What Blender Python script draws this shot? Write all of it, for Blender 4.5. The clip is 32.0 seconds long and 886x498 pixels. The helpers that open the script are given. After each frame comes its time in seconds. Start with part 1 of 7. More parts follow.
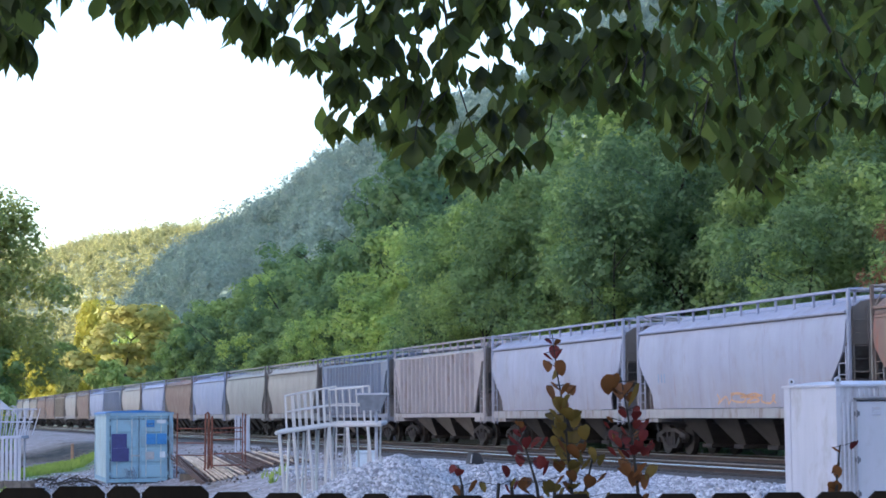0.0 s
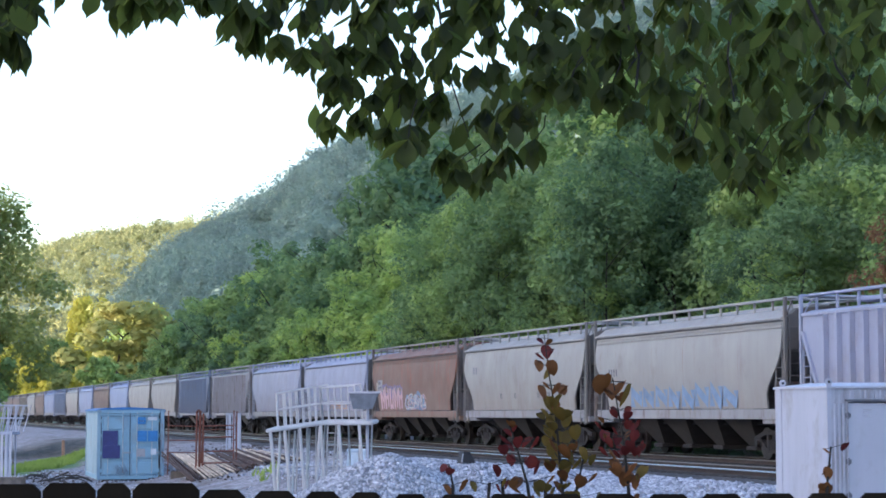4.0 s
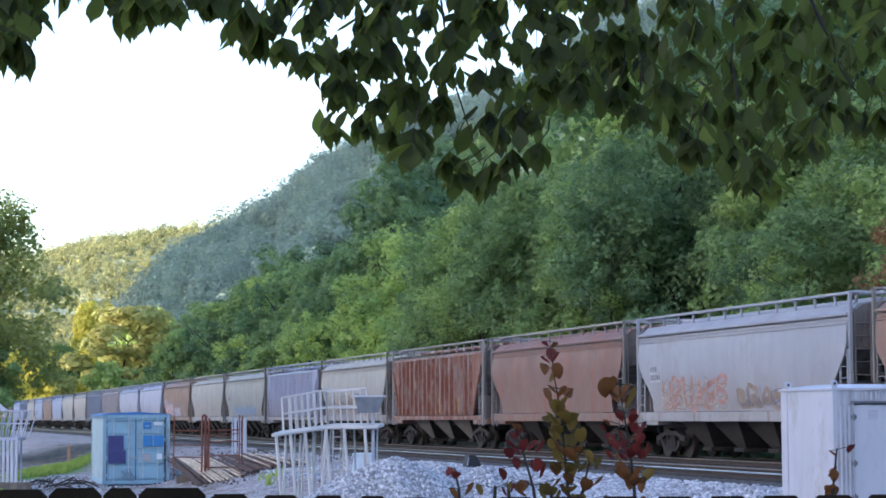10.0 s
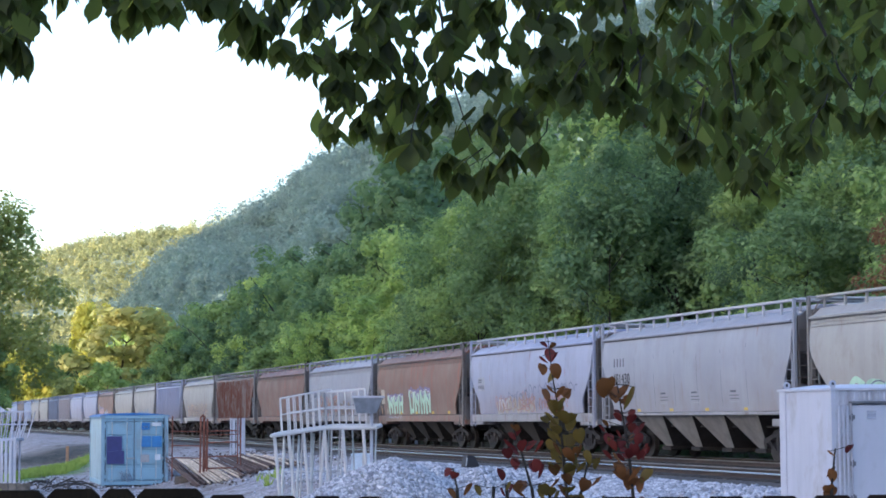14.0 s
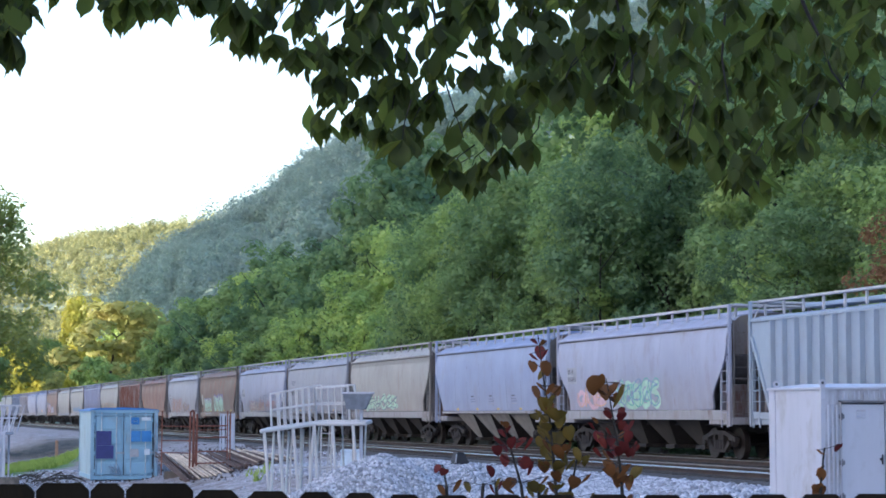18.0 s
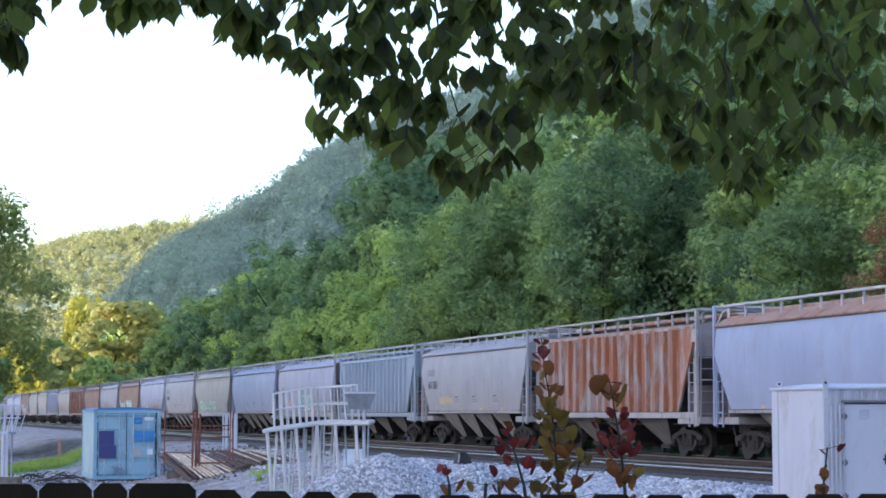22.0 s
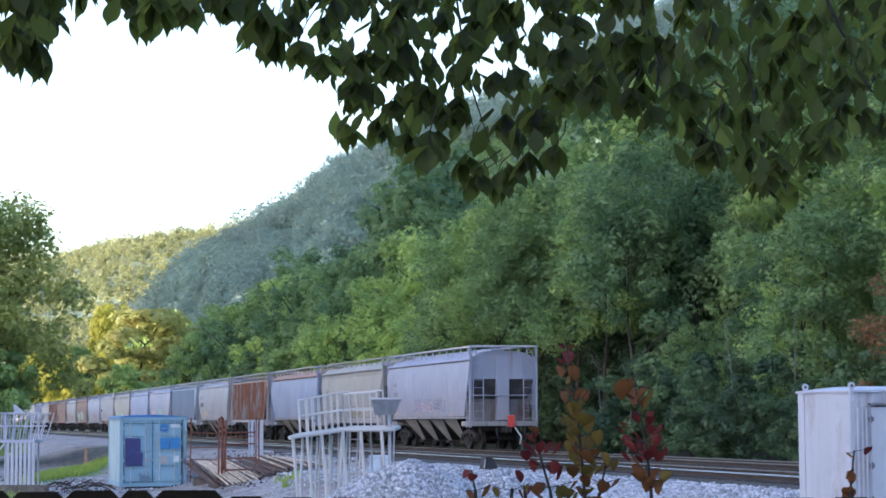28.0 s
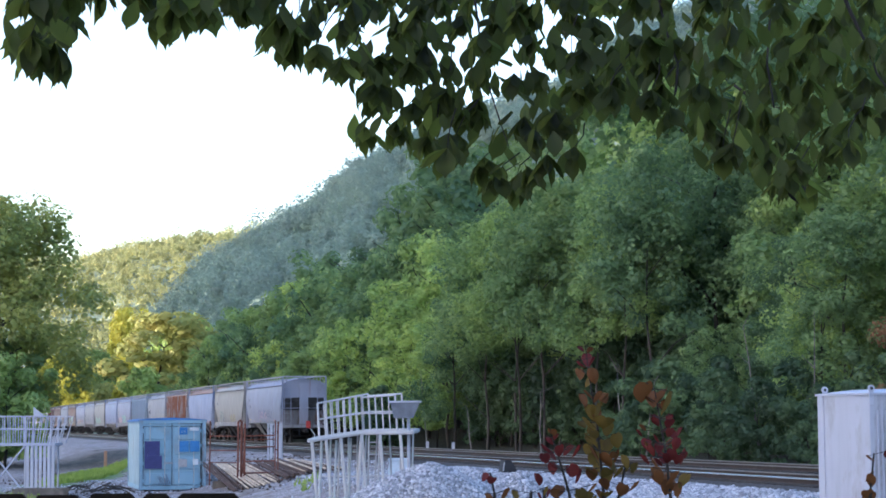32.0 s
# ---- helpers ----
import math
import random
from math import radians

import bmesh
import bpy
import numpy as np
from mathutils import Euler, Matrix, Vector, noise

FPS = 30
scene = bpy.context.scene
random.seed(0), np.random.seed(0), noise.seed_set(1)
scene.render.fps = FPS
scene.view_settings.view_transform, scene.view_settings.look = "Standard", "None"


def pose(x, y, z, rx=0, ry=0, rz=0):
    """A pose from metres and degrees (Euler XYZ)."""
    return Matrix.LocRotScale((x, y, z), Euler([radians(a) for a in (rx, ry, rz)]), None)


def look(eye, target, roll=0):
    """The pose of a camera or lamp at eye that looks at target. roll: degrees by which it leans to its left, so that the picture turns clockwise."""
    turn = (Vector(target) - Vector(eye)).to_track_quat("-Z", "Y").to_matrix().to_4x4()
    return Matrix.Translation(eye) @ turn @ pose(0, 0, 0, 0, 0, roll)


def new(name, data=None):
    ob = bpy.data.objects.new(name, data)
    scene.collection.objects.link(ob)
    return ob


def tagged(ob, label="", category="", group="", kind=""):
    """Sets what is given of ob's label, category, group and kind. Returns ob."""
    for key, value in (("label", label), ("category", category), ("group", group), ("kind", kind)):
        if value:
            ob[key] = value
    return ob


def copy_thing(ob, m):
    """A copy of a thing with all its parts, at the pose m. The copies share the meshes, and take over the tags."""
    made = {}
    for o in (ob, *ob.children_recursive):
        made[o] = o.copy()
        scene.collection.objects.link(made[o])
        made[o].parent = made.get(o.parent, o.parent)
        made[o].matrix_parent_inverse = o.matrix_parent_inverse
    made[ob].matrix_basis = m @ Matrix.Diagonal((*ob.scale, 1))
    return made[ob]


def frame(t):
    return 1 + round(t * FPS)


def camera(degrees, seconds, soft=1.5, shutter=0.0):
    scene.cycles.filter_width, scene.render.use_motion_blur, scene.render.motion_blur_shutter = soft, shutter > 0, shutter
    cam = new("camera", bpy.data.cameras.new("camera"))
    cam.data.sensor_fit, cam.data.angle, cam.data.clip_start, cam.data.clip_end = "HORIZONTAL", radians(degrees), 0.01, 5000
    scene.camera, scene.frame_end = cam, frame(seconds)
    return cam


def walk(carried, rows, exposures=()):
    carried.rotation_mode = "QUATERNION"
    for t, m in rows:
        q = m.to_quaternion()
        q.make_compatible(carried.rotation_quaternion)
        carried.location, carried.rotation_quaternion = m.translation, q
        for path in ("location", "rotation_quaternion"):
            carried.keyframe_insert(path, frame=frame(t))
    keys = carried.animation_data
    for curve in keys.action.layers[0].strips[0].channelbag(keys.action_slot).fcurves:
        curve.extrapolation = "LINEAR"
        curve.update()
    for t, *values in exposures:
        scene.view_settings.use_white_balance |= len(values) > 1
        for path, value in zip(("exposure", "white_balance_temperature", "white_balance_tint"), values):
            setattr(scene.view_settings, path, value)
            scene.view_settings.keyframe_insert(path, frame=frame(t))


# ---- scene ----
# The camera stands behind a board fence and looks over a yard to a railway below wooded hills.
EYE = Vector((0.0, 0.0, 2.48))
cam = camera(23.99, 32.0, soft=1.7)
# seconds, turn to the right, tilt up, lean to the left (degrees)
TURNS = (
    (0, -0.152, 4.531, -0.441), (0.5, -0.210, 4.555, -0.421), (1, -0.123, 4.504, -0.311), (1.5, -0.058, 4.520, -0.223), (2, -0.064, 4.519, -0.131),
    (2.5, -0.041, 4.484, -0.055), (3, 0.028, 4.468, -0.021), (3.5, 0.060, 4.481, -0.057), (5.5, 0.037, 4.574, -0.082), (6, -0.000, 4.585, -0.001),
    (6.5, -0.005, 4.572, -0.044), (7, 0.004, 4.583, -0.092), (7.5, -0.064, 4.608, -0.270), (8, -0.076, 4.604, -0.316), (8.5, -0.120, 4.579, -0.335),
    (9, -0.120, 4.567, -0.357), (9.5, -0.099, 4.584, -0.325), (10, -0.077, 4.600, -0.316), (10.5, -0.001, 4.581, -0.310), (11, 0.003, 4.593, -0.309),
    (11.5, -0.038, 4.596, -0.266), (12, -0.068, 4.615, -0.218), (12.5, -0.032, 4.628, -0.210), (13, 0.015, 4.613, -0.259), (13.5, 0.014, 4.603, -0.308),
    (14, -0.030, 4.614, -0.358), (14.5, -0.003, 4.626, -0.315), (16.5, 0.116, 4.554, -0.058), (17, 0.111, 4.539, 0.018), (17.5, 0.165, 4.542, -0.005),
    (18, 0.219, 4.519, 0.009), (18.5, 0.263, 4.506, -0.077), (19, 0.273, 4.502, -0.059), (19.5, 0.283, 4.506, 0.047), (20, 0.264, 4.481, 0.073),
    (20.5, 0.244, 4.480, 0.072), (21, 0.218, 4.483, 0.099), (21.5, 0.171, 4.519, 0.148), (22, 0.143, 4.515, 0.011), (22.5, 0.025, 4.605, -0.075),
    (23, -0.047, 4.592, -0.240), (23.5, -0.047, 4.508, -0.426), (24, -0.065, 4.523, -0.396), (24.5, -0.059, 4.517, -0.409), (25, -0.074, 4.551, -0.523),
    (25.5, -0.288, 4.642, -0.496), (27.5, -0.577, 4.688, -0.321), (28, -0.529, 4.666, -0.338), (28.5, -0.509, 4.654, -0.294), (29, -0.532, 4.684, -0.298),
    (29.5, -0.458, 4.688, -0.243), (30, -0.410, 4.675, -0.272), (30.5, -0.439, 4.678, -0.265), (31, -0.529, 4.671, -0.173), (31.5, -0.621, 4.699, -0.162),
    (32, -1.045, 4.750, -0.371),
)


def aim(turn, tilt):
    a, b = radians(turn), radians(tilt)
    return EYE + 100 * Vector((math.sin(a) * math.cos(b), math.cos(a) * math.cos(b), math.sin(b)))


walk(cam, [(t, look(EYE, aim(turn, tilt), lean)) for t, turn, tilt, lean in TURNS], [(0.0, 2.24, 5190, 22), (32.0, 2.24, 5190, 22)])

# ---- world, sun, exposure ----
SUN_AZ, SUN_EL = -120.0, 8.0
world = bpy.data.worlds.new("evening_sky")
scene.world = world
world.use_nodes = True
wn = world.node_tree
sky = wn.nodes.new("ShaderNodeTexSky")
sky.sky_type, sky.sun_disc = "NISHITA", False
sky.sun_elevation, sky.sun_rotation = radians(SUN_EL), radians(SUN_AZ)
sky.air_density, sky.dust_density, sky.ozone_density = 1.0, 2.0, 0.6
wn.nodes["Background"].inputs["Strength"].default_value = 0.15
wn.links.new(sky.outputs[0], wn.nodes["Background"].inputs["Color"])
sun_data = bpy.data.lights.new("sun", "SUN")
sun_data.energy, sun_data.angle, sun_data.color = 3.2, radians(0.6), (1.0, 0.78, 0.48)
sun = new("sun", sun_data)
sun.matrix_world = look((math.sin(radians(SUN_AZ)) * 300, math.cos(radians(SUN_AZ)) * 300, 300 * math.tan(radians(SUN_EL))), (0, 0, 0))


# ---- mesh and material tools ----
class Shape:
    """Collects corners and faces of one mesh."""

    def __init__(self):
        self.v, self.f, self.n = [], [], 0

    def add(self, verts, faces):
        k = self.n
        self.v.extend(tuple(p) for p in verts)
        self.f.extend(tuple(i + k for i in q) for q in faces)
        self.n = len(self.v)
        return self

    def box(self, x0, x1, y0, y1, z0, z1, m=None, c=0.0):
        """A box, with its edges cut off by c."""
        if c <= 0:
            v = [Vector((x, y, z)) for x in (x0, x1) for y in (y0, y1) for z in (z0, z1)]
            q = [(0, 1, 3, 2), (4, 6, 7, 5), (0, 4, 5, 1), (2, 3, 7, 6), (0, 2, 6, 4), (1, 5, 7, 3)]
        else:
            bm = bmesh.new()
            bmesh.ops.create_cube(bm, size=1)
            for p in bm.verts:
                p.co = Vector((x0 if p.co.x < 0 else x1, y0 if p.co.y < 0 else y1, z0 if p.co.z < 0 else z1))
            bmesh.ops.bevel(bm, geom=bm.edges[:], offset=c, segments=1, affect="EDGES")
            bm.verts.index_update()
            v = [p.co.copy() for p in bm.verts]
            q = [[p.index for p in w.verts] for w in bm.faces]
            bm.free()
        if m is not None:
            v = [m @ p for p in v]
        return self.add(v, q)

    def tube(self, a, b, r, n=8, r2=None):
        a, b = Vector(a), Vector(b)
        d = (b - a).normalized()
        u = d.orthogonal().normalized()
        w = d.cross(u)
        r2 = r if r2 is None else r2
        v = []
        for i in range(n):
            t = 2 * math.pi * i / n
            o = u * math.cos(t) + w * math.sin(t)
            v += [a + o * r, b + o * r2]
        q = [(2 * i, 2 * ((i + 1) % n), 2 * ((i + 1) % n) + 1, 2 * i + 1) for i in range(n)]
        q += [tuple(2 * i for i in reversed(range(n))), tuple(2 * i + 1 for i in range(n))]
        return self.add(v, q)

    def path(self, pts, r, n=7):
        for a, b in zip(pts, pts[1:]):
            self.tube(a, b, r, n)
        return self

    def prism(self, outline, axis, a, b):
        """A plane outline of (p, q) drawn out along an axis from a to b: 'x' takes (y, z), 'y' takes (x, z), 'z' takes (x, y)."""
        put = {"x": lambda p, q, t: (t, p, q), "y": lambda p, q, t: (p, t, q), "z": lambda p, q, t: (p, q, t)}[axis]
        n = len(outline)
        v = [put(p, q, a) for p, q in outline] + [put(p, q, b) for p, q in outline]
        q = [(i, (i + 1) % n, n + (i + 1) % n, n + i) for i in range(n)] + [tuple(reversed(range(n))), tuple(range(n, 2 * n))]
        return self.add(v, q)

    def mesh(self, name, smooth=False):
        me = bpy.data.meshes.new(name)
        me.from_pydata(self.v, [], self.f)
        bm = bmesh.new()
        bm.from_mesh(me)
        bmesh.ops.recalc_face_normals(bm, faces=bm.faces[:])
        bm.to_mesh(me)
        bm.free()
        if smooth:
            me.shade_smooth()
            me.set_sharp_from_angle(angle=radians(40))
        return me


def quads(name, verts, faces, material):
    """A large mesh from arrays: verts (n, 3), faces (m, 4)."""
    me = bpy.data.meshes.new(name)
    me.vertices.add(len(verts))
    me.vertices.foreach_set("co", np.ascontiguousarray(verts, dtype=np.float32).ravel())
    k = faces.shape[1]
    me.loops.add(faces.size)
    me.loops.foreach_set("vertex_index", faces.astype(np.int32).ravel())
    me.polygons.add(len(faces))
    me.polygons.foreach_set("loop_start", np.arange(0, faces.size, k, dtype=np.int32))
    me.update(calc_edges=True)
    me.materials.append(material)
    return me


def part(name, shape, material, parent, label="", smooth=False):
    """One mesh under a thing or a part; shape is a Shape or a ready mesh."""
    me = shape if isinstance(shape, bpy.types.Mesh) else shape.mesh(name, smooth)
    if not me.materials:
        me.materials.append(material)
    ob = new(name, me)
    ob.parent = parent
    return tagged(ob, label)


def thing(name, m, label, category, group="", kind=""):
    ob = new(name)
    ob.matrix_basis = m
    return tagged(ob, label, category, group, kind)


def solid(name, shape, material, label, category, m=None, group="", kind="", smooth=False):
    """A thing of one mesh."""
    me = shape if isinstance(shape, bpy.types.Mesh) else shape.mesh(name, smooth)
    if not me.materials:
        me.materials.append(material)
    ob = new(name, me)
    if m is not None:
        ob.matrix_basis = m
    return tagged(ob, label, category, group, kind)


class Nodes:
    def __init__(self, name):
        self.mat = bpy.data.materials.new(name)
        self.mat.use_nodes = True
        self.t = self.mat.node_tree
        self.bsdf = self.t.nodes["Principled BSDF"]

    def node(self, kind, **inputs):
        n = self.t.nodes.new(kind)
        for k, v in inputs.items():
            self.put(n.inputs[k.replace("_", " ")], v)
        return n

    def put(self, socket, v):
        if isinstance(v, bpy.types.NodeSocket):
            self.t.links.new(v, socket)
        else:
            socket.default_value = v

    def coords(self, scale=(1, 1, 1), shift=False):
        c = self.t.nodes.new("ShaderNodeTexCoord")
        m = self.t.nodes.new("ShaderNodeMapping")
        m.inputs["Scale"].default_value = scale
        self.t.links.new(c.outputs["Object"], m.inputs["Vector"])
        if shift:
            o = self.t.nodes.new("ShaderNodeObjectInfo")
            k = self.node("ShaderNodeMath")
            k.operation = "MULTIPLY"
            self.put(k.inputs[0], o.outputs["Random"])
            k.inputs[1].default_value = 37.0
            self.t.links.new(k.outputs[0], m.inputs["Location"])
        return m.outputs[0]

    def noise(self, vec, scale, detail=4.0, rough=0.55):
        n = self.t.nodes.new("ShaderNodeTexNoise")
        self.put(n.inputs["Vector"], vec)
        n.inputs["Scale"].default_value, n.inputs["Detail"].default_value, n.inputs["Roughness"].default_value = scale, detail, rough
        return n.outputs["Fac"]

    def ramp(self, fac, stops):
        r = self.t.nodes.new("ShaderNodeValToRGB")
        while len(r.color_ramp.elements) < len(stops):
            r.color_ramp.elements.new(0.5)
        for e, (p, c) in zip(r.color_ramp.elements, stops):
            e.position = p
            e.color = (*c, 1) if isinstance(c, tuple) else (c, c, c, 1)
        self.put(r.inputs[0], fac)
        return r.outputs[0]

    def mix(self, fac, a, b, blend="MIX"):
        m = self.t.nodes.new("ShaderNodeMix")
        m.data_type, m.blend_type = "RGBA", blend
        self.put(m.inputs[0], fac)
        for i, v in ((6, a), (7, b)):
            self.put(m.inputs[i], (*v, 1) if isinstance(v, tuple) else v)
        return m.outputs[2]

    def bump(self, height, strength=0.3, distance=0.02):
        b = self.t.nodes.new("ShaderNodeBump")
        b.inputs["Strength"].default_value, b.inputs["Distance"].default_value = strength, distance
        self.put(b.inputs["Height"], height)
        self.put(self.bsdf.inputs["Normal"], b.outputs[0])

    def done(self, color, rough=0.7, metal=0.0):
        self.put(self.bsdf.inputs["Base Color"], (*color, 1) if isinstance(color, tuple) else color)
        self.put(self.bsdf.inputs["Roughness"], rough)
        self.bsdf.inputs["Metallic"].default_value = metal
        return self.mat


def scaled(c, k):
    return tuple(min(1.0, x * k) for x in c)


def coach_paint(name, base, rust=0.12, grime=0.5, rust_color=(0.20, 0.085, 0.045), dust=0.0):
    """Weathered paint on a freight car: streaks down the sides, grime low down, rust patches."""
    n = Nodes(name)
    long = n.coords((1.0, 1.0, 0.10), True)
    fine = n.coords((1, 1, 1), True)
    streak = n.noise(long, 2.6, 6, 0.65)
    blot = n.noise(fine, 0.9, 5, 0.6)
    grain = n.noise(fine, 26.0, 3, 0.6)
    wide = n.noise(n.coords((0.5, 0.5, 0.35), True), 0.9, 3, 0.5)
    c = n.mix(n.ramp(streak, [(0.42, 0.0), (0.74, grime * 0.62)]), scaled(base, 1.06), scaled(base, 0.66))
    c = n.mix(n.ramp(wide, [(0.36, 0.0), (0.68, 0.6)]), c, scaled(base, 0.84))
    c = n.mix(n.ramp(blot, [(0.40, 0.0), (0.75, 0.45)]), c, scaled(base, 0.86))
    c = n.mix(n.ramp(grain, [(0.3, 0.0), (0.8, 0.2)]), c, scaled(base, 0.82))
    # road dirt thrown up in uneven splashes
    splash = n.noise(n.coords((0.9, 0.9, 0.55), True), 1.5, 6, 0.68)
    c = n.mix(n.ramp(splash, [(0.52, 0.0), (0.68, grime * 0.6)]), c, (0.20, 0.165, 0.13))
    if dust:
        # pale tan dust that has washed down and lies thickest over the sill
        sep = n.t.nodes.new("ShaderNodeSeparateXYZ")
        n.put(sep.inputs[0], n.coords())
        fall = n.node("ShaderNodeMapRange")
        n.put(fall.inputs["Value"], sep.outputs[2])
        fall.inputs["From Min"].default_value, fall.inputs["From Max"].default_value = 2.75, 1.35
        fall.inputs["To Max"].default_value = dust
        wet = n.node("ShaderNodeMath")
        wet.operation = "MULTIPLY"
        n.put(wet.inputs[0], fall.outputs[0])
        n.put(wet.inputs[1], n.ramp(n.noise(n.coords((1.5, 1.5, 0.22), True), 1.9, 7, 0.7), [(0.30, 0.15), (0.62, 1.0)]))
        c = n.mix(wet.outputs[0], c, (0.255, 0.205, 0.165))
        runs = n.noise(n.coords((2.4, 2.4, 0.05), True), 2.2, 5, 0.7)
        c = n.mix(n.ramp(runs, [(0.63, 0.0), (0.72, 0.55)]), c, scaled(rust_color, 1.1))
    spots = n.noise(n.coords((1.2, 1.2, 0.28), True), 1.7, 8, 0.72)
    c = n.mix(n.ramp(spots, [(0.70 - 0.45 * rust, 0.0), (0.80 - 0.40 * rust, min(1.0, 0.5 + rust))]), c, rust_color)
    n.bump(streak, 0.12, 0.01)
    return n.done(c, n.ramp(blot, [(0.3, 0.46), (0.8, 0.68)]))


def plain(name, base, rough=0.7, metal=0.0, var=0.25, scale=6.0, bump=0.1, stretch=(1, 1, 1)):
    n = Nodes(name)
    v = n.coords(stretch, True)
    a, b = n.noise(v, scale, 5, 0.6), n.noise(v, scale * 9, 3, 0.6)
    c = n.mix(n.ramp(a, [(0.3, 0.0), (0.75, 1.0)]), scaled(base, 1 + var * 0.5), scaled(base, 1 - var))
    c = n.mix(n.ramp(b, [(0.35, 0.0), (0.8, 0.4)]), c, scaled(base, 1 - var))
    n.bump(b, bump, 0.01)
    return n.done(c, rough, metal)


def leafy(name, dark, light, translucent=0.35, yellow=None, rough=0.55, ruffle=0.0, gloss=0.04):
    """Foliage: each leaf takes its own tone, each tree its own drift."""
    n = Nodes(name)
    g = n.t.nodes.new("ShaderNodeNewGeometry")
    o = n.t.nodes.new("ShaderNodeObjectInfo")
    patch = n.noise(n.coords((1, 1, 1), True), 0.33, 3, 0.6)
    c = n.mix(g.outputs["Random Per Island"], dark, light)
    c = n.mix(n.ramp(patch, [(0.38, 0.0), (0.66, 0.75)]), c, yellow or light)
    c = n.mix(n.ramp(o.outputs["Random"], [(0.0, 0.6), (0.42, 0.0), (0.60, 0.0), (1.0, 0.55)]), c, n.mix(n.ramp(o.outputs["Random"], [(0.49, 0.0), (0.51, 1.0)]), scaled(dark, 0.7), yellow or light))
    if ruffle:
        tufts = n.noise(n.coords(), 0.20, 3, 0.6)
        drift = n.noise(n.coords(), 0.045, 3, 0.6)
        c = n.mix(n.ramp(tufts, [(0.40, 0.0), (0.60, 0.8)]), c, scaled(light, 1.2))
        c = n.mix(n.ramp(drift, [(0.42, 0.0), (0.60, 0.75)]), c, scaled(dark, 0.8))
        b = n.node("ShaderNodeBump", Height=tufts, Strength=0.7, Distance=ruffle)
    d = n.node("ShaderNodeBsdfDiffuse", Color=c)
    if ruffle:
        n.put(d.inputs["Normal"], b.outputs[0])
    tl = n.node("ShaderNodeBsdfTranslucent", Color=n.mix(0.5, c, yellow or light))
    gl = n.node("ShaderNodeBsdfGlossy", Color=(0.5, 0.5, 0.5, 1), Roughness=rough)
    m1, m2 = n.t.nodes.new("ShaderNodeMixShader"), n.t.nodes.new("ShaderNodeMixShader")
    m1.inputs[0].default_value, m2.inputs[0].default_value = translucent, gloss
    n.t.links.new(d.outputs[0], m1.inputs[1])
    n.t.links.new(tl.outputs[0], m1.inputs[2])
    n.t.links.new(m1.outputs[0], m2.inputs[1])
    n.t.links.new(gl.outputs[0], m2.inputs[2])
    n.t.links.new(m2.outputs[0], n.t.nodes["Material Output"].inputs["Surface"])
    return n.mat


# ---- materials ----
def gravel_mat(name, a, b, scale, grime=(0.10, 0.085, 0.07), dirty=0.35):
    n = Nodes(name)
    v = n.coords((1, 1, 1))
    cell = n.t.nodes.new("ShaderNodeTexVoronoi")
    n.put(cell.inputs["Vector"], v)
    cell.inputs["Scale"].default_value = scale
    tone = n.ramp(n.noise(v, scale * 0.9, 2, 0.7), [(0.3, 0.0), (0.7, 1.0)])
    c = n.mix(tone, a, b)
    c = n.mix(n.ramp(cell.outputs["Distance"], [(0.25, 0.0), (0.75, 0.8)]), c, scaled(a, 0.35))
    c = n.mix(n.ramp(n.noise(v, 0.22, 5, 0.6), [(0.42, 0.0), (0.7, dirty)]), c, grime)
    n.bump(cell.outputs["Distance"], 0.8, 0.04)
    return n.done(c, 0.9)


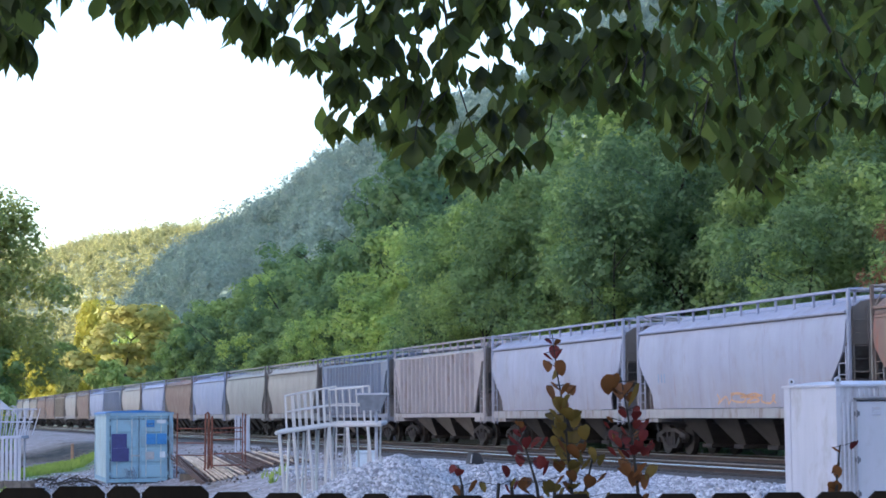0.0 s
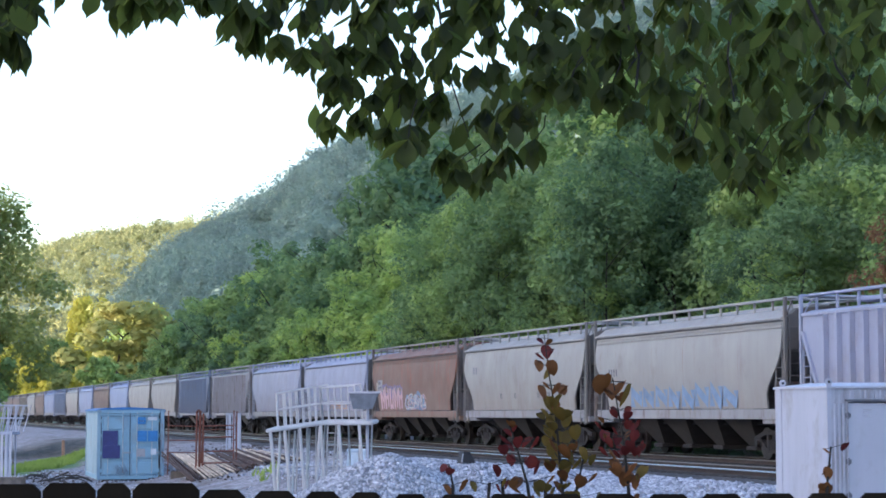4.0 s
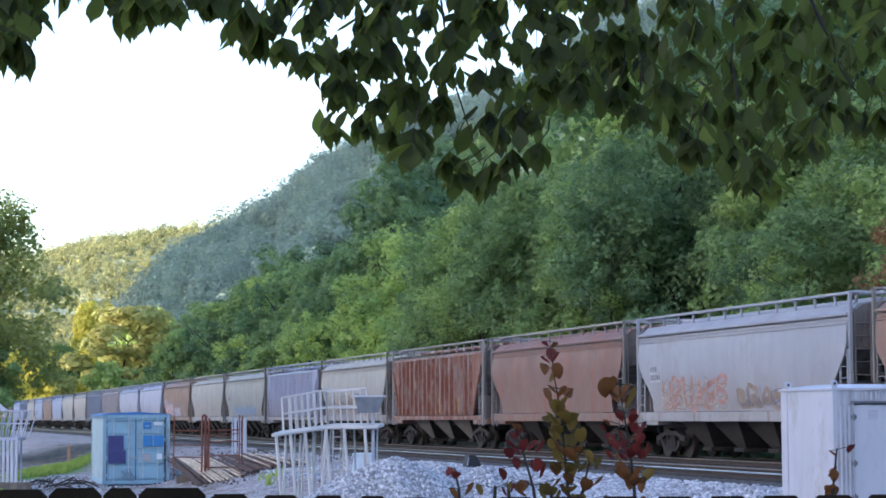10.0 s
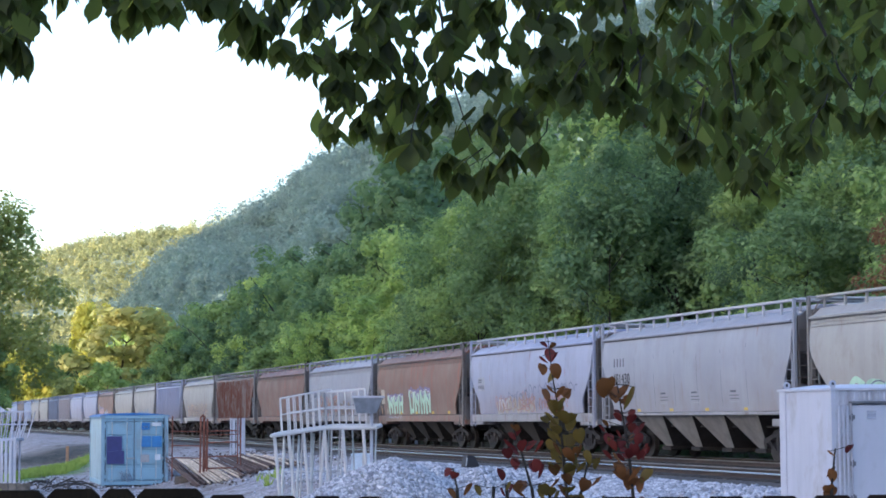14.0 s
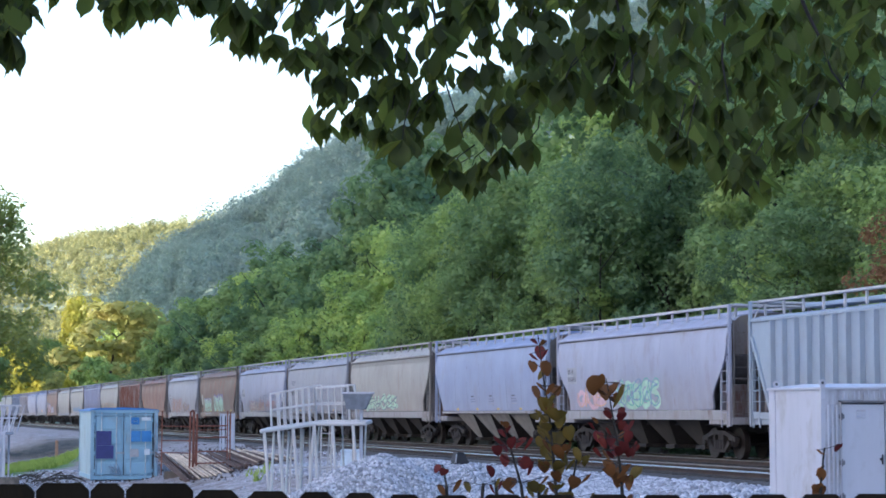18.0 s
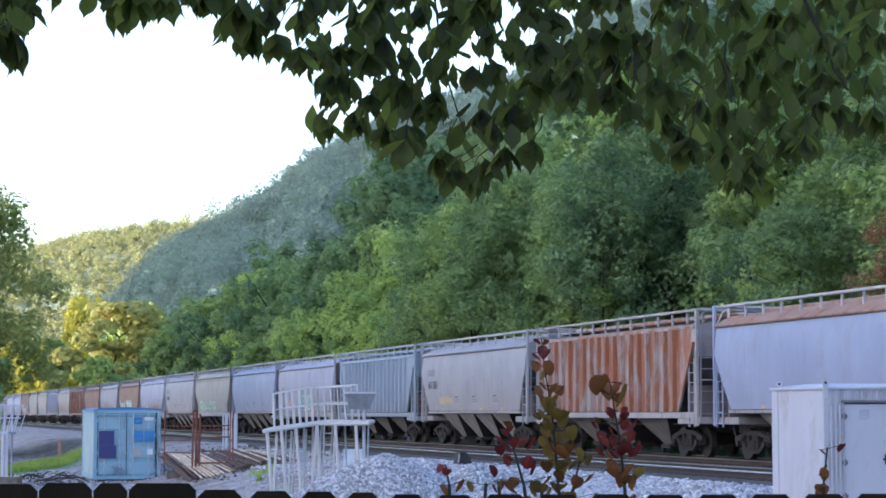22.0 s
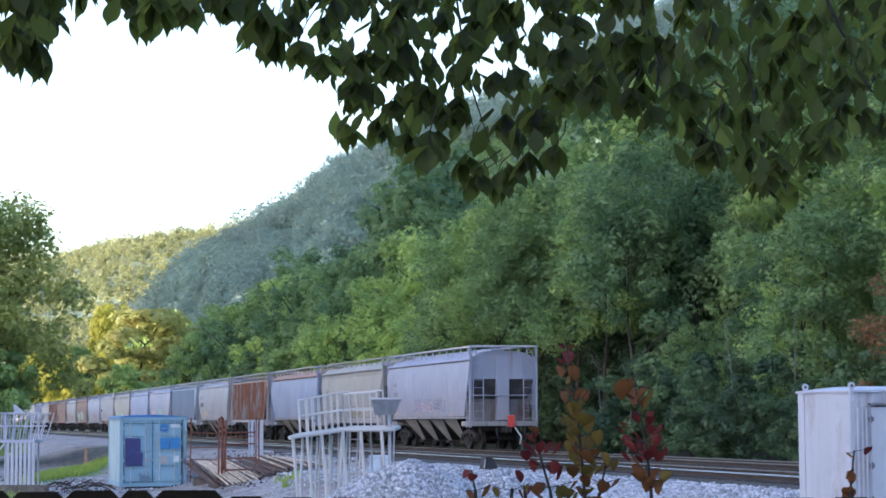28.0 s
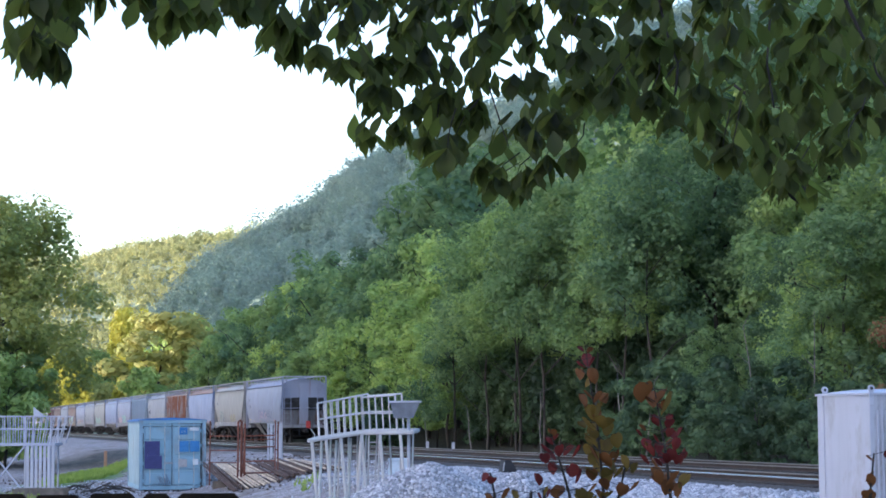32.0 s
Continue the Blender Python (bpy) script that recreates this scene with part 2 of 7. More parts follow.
def ground_mat():
    """Grey crushed stone, with bare earth, worn grass and leaf litter in patches."""
    n = Nodes("yard_ground")
    v = n.coords((1, 1, 1))
    cell = n.t.nodes.new("ShaderNodeTexVoronoi")
    n.put(cell.inputs["Vector"], v)
    cell.inputs["Scale"].default_value = 9.0
    big, mid, fine = n.noise(v, 0.11, 4, 0.6), n.noise(v, 0.6, 5, 0.65), n.noise(v, 9.0, 4, 0.7)
    stone = n.mix(n.ramp(fine, [(0.3, 0.0), (0.7, 1.0)]), (0.22, 0.20, 0.205), (0.54, 0.50, 0.51))
    stone = n.mix(n.ramp(cell.outputs["Distance"], [(0.3, 0.0), (0.8, 0.7)]), stone, (0.085, 0.08, 0.085))
    rubble = n.noise(v, 2.6, 6, 0.75)
    stone = n.mix(n.ramp(rubble, [(0.36, 0.75), (0.50, 0.0)]), stone, (0.12, 0.10, 0.092))
    stone = n.mix(n.ramp(rubble, [(0.58, 0.0), (0.70, 0.6)]), stone, (0.50, 0.47, 0.46))
    earth = n.mix(n.ramp(fine, [(0.3, 0.0), (0.7, 1.0)]), (0.075, 0.058, 0.045), (0.22, 0.17, 0.135))
    c = n.mix(n.ramp(mid, [(0.50, 0.0), (0.63, 0.8)]), stone, earth)
    grass = n.mix(n.ramp(fine, [(0.3, 0.0), (0.7, 1.0)]), (0.055, 0.11, 0.02), (0.16, 0.26, 0.05))
    # a strip of turf by the container, and the wooded side of the line
    m = n.t.nodes.new("ShaderNodeMapping")
    m.vector_type = "TEXTURE"
    m.inputs["Location"].default_value, m.inputs["Rotation"].default_value = (-18.6, 99, 0), (0, 0, radians(3.4))
    m.inputs["Scale"].default_value = (4.4, 58.0, 90.0)
    n.put(m.inputs["Vector"], v)
    ln = n.node("ShaderNodeVectorMath")
    ln.operation = "LENGTH"
    n.put(ln.inputs[0], m.outputs[0])
    wob = n.node("ShaderNodeMath")
    n.put(wob.inputs[0], ln.outputs["Value"])
    n.put(wob.inputs[1], mid)
    bank = n.t.nodes.new("ShaderNodeMapping")
    bank.vector_type = "TEXTURE"
    bank.inputs["Location"].default_value, bank.inputs["Rotation"].default_value = (-24.0, 128, 0), (0, 0, radians(15))
    bank.inputs["Scale"].default_value = (30.0, 52.0, 90.0)
    n.put(bank.inputs["Vector"], v)
    bl = n.node("ShaderNodeVectorMath")
    bl.operation = "LENGTH"
    n.put(bl.inputs[0], bank.outputs[0])
    bw = n.node("ShaderNodeMath")
    n.put(bw.inputs[0], bl.outputs["Value"])
    n.put(bw.inputs[1], mid)
    clods = n.noise(v, 1.9, 7, 0.8)
    c = n.mix(n.ramp(bw.outputs[0], [(0.72, 0.95), (0.92, 0.0)]), c, n.mix(n.ramp(clods, [(0.45, 0.0), (0.57, 1.0)]), (0.035, 0.027, 0.02), (0.17, 0.135, 0.105)))
    c = n.mix(n.ramp(wob.outputs[0], [(0.72, 1.0), (0.88, 0.0)]), c, grass)
    far = n.t.nodes.new("ShaderNodeMapping")
    far.inputs["Rotation"].default_value = (0, 0, -TH)
    n.put(far.inputs["Vector"], v)
    sep = n.t.nodes.new("ShaderNodeSeparateXYZ")
    n.put(sep.inputs[0], far.outputs[0])
    wood = n.node("ShaderNodeMapRange")
    n.put(wood.inputs["Value"], sep.outputs[0])
    wood.inputs["From Min"].default_value, wood.inputs["From Max"].default_value = 24.7 + 3.2, 24.7 + 5.0
    litter = n.mix(n.ramp(fine, [(0.3, 0.0), (0.7, 1.0)]), (0.014, 0.018, 0.008), (0.045, 0.042, 0.018))
    # distant hill ground takes the forest's haze-paled tone, so gaps stay pale
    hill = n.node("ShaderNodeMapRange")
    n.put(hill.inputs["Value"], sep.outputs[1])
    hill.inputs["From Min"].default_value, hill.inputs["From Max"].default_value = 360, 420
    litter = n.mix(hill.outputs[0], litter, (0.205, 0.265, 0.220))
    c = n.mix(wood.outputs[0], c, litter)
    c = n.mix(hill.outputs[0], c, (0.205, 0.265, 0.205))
    n.bump(cell.outputs["Distance"], 0.7, 0.04)
    return n.done(c, 0.95)


# ---- plan ----
TH = radians(15.32)
DIR = Vector((-math.sin(TH), math.cos(TH), 0))     # along the line, away from the camera
OFF = Vector((math.cos(TH), math.sin(TH), 0))      # across it, away from the camera
LINE = Vector((24.2, 0, 0)) + 1.5 * OFF            # far track, where s = 0
RAIL = 1.18                                        # rail head
NEAR_TRACK = -4.63
SPEED = 12.855


def spot(s, q, z=0.0):
    p = LINE + DIR * s + OFF * q
    return Vector((p.x, p.y, z))


def along(s, q, z=0.0, turn=0.0):
    """A pose with x along the line and y towards the camera."""
    p = spot(s, q, z)
    return pose(p.x, p.y, z, 0, 0, 90 + math.degrees(TH) + turn)


def step(x, a, b):
    t = np.clip((x - a) / (b - a), 0, 1)
    return t * t * (3 - 2 * t)


# ridge lines as tangents: bearing, height over the eye per metre of distance (crowns included)
RIDGE_1 = ((-0.40, 0.010), (-0.178, 0.030), (-0.166, 0.050), (-0.151, 0.065), (-0.134, 0.083), (-0.120, 0.093), (-0.105, 0.099),
           (-0.083, 0.112), (-0.061, 0.129), (-0.022, 0.148), (0.042, 0.170), (0.08, 0.20), (0.21, 0.225), (0.5, 0.23))
RIDGE_2 = ((-0.5, 0.085), (-0.24, 0.083), (-0.196, 0.081), (-0.185, 0.084), (-0.161, 0.0895), (-0.134, 0.092), (-0.119, 0.0935), (-0.09, 0.097), (0.5, 0.10))
R1, R2 = 720.0, 1550.0


def height(x, y):
    """Ground height over the plan (arrays)."""
    x, y = np.asarray(x, float), np.asarray(y, float)
    rx, ry = x - LINE.x, y - LINE.y
    q = rx * OFF.x + ry * OFF.y
    bank = 0.93 * step(q, -15.5, -11.5) * 0.82 + 0.93 * 0.18 * step(q, -11.0, -7.4)
    front = 0.7 * (1 - step(y, 12, 28))
    z = np.maximum(bank, front * (1 - step(q, -15.5, -11)))
    z = np.where(q > 0, 0.93 - 0.55 * step(q, 2.4, 4.6) + 0.10 * np.clip(q - 7, 0, 19) + 0.55 * np.clip(q - 26, 0, 24), z)
    a = x / np.maximum(y, 60.0)
    h1 = np.interp(a, [r[0] for r in RIDGE_1], [r[1] for r in RIDGE_1]) * R1 - 9.5
    h2 = np.interp(a, [r[0] for r in RIDGE_2], [r[1] for r in RIDGE_2]) * R2 - 9.0
    rise = step(y, 330, R1) ** 0.9 * (1 - 0.75 * step(y, R1 + 30, 1150))
    z = np.where(q > 20, np.maximum(z, np.clip(h1, 0, None) * rise * step(q, 20, 60)), z)
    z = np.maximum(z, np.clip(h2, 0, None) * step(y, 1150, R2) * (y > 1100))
    # an unseen ridge added behind the camera; its evening shadow darkens the yard
    t, p = -0.866 * x - 0.5 * y, 0.5 * x - 0.866 * y
    ridge = 412 * np.exp(-((t - 1300) / 300.0) ** 2) * step(p, -960, -800) * (1 - 0.7 * step(p, 260, 700))
    # raised on this stretch to keep sun off the wooded hilltop
    ridge = ridge * (1 + 0.16 * (1 - step(p, -570, -480)))
    # a notch cut so that low sun reaches the yellow trees
    z = np.maximum(z, ridge * (1 - 0.70 * np.exp(-((p + 405) / 44.0) ** 2)))
    return z


def ground_at(x, y):
    return float(height(x, y))


def spread(fine, reach, grow):
    v = list(fine)
    d = fine[1] - fine[0]
    while v[-1] < reach[1]:
        d *= grow
        v.append(v[-1] + d)
    d = fine[1] - fine[0]
    while v[0] > reach[0]:
        d *= grow
        v.insert(0, v[0] - d)
    return np.array(v)


def build_ground():
    xs = spread(np.arange(-45, 46, 1.0), (-2600, 2600), 1.04)
    ys = spread(np.arange(-4, 130, 1.0), (-2600, 3600), 1.035)
    ys = np.union1d(ys, [R1 - 60, R1 - 25, R1, R1 + 20, 1200, 1260, 1330, 1400, 1450, 1500, R2, R2 + 30])
    X, Y = np.meshgrid(xs, ys)
    Z = height(X, Y)
    Z = Z + 0.05 * np.sin(X * 0.9 + 1.3 * np.sin(Y * 0.31)) * np.sin(Y * 0.7) * (Y < 300)
    v = np.stack([X.ravel(), Y.ravel(), Z.ravel()], 1)
    nx, ny = len(xs), len(ys)
    i = (np.arange(ny - 1)[:, None] * nx + np.arange(nx - 1)[None, :]).ravel()
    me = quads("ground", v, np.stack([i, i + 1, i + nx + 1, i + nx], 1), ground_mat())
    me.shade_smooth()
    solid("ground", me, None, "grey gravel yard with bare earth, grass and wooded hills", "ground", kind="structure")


build_ground()

RAIL_STEEL = plain("worn_rail_steel", (0.75, 0.76, 0.78), 0.2, 1.0, 0.12, 3.0)
RAIL_DULL = plain("dull_rail_steel", (0.22, 0.20, 0.19), 0.45, 0.8, 0.3, 3.0)
RAIL_WEB = plain("rusty_rail_web", (0.05, 0.034, 0.027), 0.85, 0.2, 0.4, 4.0)
TIE_WOOD = plain("creosoted_tie", (0.045, 0.036, 0.03), 0.9, 0.0, 0.5, 5.0, 0.4)
BALLAST = gravel_mat("track_ballast", (0.055, 0.048, 0.045), (0.13, 0.118, 0.112), 11.0, (0.03, 0.025, 0.022), 0.7)


def build_track(q, group):
    """Two rails on timber ties in a bed of ballast."""
    t = thing("railway_track", along(0, q, 0), "worn steel rails on dark timber ties in ballast", "track", group, "structure")
    bed = Shape()
    bed.prism([(-2.15, 0.90), (-1.45, 1.015), (1.45, 1.015), (2.15, 0.90), (2.15, 0.5), (-2.15, 0.5)], "x", -40, 900)
    part("ballast_bed", bed, BALLAST, t)
    for y in (-0.755, 0.755):
        web = Shape().prism([(y - 0.07, 1.03), (y - 0.012, 1.06), (y - 0.012, RAIL - 0.035), (y + 0.012, RAIL - 0.035), (y + 0.012, 1.06), (y + 0.07, 1.03)], "x", -40, 900)
        rail = part("rail", web, RAIL_WEB, t, "rust-brown rail with a polished head")
        head = Shape().prism([(y - 0.036, RAIL - 0.035), (y - 0.036, RAIL - 0.006), (y - 0.026, RAIL), (y + 0.026, RAIL), (y + 0.036, RAIL - 0.006), (y + 0.036, RAIL - 0.035)], "x", -40, 900)
        part("rail_head", head, RAIL_STEEL if q == NEAR_TRACK and y > 0 else RAIL_DULL, rail, "steel rail head worn by wheels")
    tie = Shape().box(-0.11, 0.11, -1.3, 1.3, 0.9, 1.045, c=0.012).mesh("tie")
    for i in range(150):
        ob = part("tie", tie, TIE_WOOD, t)
        ob.location.x = 22 + i * 0.54
    rest = Shape()
    for i in range(500):
        rest.box(103 + i * 0.54 - 0.11, 103 + i * 0.54 + 0.11, -1.3, 1.3, 0.9, 1.045)
    tagged(part("far_ties", rest, TIE_WOOD, t), kind="stuff")
    return t


build_track(0.0, "tracks")
build_track(NEAR_TRACK, "tracks")

# ---- the train ----
PAINT = {
    "white": coach_paint("white_car_paint", (0.325, 0.345, 0.45), 0.15, 0.55, dust=0.55),
    "pale": coach_paint("pale_blue_white_car_paint", (0.270, 0.315, 0.46), 0.10, 0.45, dust=0.22),
    "cream": coach_paint("cream_grey_car_paint", (0.335, 0.325, 0.305), 0.11, 0.6, dust=0.60),
    "pearl": coach_paint("pale_lavender_grey_car_paint", (0.300, 0.308, 0.350), 0.10, 0.55, dust=0.50),
    "tan": coach_paint("tan_grey_car_paint", (0.25, 0.22, 0.175), 0.16, 0.5, dust=0.40),
    "slate": coach_paint("slate_blue_car_paint", (0.20, 0.235, 0.315), 0.08, 0.4, dust=0.30),
    "sky": coach_paint("light_blue_grey_car_paint", (0.29, 0.35, 0.43), 0.04, 0.35, dust=0.30),
    "brown": coach_paint("dark_brown_car_paint", (0.16, 0.095, 0.075), 0.15, 0.5, (0.10, 0.05, 0.03), dust=0.25),
    "orange": coach_paint("faded_oxide_car_paint", (0.200, 0.122, 0.092), 0.38, 0.6, (0.26, 0.085, 0.05), dust=0.45),
    "oxide": coach_paint("dull_red_oxide_car_paint", (0.185, 0.098, 0.076), 0.40, 0.6, (0.24, 0.078, 0.048), dust=0.45),
    "rusty": coach_paint("rust_eaten_car_paint", (0.31, 0.26, 0.24), 0.66, 0.6, (0.185, 0.068, 0.040), dust=0.25),
    "stained": coach_paint("rust_stained_white_paint", (0.345, 0.33, 0.335), 0.64, 0.55, (0.27, 0.105, 0.052), dust=0.25),
}
PAINT["sill"] = coach_paint("dirty_sill_paint", (0.30, 0.29, 0.30), 0.36, 0.95, (0.15, 0.10, 0.08))
PAINT["bright"] = coach_paint("pale_galvanised_walkway", (0.44, 0.44, 0.46), 0.06, 0.4)
PAINT["rail"] = coach_paint("weathered_brown_grey_rail_paint", (0.275, 0.255, 0.25), 0.32, 0.7, (0.16, 0.09, 0.07))
PAINT["grimy"] = coach_paint("grimy_pinkish_white_paint", (0.36, 0.335, 0.35), 0.30, 0.8, (0.20, 0.12, 0.10))
ROOF_RUST = coach_paint("rusted_roof_paint", (0.34, 0.21, 0.15), 0.45, 0.5, (0.22, 0.08, 0.04))
# underframe, truck, wheel and chute colours are darkened for shade below the cars
UNDER = plain("dark_underframe", (0.030, 0.026, 0.025), 0.85, 0.1, 0.5, 4.0)
TRUCK = plain("rusty_cast_truck", (0.034, 0.028, 0.026), 0.85, 0.2, 0.5, 5.0, 0.3)
WHEEL = plain("worn_wheel_steel", (0.036, 0.029, 0.026), 0.6, 0.6, 0.4, 6.0)
CHUTE = plain("dusty_hopper_chute", (0.15, 0.132, 0.115), 0.75, 0.0, 0.45, 2.5, 0.2)
CHUTE_PALE = plain("pale_hopper_chute", (0.23, 0.215, 0.20), 0.75, 0.0, 0.4, 2.0, 0.2)
CHUTE_DARK = plain("brown_hopper_chute", (0.032, 0.026, 0.022), 0.8, 0.0, 0.5, 2.5, 0.2)
# dark grey that paints shade on the recessed slopes and below the eaves
SHADE_END = plain("shade_dark_end_sheet", (0.15, 0.15, 0.155), 0.8, 0.0, 0.5, 3.0)
# rusty frame paint, darkened further for the shadow between the cars
END_SHADOWED = coach_paint("rusty_shadow_dark_end_paint", (0.17, 0.155, 0.145), 0.40, 0.7, (0.10, 0.058, 0.042))
BULKHEAD = coach_paint("rust_stained_bulkhead_paint", (0.20, 0.19, 0.20), 0.45, 0.6, (0.12, 0.06, 0.045))
GREY_STEEL = plain("grey_painted_steel", (0.40, 0.41, 0.43), 0.6, 0.1, 0.35, 5.0)
BLACK = plain("black_lettering", (0.03, 0.03, 0.035), 0.7)

SIDE_A = ((1.42, 1.42), (1.9, 1.46), (2.6, 1.50), (3.2, 1.51), (3.7, 1.48), (4.02, 1.42))
SIDE_B = ((1.36, 1.45), (4.06, 1.45))
HALF = 7.45


def squash(z):
    """The bodies stand a little lower than the drawing: heights over the sill shrink."""
    return z if z < 1.4 else 1.4 + (z - 1.4) * 0.90


def limit(z, kind):
    """How far the side reaches along the car at that height."""
    if kind == "B":
        return 6.05 + (HALF - 0.1 - 6.05) * min(1, max(0, (z - 1.4) / 2.2))
    if kind == "D":
        return 6.40 + (HALF - 0.1 - 6.40) * min(1, max(0, (z - 1.45) / 1.7))
    t = min(1, max(0, (z - 1.9) / 1.5))
    return 6.25 + (HALF - 0.1 - 6.25) * math.sin(t * math.pi / 2) ** 1.2


def side_y(z, kind):
    p = SIDE_B if kind == "B" else SIDE_A
    return float(np.interp(z, [a[0] for a in p], [a[1] for a in p]))


def side_sheet(kind, sign):
    z0, z1 = (1.36, 4.06) if kind == "B" else (1.42, 4.02)
    nz, nx = 13, 2
    sh, v = Shape(), []
    for j in range(nz):
        z = z0 + (z1 - z0) * j / (nz - 1)
        for d in (0.0, 0.05):
            for x in (-limit(z, kind), limit(z, kind)):
                v.append((x, sign * (side_y(z, kind) - d), z))
    f = []
    for j in range(nz - 1):
        a, b = 4 * j, 4 * j + 4
        f += [(a, a + 1, b + 1, b), (a + 2, b + 2, b + 3, a + 3), (a, b, b + 2, a + 2), (a + 1, a + 3, b + 3, b + 1)]
    f += [(0, 2, 3, 1), (4 * nz - 4, 4 * nz - 3, 4 * nz - 1, 4 * nz - 2)]
    return sh.add(v, f)


def roof_sheet(kind):
    if kind == "B":
        o = [(-1.50, 4.06), (-1.50, 4.14), (-1.2, 4.24), (0, 4.34), (1.2, 4.24), (1.50, 4.14), (1.50, 4.06), (0, 4.12)]
    elif kind == "C":
        o = [(-1.44, 4.02), (-1.50, 4.04), (-1.50, 4.10), (-1.38, 4.14), (-1.15, 4.36), (-0.6, 4.46), (0, 4.48), (0.6, 4.46), (1.15, 4.36), (1.38, 4.14), (1.50, 4.10), (1.50, 4.04), (1.44, 4.02), (0, 4.10)]
    else:
        o = [(-1.42, 4.02), (-1.50, 4.03), (-1.50, 4.08), (-1.38, 4.14), (-1.05, 4.36), (-0.55, 4.46), (0, 4.48), (0.55, 4.46), (1.05, 4.36), (1.38, 4.14), (1.50, 4.08), (1.50, 4.03), (1.42, 4.02), (0, 4.10)]
    return Shape().prism(o, "x", -HALF + 0.1, HALF - 0.1)


def truck(parent, x):
    """A two-axle truck: side frames, bolster, springs, wheelsets."""
    t = part("truck", Shape().box(x - 0.22, x + 0.22, -1.0, 1.0, 0.42, 0.72, c=0.03), TRUCK, parent, "rusty cast-steel truck")
    top = [(-1.18, 0.48), (-1.18, 0.64), (-0.92, 0.70), (-0.45, 0.82), (0.45, 0.82), (0.92, 0.70), (1.18, 0.64), (1.18, 0.48), (1.02, 0.56), (0.86, 0.60), (0.42, 0.70), (-0.42, 0.70), (-0.86, 0.60), (-1.02, 0.56)]
    low = [(-0.86, 0.60), (-0.74, 0.58), (-0.36, 0.30), (0.36, 0.30), (0.74, 0.58), (0.86, 0.60), (0.74, 0.42), (0.42, 0.20), (-0.42, 0.20), (-0.74, 0.42)]
    for y in (-1.0, 1.0):
        fr = Shape().prism([(x + a, b) for a, b in top], "y", y - 0.075, y + 0.075).prism([(x + a, b) for a, b in low], "y", y - 0.06, y + 0.06)
        for a in (-0.30, 0.30):
            fr.box(x + a - 0.05, x + a + 0.05, y - 0.07, y + 0.07, 0.26, 0.76)
        for a in (-0.88, 0.88):
            fr.box(x + a - 0.14, x + a + 0.14, y - 0.08, y + 0.08, 0.38, 0.62)
        part("side_frame", fr, TRUCK, t)
        for dx in (-0.16, 0.0, 0.16):
            part("spring", Shape().tube((x + dx, y + 0.05 * (1 if y > 0 else -1), 0.30), (x + dx, y + 0.05 * (1 if y > 0 else -1), 0.56), 0.075, 8), UNDER, t)
        for dx in (-0.88, 0.88):
            part("axle_cap", Shape().tube((x + dx, y * 0.99, 0.46), (x + dx, y * 1.16, 0.46), 0.10, 10, 0.085), WHEEL, t)
    for dx in (-0.88, 0.88):
        w = Shape().tube((x + dx, -0.9, 0.46), (x + dx, 0.9, 0.46), 0.075, 8)
        for s in (-1, 1):
            w.tube((x + dx, s * 0.69, 0.46), (x + dx, s * 0.82, 0.46), 0.455, 22, 0.447)
            w.tube((x + dx, s * 0.66, 0.46), (x + dx, s * 0.69, 0.46), 0.48, 22, 0.48)
            w.tube((x + dx, s * 0.82, 0.46), (x + dx, s * 0.835, 0.46), 0.16, 12)
        part("wheelset", w, WHEEL, t, "dark steel wheels on an axle", True)


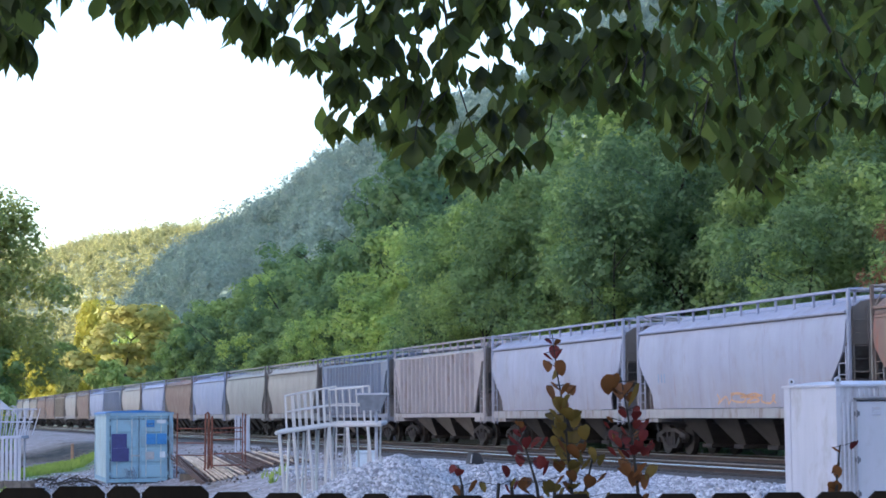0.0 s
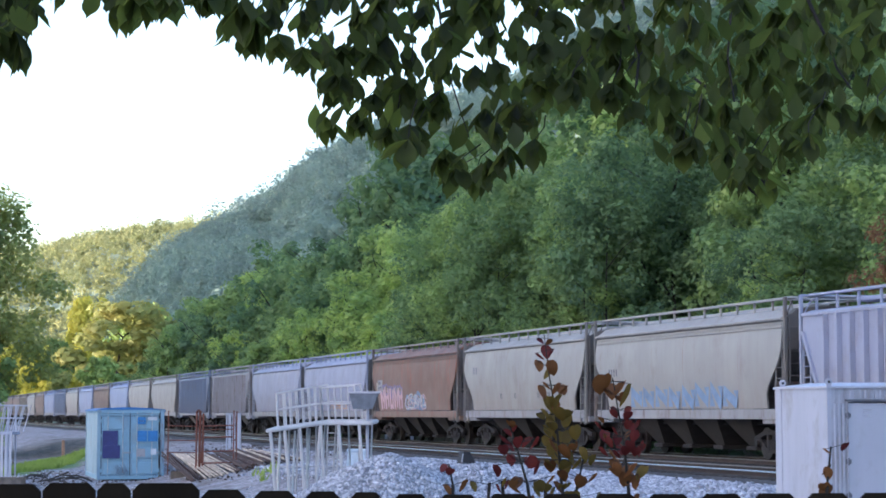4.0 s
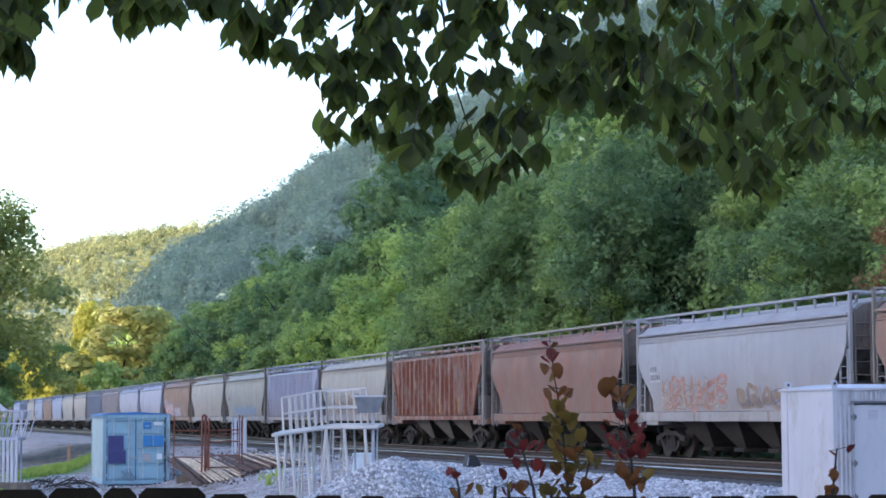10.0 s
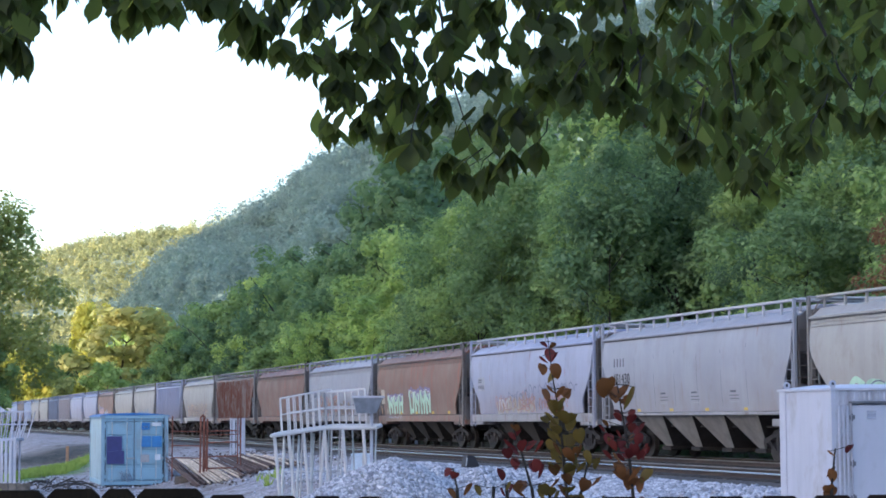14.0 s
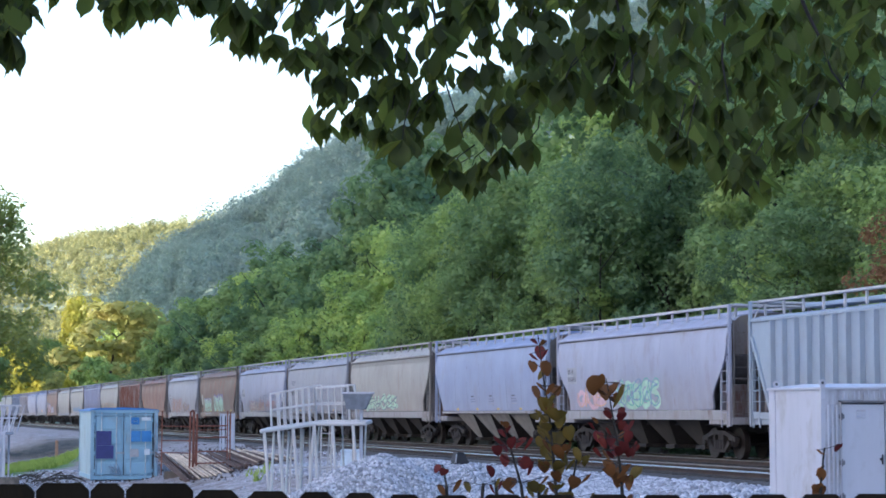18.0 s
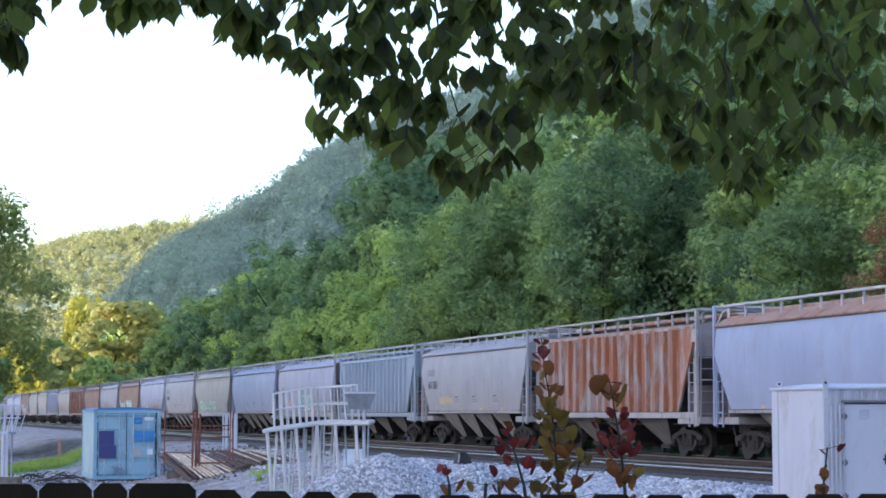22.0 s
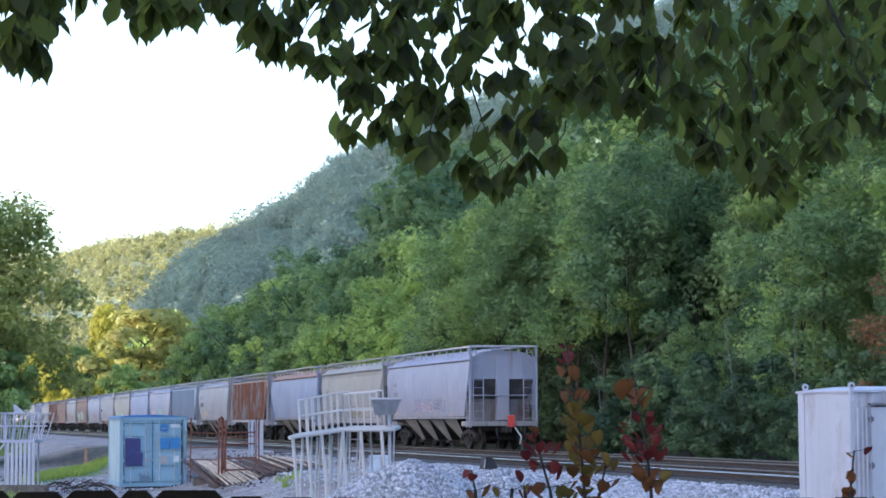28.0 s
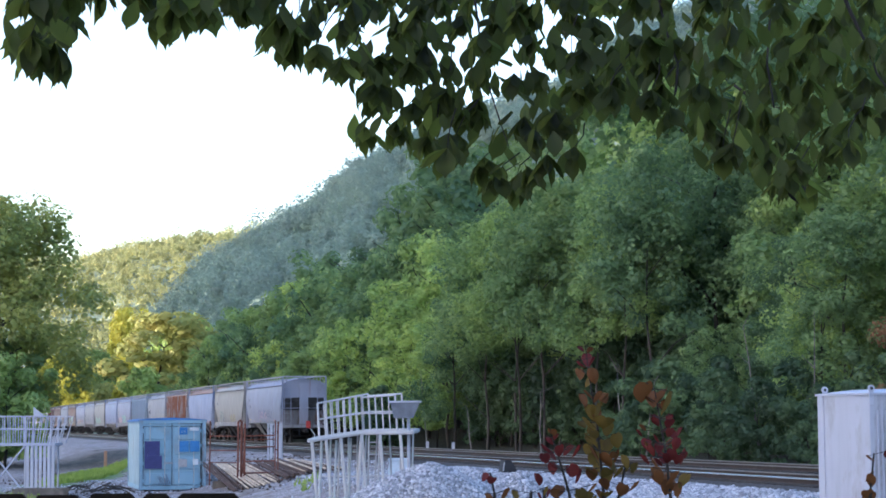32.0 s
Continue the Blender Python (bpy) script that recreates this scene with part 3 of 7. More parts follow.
def build_hopper(kind):
    """A covered hopper car, x towards the head of the train, y towards the yard, z from the rail head. Kinds: A smooth round sides, B ribbed, C smooth with a roof ledge, D smooth and clean-lined with a thin sill and pale chutes."""
    car = thing("hopper_car", pose(0, 0, 0), "", "train car", "cars of the freight train")
    body = part("body", roof_sheet(kind), PAINT["white"], car, smooth=False)
    for s in (1, -1):
        part("side_panel", side_sheet(kind, s), PAINT["white"], body, smooth=kind != "B")
    # end sheets and slopes
    for e in (1, -1):
        arch = [(-1.42, 3.15), (-1.42, 4.02), (-1.05, 4.34), (-0.5, 4.44), (0.5, 4.44), (1.05, 4.34), (1.42, 4.02), (1.42, 3.15)]
        if kind == "B":
            arch = [(-1.44, 3.15), (-1.44, 4.12), (-1.1, 4.24), (0, 4.32), (1.1, 4.24), (1.44, 4.12), (1.44, 3.15)]
        top = Shape().prism(arch, "x", *sorted((e * (HALF - 0.16), e * (HALF - 0.085))))
        part("end_sheet", top, PAINT["white"], body)
        sl = Shape().prism([(e * (HALF - 0.12), 3.18), (e * 5.2, 1.35), (e * 5.15, 1.42), (e * (HALF - 0.2), 3.25)], "y", -1.38, 1.38)
        part("slope_sheet", sl, SHADE_END, body, "sloping end sheet, coloured dark for its shade")
        part("bulkhead", Shape().box(*sorted((e * 6.62, e * 6.68)), -1.38, 1.38, 1.2, 2.22, c=0.01), BULKHEAD, body, "rust-stained grey bulkhead")
        part("end_column", Shape().box(e * 7.3 - 0.1, e * 7.3 + 0.1, -0.28, 0.28, 1.25, 4.2, c=0.02), PAINT["white"], body)
        part("end_sill", Shape().box(*sorted((e * 5.9, e * (HALF + 0.15))), -1.42, 1.42, 1.0, 1.2, c=0.02), PAINT["white"], car)
        cp = Shape().box(*sorted((e * 7.4, e * 8.05)), -0.11, 0.11, 0.74, 0.98, c=0.02)
        cp.box(*sorted((e * 7.9, e * 8.16)), -0.17, 0.13, 0.70, 1.0, c=0.04)
        part("coupler", cp, TRUCK, car, "rusty knuckle coupler")
        hose = Shape().path([(e * 7.7, 0.4, 0.9), (e * 7.95, 0.42, 0.62), (e * 8.08, 0.36, 0.42)], 0.028, 6)
        part("brake_hose", hose, BLACK, car)
        for s in (1, -1):
            x, y = e * (HALF + 0.03), s * 1.44
            part("corner_post", Shape().box(x - 0.045, x + 0.045, y - 0.045, y + 0.045, 0.95, 4.70, c=0.008), PAINT["white"], car)
            lad = Shape()
            for dx in (-0.16, -0.58):
                lad.box(x + e * dx - 0.025, x + e * dx + 0.025, y - 0.012, y + 0.03, 0.92, 3.1)
            for k in range(7):
                lad.tube((x - e * 0.16, y + 0.02 * s, 1.02 + k * 0.32), (x - e * 0.58, y + 0.02 * s, 1.02 + k * 0.32), 0.016, 6)
            part("ladder", lad, PAINT["white"], car)
            part("grab_iron", Shape().path([(x - e * 0.05, y * 0.97, 4.1), (x - e * 0.1, y * 0.85, 4.50), (x - e * 0.3, s * 1.05, 4.66)], 0.022, 6), PAINT["white"], car)
            lad = Shape()
            for dy in (0.12, 0.56):
                lad.box(x - 0.02, x + 0.02, y - s * dy - 0.022, y - s * dy + 0.022, 1.1, 4.2)
            for k in range(8):
                lad.tube((x + 0.01 * e, y - s * 0.12, 1.3 + k * 0.36), (x + 0.01 * e, y - s * 0.56, 1.3 + k * 0.36), 0.014, 6)
            part("end_ladder", lad, PAINT["white"], car)
        for z in (2.38,):
            part("crossbar", Shape().tube((e * (HALF + 0.03), -1.42, z), (e * (HALF + 0.03), 1.42, z), 0.028, 6), PAINT["white"], car)
        part("top_rail", Shape().tube((e * (HALF + 0.02), -1.44, 4.68), (e * (HALF + 0.02), 1.44, 4.68), 0.035, 6), PAINT["white"], car)
        part("end_walkway", Shape().box(*sorted((e * 7.0, e * (HALF + 0.25))), -1.15, 1.15, 4.62, 4.66), GREY_STEEL, car)
        truck(car, e * 5.75)
    for s in (1, -1):
        if kind == "B":
            part("side_sill", Shape().box(-7.3, 7.3, *sorted((s * 1.30, s * 1.46)), 1.16, 1.34, c=0.015), PAINT["white"], car)
            rib = Shape().prism([(-0.045, s * 1.45), (-0.035, s * 1.585), (0.035, s * 1.585), (0.045, s * 1.45)], "z", 1.36, 4.06).mesh("rib")
            for i in range(17):
                x = -5.9 + i * 11.8 / 16
                r = part("rib", rib, PAINT["white"], body)
                r.location.x = x
            for e in (1, -1):
                lean = Shape().add([(e * x, s * y, z) for x, z in ((6.05, 1.36), (6.17, 1.36), (7.36, 3.62), (7.24, 3.62)) for y in (1.45, 1.52)],
                                   [(0, 2, 4, 6), (1, 7, 5, 3), (0, 1, 3, 2), (2, 3, 5, 4), (4, 5, 7, 6), (6, 7, 1, 0)])
                part("rib", lean, PAINT["white"], body)
        else:
            part("side_sill", Shape().box(-(6.5 if kind == "D" else HALF - 0.1), 6.5 if kind == "D" else HALF - 0.1, *sorted((s * 1.28, s * 1.46)), 1.31 if kind == "D" else 1.12, 1.40, c=0.015), PAINT["white"], car)
            if kind == "C":
                for z in (3.80, 3.90):
                    part("ledge_strip", Shape().box(-HALF + 0.14, HALF - 0.14, *sorted((s * 1.40, s * (side_y(z, kind) + 0.035))), z, z + 0.035), PAINT["white"], body)
            # a thin dark strip draws the eave's shadow line
            part("eave_seam", Shape().box(-HALF + 0.12, HALF - 0.12, *sorted((s * 1.40, s * 1.455)), 3.985, 4.012), SHADE_END, body, "dark strip drawn as the shadow line under the eave")
            if kind == "A":
                zs = [1.5 + 0.3 * k for k in range(9)]
                seam = Shape().add([(x, s * (side_y(z, kind) + o), z) for z in zs for x, o in ((-0.03, -0.01), (-0.02, 0.006), (0.02, 0.006), (0.03, -0.01))],
                                   [(4 * k + j, 4 * k + j + 1, 4 * k + j + 5, 4 * k + j + 4) for k in range(8) for j in range(3)]).mesh("seam")
                for i in range(5):
                    r = part("seam", seam, PAINT["white"], body)
                    r.location.x = -4.6 + i * 2.3
        yb = s * 1.12
        part("running_board", Shape().box(-HALF, HALF, yb - 0.11, yb + 0.11, 4.665, 4.730), PAINT["white"], car)
        bracket = Shape().box(-0.030, 0.030, yb - 0.03, yb + 0.03, 4.26, 4.675).mesh("bracket")
        for i in range(13):
            r = part("bracket", bracket, PAINT["white"], car)
            r.location.x = -7.2 + i * 1.2
    part("hatch_trough", Shape().box(-6.6, 6.6, -0.3, 0.3, 4.46, 4.6, c=0.03), PAINT["white"], body)
    part("centre_sill", Shape().box(-7.4, 7.4, -0.25, 0.25, 0.78, 1.15), UNDER, car)
    bays = 3 if kind == "B" else 4
    for i in range(bays):
        x = (i - (bays - 1) / 2) * (9.6 / bays)
        w = 9.6 / bays * 0.5
        ch = Shape()
        a = [(x + sx * w * 0.94, sy * 1.30, 1.30) for sx, sy in ((-1, -1), (1, -1), (1, 1), (-1, 1))]
        b = [(x + sx * 0.28, sy * 0.62, 0.34) for sx, sy in ((-1, -1), (1, -1), (1, 1), (-1, 1))]
        ch.add(a + b, [(0, 1, 2, 3), (7, 6, 5, 4), (0, 4, 5, 1), (1, 5, 6, 2), (2, 6, 7, 3), (3, 7, 4, 0)])
        # slopes take the dark underframe colour as painted shadow between the outer plates
        chute = part("hopper_chute", ch, UNDER, car, "sloping discharge chute, coloured dark for the bay shadow")
        for sy in (1, -1):
            o = 0.012 * sy
            v = [(x - w * 0.93, sy * 1.30 + o, 1.30), (x + w * 0.93, sy * 1.30 + o, 1.30), (x + 0.27, sy * 0.62 + o, 0.34), (x - 0.27, sy * 0.62 + o, 0.34)]
            v += [(a, b - 0.03 * sy, c) for a, b, c in v]
            part("chute_plate", Shape().add(v, [(0, 3, 2, 1) if sy > 0 else (0, 1, 2, 3), (0, 1, 5, 4), (1, 2, 6, 5), (2, 3, 7, 6), (3, 0, 4, 7)]), {"B": CHUTE, "D": CHUTE_PALE}.get(kind, CHUTE_DARK), chute, "dusty outer plate of the chute")
        part("outlet_gate", Shape().box(x - 0.36, x + 0.36, -0.75, 0.75, 0.24, 0.36, c=0.015), TRUCK, chute)
    part("air_pipe", Shape().tube((-6.9, 0.9, 0.98), (6.9, 0.9, 0.98), 0.03, 6), UNDER, car)
    for me in {o.data for o in car.children_recursive}:
        for p in me.vertices:
            p.co.z = squash(p.co.z)
    return car


TRIM = ("running_board", "bracket", "top_rail", "grab_iron", "ladder", "end_ladder", "corner_post", "crossbar", "end_column", "end_sheet", "side_sill", "end_sill")


def repaint(car, mat, roof=None, dark_ends=False, worn=False, bright=False):
    for o in car.children_recursive:
        if o.material_slots and o.material_slots[0].material == PAINT["white"]:
            o.material_slots[0].link = "OBJECT"
            word = o.name.split(".")[0]
            # end parts of cars further ahead take the paint that holds the gap's shadow
            o.material_slots[0].material = PAINT["bright"] if bright and word in TRIM[:4] else END_SHADOWED if (worn and word in TRIM[3:10]) or (dark_ends and word in ("end_sheet", "end_column", "end_ladder", "crossbar")) else roof if roof and word in ("body", "hatch_trough") else PAINT["grimy"] if mat == PAINT["stained"] and word in TRIM else PAINT["rail"] if (mat in (PAINT["orange"], PAINT["oxide"], PAINT["rusty"], PAINT["brown"]) and word in TRIM[:7]) else PAINT["sill"] if word in ("side_sill", "end_sill") and mat in (PAINT["white"], PAINT["pale"], PAINT["cream"], PAINT["pearl"], PAINT["tan"]) else mat


def side_decal(name, strokes, kind, material, car, width, label="", proud=0.0):
    """Painted marks on the side towards the yard: strokes are lists of (x, z)."""
    sh = Shape()
    for pts in strokes:
        L, R = [], []
        for i, (x, z) in enumerate(pts):
            a, b = pts[max(0, i - 1)], pts[min(len(pts) - 1, i + 1)]
            d = Vector((b[0] - a[0], b[1] - a[1]))
            d = d.normalized() if d.length > 0 else Vector((1, 0))
            for side, k in ((L, 1), (R, -1)):
                px, pz = x - d.y * width / 2 * k, z + d.x * width / 2 * k
                side.append((px, (side_y(pz, kind) if pz > 1.41 else 1.46) + 0.006 + proud, squash(pz)))
        m = len(pts)
        sh.add(L + R, [(i, i + 1, m + i + 1, m + i) for i in range(m - 1)])
    return part(name, sh, material, car, label)


# towards the head of the train: the gaps between the cars at 0 s, then an even pitch
GAPS = [-268.9, -252.75, -236.6, -220.3, -204.0, -188.0, -171.5, -155.2, -139.4, -123.4, -107.7, -91.7, -75.4, -59.2, -42.9, -26.7, -10.6, 5.4,
        21.3, 37.2, 53.3, 69.7, 86.0, 102.0, 118.6, 134.9, 150.9, 166.6, 182.5, 198.8, 215.2]
while len(GAPS) < 43:
    GAPS.append(GAPS[-1] + 16.2)

# kind, paint, roof paint, words
CARS = (
    ("D", "white", "", "white round-sided covered hopper car, the train's last"),
    ("C", "cream", "", "grey-cream covered hopper car with a roof ledge"),
    ("D", "pale", "rust", "pale covered hopper car with a rusted roof"),
    ("B", "stained", "", "ribbed hopper car streaked with orange rust"),
    ("D", "pearl", "", "pale grey round-sided hopper car with black lettering"),
    ("B", "sky", "", "light blue-grey ribbed hopper car"),
    ("A", "white", "", "white hopper car with orange and green graffiti"),
    ("D", "pale", "", "clean blue-white covered hopper car"),
    ("C", "cream", "", "beige hopper car with pale green graffiti"),
    ("D", "pearl", "", "pale grey round-sided hopper car with black lettering"),
    ("A", "white", "", "pale hopper car with faded rusty graffiti"),
    ("C", "orange", "", "faded oxide-red hopper car with bright graffiti"),
    ("C", "pearl", "", "off-white hopper car with rusty patches low down"),
    ("C", "oxide", "", "dull oxide-red covered hopper car"),
    ("B", "rusty", "", "ribbed hopper car eaten with dark rust"),
    ("C", "cream", "", "cream hopper car with brown graffiti"),
    ("B", "white", "", "white ribbed hopper car with one rust streak"),
    ("C", "cream", "", "cream hopper car with faded blue graffiti"),
    ("A", "cream", "", "cream covered hopper car"),
    ("C", "orange", "", "oxide-red hopper car with pink graffiti"),
    ("A", "white", "", "white round-sided covered hopper car"),
    ("A", "white", "", "white round-sided covered hopper car"),
    ("B", "grimy", "", "grimy off-white ribbed hopper car with rusty streaks"),
    ("B", "slate", "", "slate-grey ribbed hopper car"),
    ("C", "cream", "", "cream covered hopper car"),
    ("A", "cream", "", "cream round-sided hopper car"),
    ("A", "pale", "", "pale blue-white hopper car"),
    ("C", "brown", "", "dark brown covered hopper car"),
    ("C", "pale", "", "pale covered hopper car"),
    ("A", "cream", "", "cream covered hopper car"),
    ("B", "slate", "", "slate-grey ribbed hopper car"),
    ("A", "pale", "", "pale blue-white hopper car"),
    ("C", "brown", "", "dark brown covered hopper car"),
    ("A", "cream", "", "cream covered hopper car"),
    ("B", "tan", "", "tan ribbed hopper car"),
    ("C", "brown", "", "dark brown covered hopper car"),
    ("C", "brown", "", "dark brown covered hopper car"),
    ("A", "tan", "", "tan covered hopper car"),
    ("A", "cream", "", "cream covered hopper car"),
    ("C", "tan", "", "tan covered hopper car"),
    ("A", "slate", "", "slate-grey covered hopper car"),
    ("A", "cream", "", "cream covered hopper car"),
)


def build_train():
    first, train = {}, []
    for i, (kind, paint, roof, words) in enumerate(CARS):
        if kind not in first:
            first[kind] = build_hopper(kind)
    for i, (kind, paint, roof, words) in enumerate(CARS):
        car = copy_thing(first[kind], pose(0, 0, 0))
        tagged(car, words)
        repaint(car, PAINT[paint], ROOF_RUST if roof else None, i > 5, i > 7 and paint in ("cream", "tan", "brown", "oxide", "orange"), i < 11 and paint in ("white", "pale", "pearl", "sky"))
        train.append(car)
    for car in first.values():
        for o in (*car.children_recursive, car):
            bpy.data.objects.remove(o)
    return train


TRAIN = build_train()

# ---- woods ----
# the wood's greens lean to blue: a little haze is mixed into the colour
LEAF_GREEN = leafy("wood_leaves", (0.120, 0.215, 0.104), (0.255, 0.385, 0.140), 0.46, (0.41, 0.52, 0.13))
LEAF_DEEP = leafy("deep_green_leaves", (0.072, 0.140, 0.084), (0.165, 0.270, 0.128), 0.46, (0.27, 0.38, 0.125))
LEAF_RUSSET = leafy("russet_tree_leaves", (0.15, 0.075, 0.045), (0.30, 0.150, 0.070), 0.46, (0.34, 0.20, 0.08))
# a darker copy of the deep green: shade low in the wood is in the colour
LEAF_SHRUB = leafy("shade_darkened_shrub_leaves", (0.040, 0.082, 0.054), (0.098, 0.165, 0.086), 0.42, (0.17, 0.25, 0.095))
# yellow lifted above true leaf colour, so sunlight is partly in the paint
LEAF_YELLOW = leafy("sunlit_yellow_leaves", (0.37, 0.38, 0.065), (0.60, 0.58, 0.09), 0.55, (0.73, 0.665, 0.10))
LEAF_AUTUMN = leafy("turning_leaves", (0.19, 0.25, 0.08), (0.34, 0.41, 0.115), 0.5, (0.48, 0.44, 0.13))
# both hill foliages are paled in base colour to stand in for haze
LEAF_HILL_HAZE = leafy("hill_leaves", (0.262, 0.334, 0.298), (0.294, 0.374, 0.318), 0.5, (0.345, 0.438, 0.325), 0.55, 0.1, 0.0)
LEAF_FAR_HAZE = leafy("far_hill_leaves", (0.27, 0.305, 0.17), (0.33, 0.365, 0.185), 0.6, (0.42, 0.43, 0.19), 0.55, 0.2, 0.0)
BARK = plain("grey_brown_bark", (0.060, 0.050, 0.042), 0.9, 0.0, 0.45, 3.0, 0.5, (1, 1, 0.25))


def sprays(rng, centres, radii, per, size, flat=0.5, loose=0.32, shell=0.66):
    """Leaf sprays, one four-sided blade each, over the outer part of clumps."""
    n = len(centres) * per
    c = np.repeat(centres, per, 0)
    r = np.repeat(radii, per)
    d = rng.normal(size=(n, 3))
    d /= np.linalg.norm(d, axis=1)[:, None]
    p = c + d * (r * rng.uniform(shell, 1.08, n))[:, None] * np.array([1, 1, 0.8])
    nrm = d + rng.normal(scale=loose, size=(n, 3)) + np.array([0, 0, flat])
    nrm /= np.linalg.norm(nrm, axis=1)[:, None]
    u = np.cross(nrm, rng.normal(size=(n, 3)))
    u /= np.linalg.norm(u, axis=1)[:, None]
    w = np.cross(nrm, u)
    s = (size * rng.uniform(0.55, 1.3, n))[:, None]
    k = rng.uniform(0.45, 0.8, n)[:, None]
    v = np.stack([p - u * s, p - w * s * k - nrm * s * 0.15 + u * s * 0.1, p + u * s, p + w * s * k - nrm * s * 0.15], 1).reshape(-1, 3)
    return v, np.arange(4 * n).reshape(-1, 4)


def crown_mesh(name, seed, tall, wide, clumps, per, size, material, low=0.12, lean=0.0, limbs=11):
    """A crown for a tree of that height: clumps along an uneven outline, thick leaf sprays and gaps."""
    rng = np.random.default_rng(seed)
    c, r, boughs = [], [], []
    for i in range(limbs):
        t = low + 0.08 + (0.86 - low) * (i + rng.uniform(0.1, 0.9)) / limbs
        a = 2.4 * i + rng.uniform(-0.6, 0.6)
        reach = wide * (math.sin(math.pi * min(1, 0.20 + 0.72 * t)) ** 0.8) * rng.uniform(0.30, 0.72)
        boughs.append((reach * math.cos(a) + lean * t, reach * math.sin(a), tall * t, wide * rng.uniform(0.34, 0.52)))
    for i in range(clumps):
        bx, by, bz, br = boughs[i % limbs]
        d = rng.normal(size=3)
        d /= np.linalg.norm(d)
        d[2] = d[2] * 0.7 + 0.15
        k = br * rng.uniform(0.55, 1.0)
        c.append((bx + d[0] * k, by + d[1] * k, min(tall * 0.97, max(low * tall, bz + d[2] * k))))
        r.append(wide * rng.uniform(0.13, 0.24))
    v, f = sprays(rng, np.array(c), np.array(r), per, size)
    return quads(name, v, f, material)


def trunk_mesh(name, seed, tall, thick, limbs):
    rng = random.Random(seed)
    sh = Shape()
    p, pts = Vector((0, 0, -0.3)), []
    for i in range(6):
        pts.append(p.copy())
        p = p + Vector((rng.uniform(-0.25, 0.25), rng.uniform(-0.25, 0.25), tall * 0.15))
    for i, (a, b) in enumerate(zip(pts, pts[1:])):
        sh.tube(a, b, thick * (1 - 0.16 * i), 8, thick * (1 - 0.16 * (i + 1)))
    for i in range(limbs):
        a = pts[rng.randint(1, 5)]
        t = rng.uniform(0, 2 * math.pi)
        b = a + Vector((math.cos(t), math.sin(t), rng.uniform(0.5, 1.2))) * tall * rng.uniform(0.08, 0.15)
        sh.tube(a, b, thick * 0.38, 6, thick * 0.2)
        c = b + Vector((math.cos(t + 0.5), math.sin(t + 0.5), 0.6)) * tall * 0.07
        sh.tube(b, c, thick * 0.2, 5, thick * 0.07)
    return sh.mesh(name, True)


def tree(name, m, trunk, crown, label, category="tree", group=""):
    t = thing(name, m, label, category, group)
    part("trunk", trunk, BARK, t, "", True)
    part("crown", crown, None, t)
    return t


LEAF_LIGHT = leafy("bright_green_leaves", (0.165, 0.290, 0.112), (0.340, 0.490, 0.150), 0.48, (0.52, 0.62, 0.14))


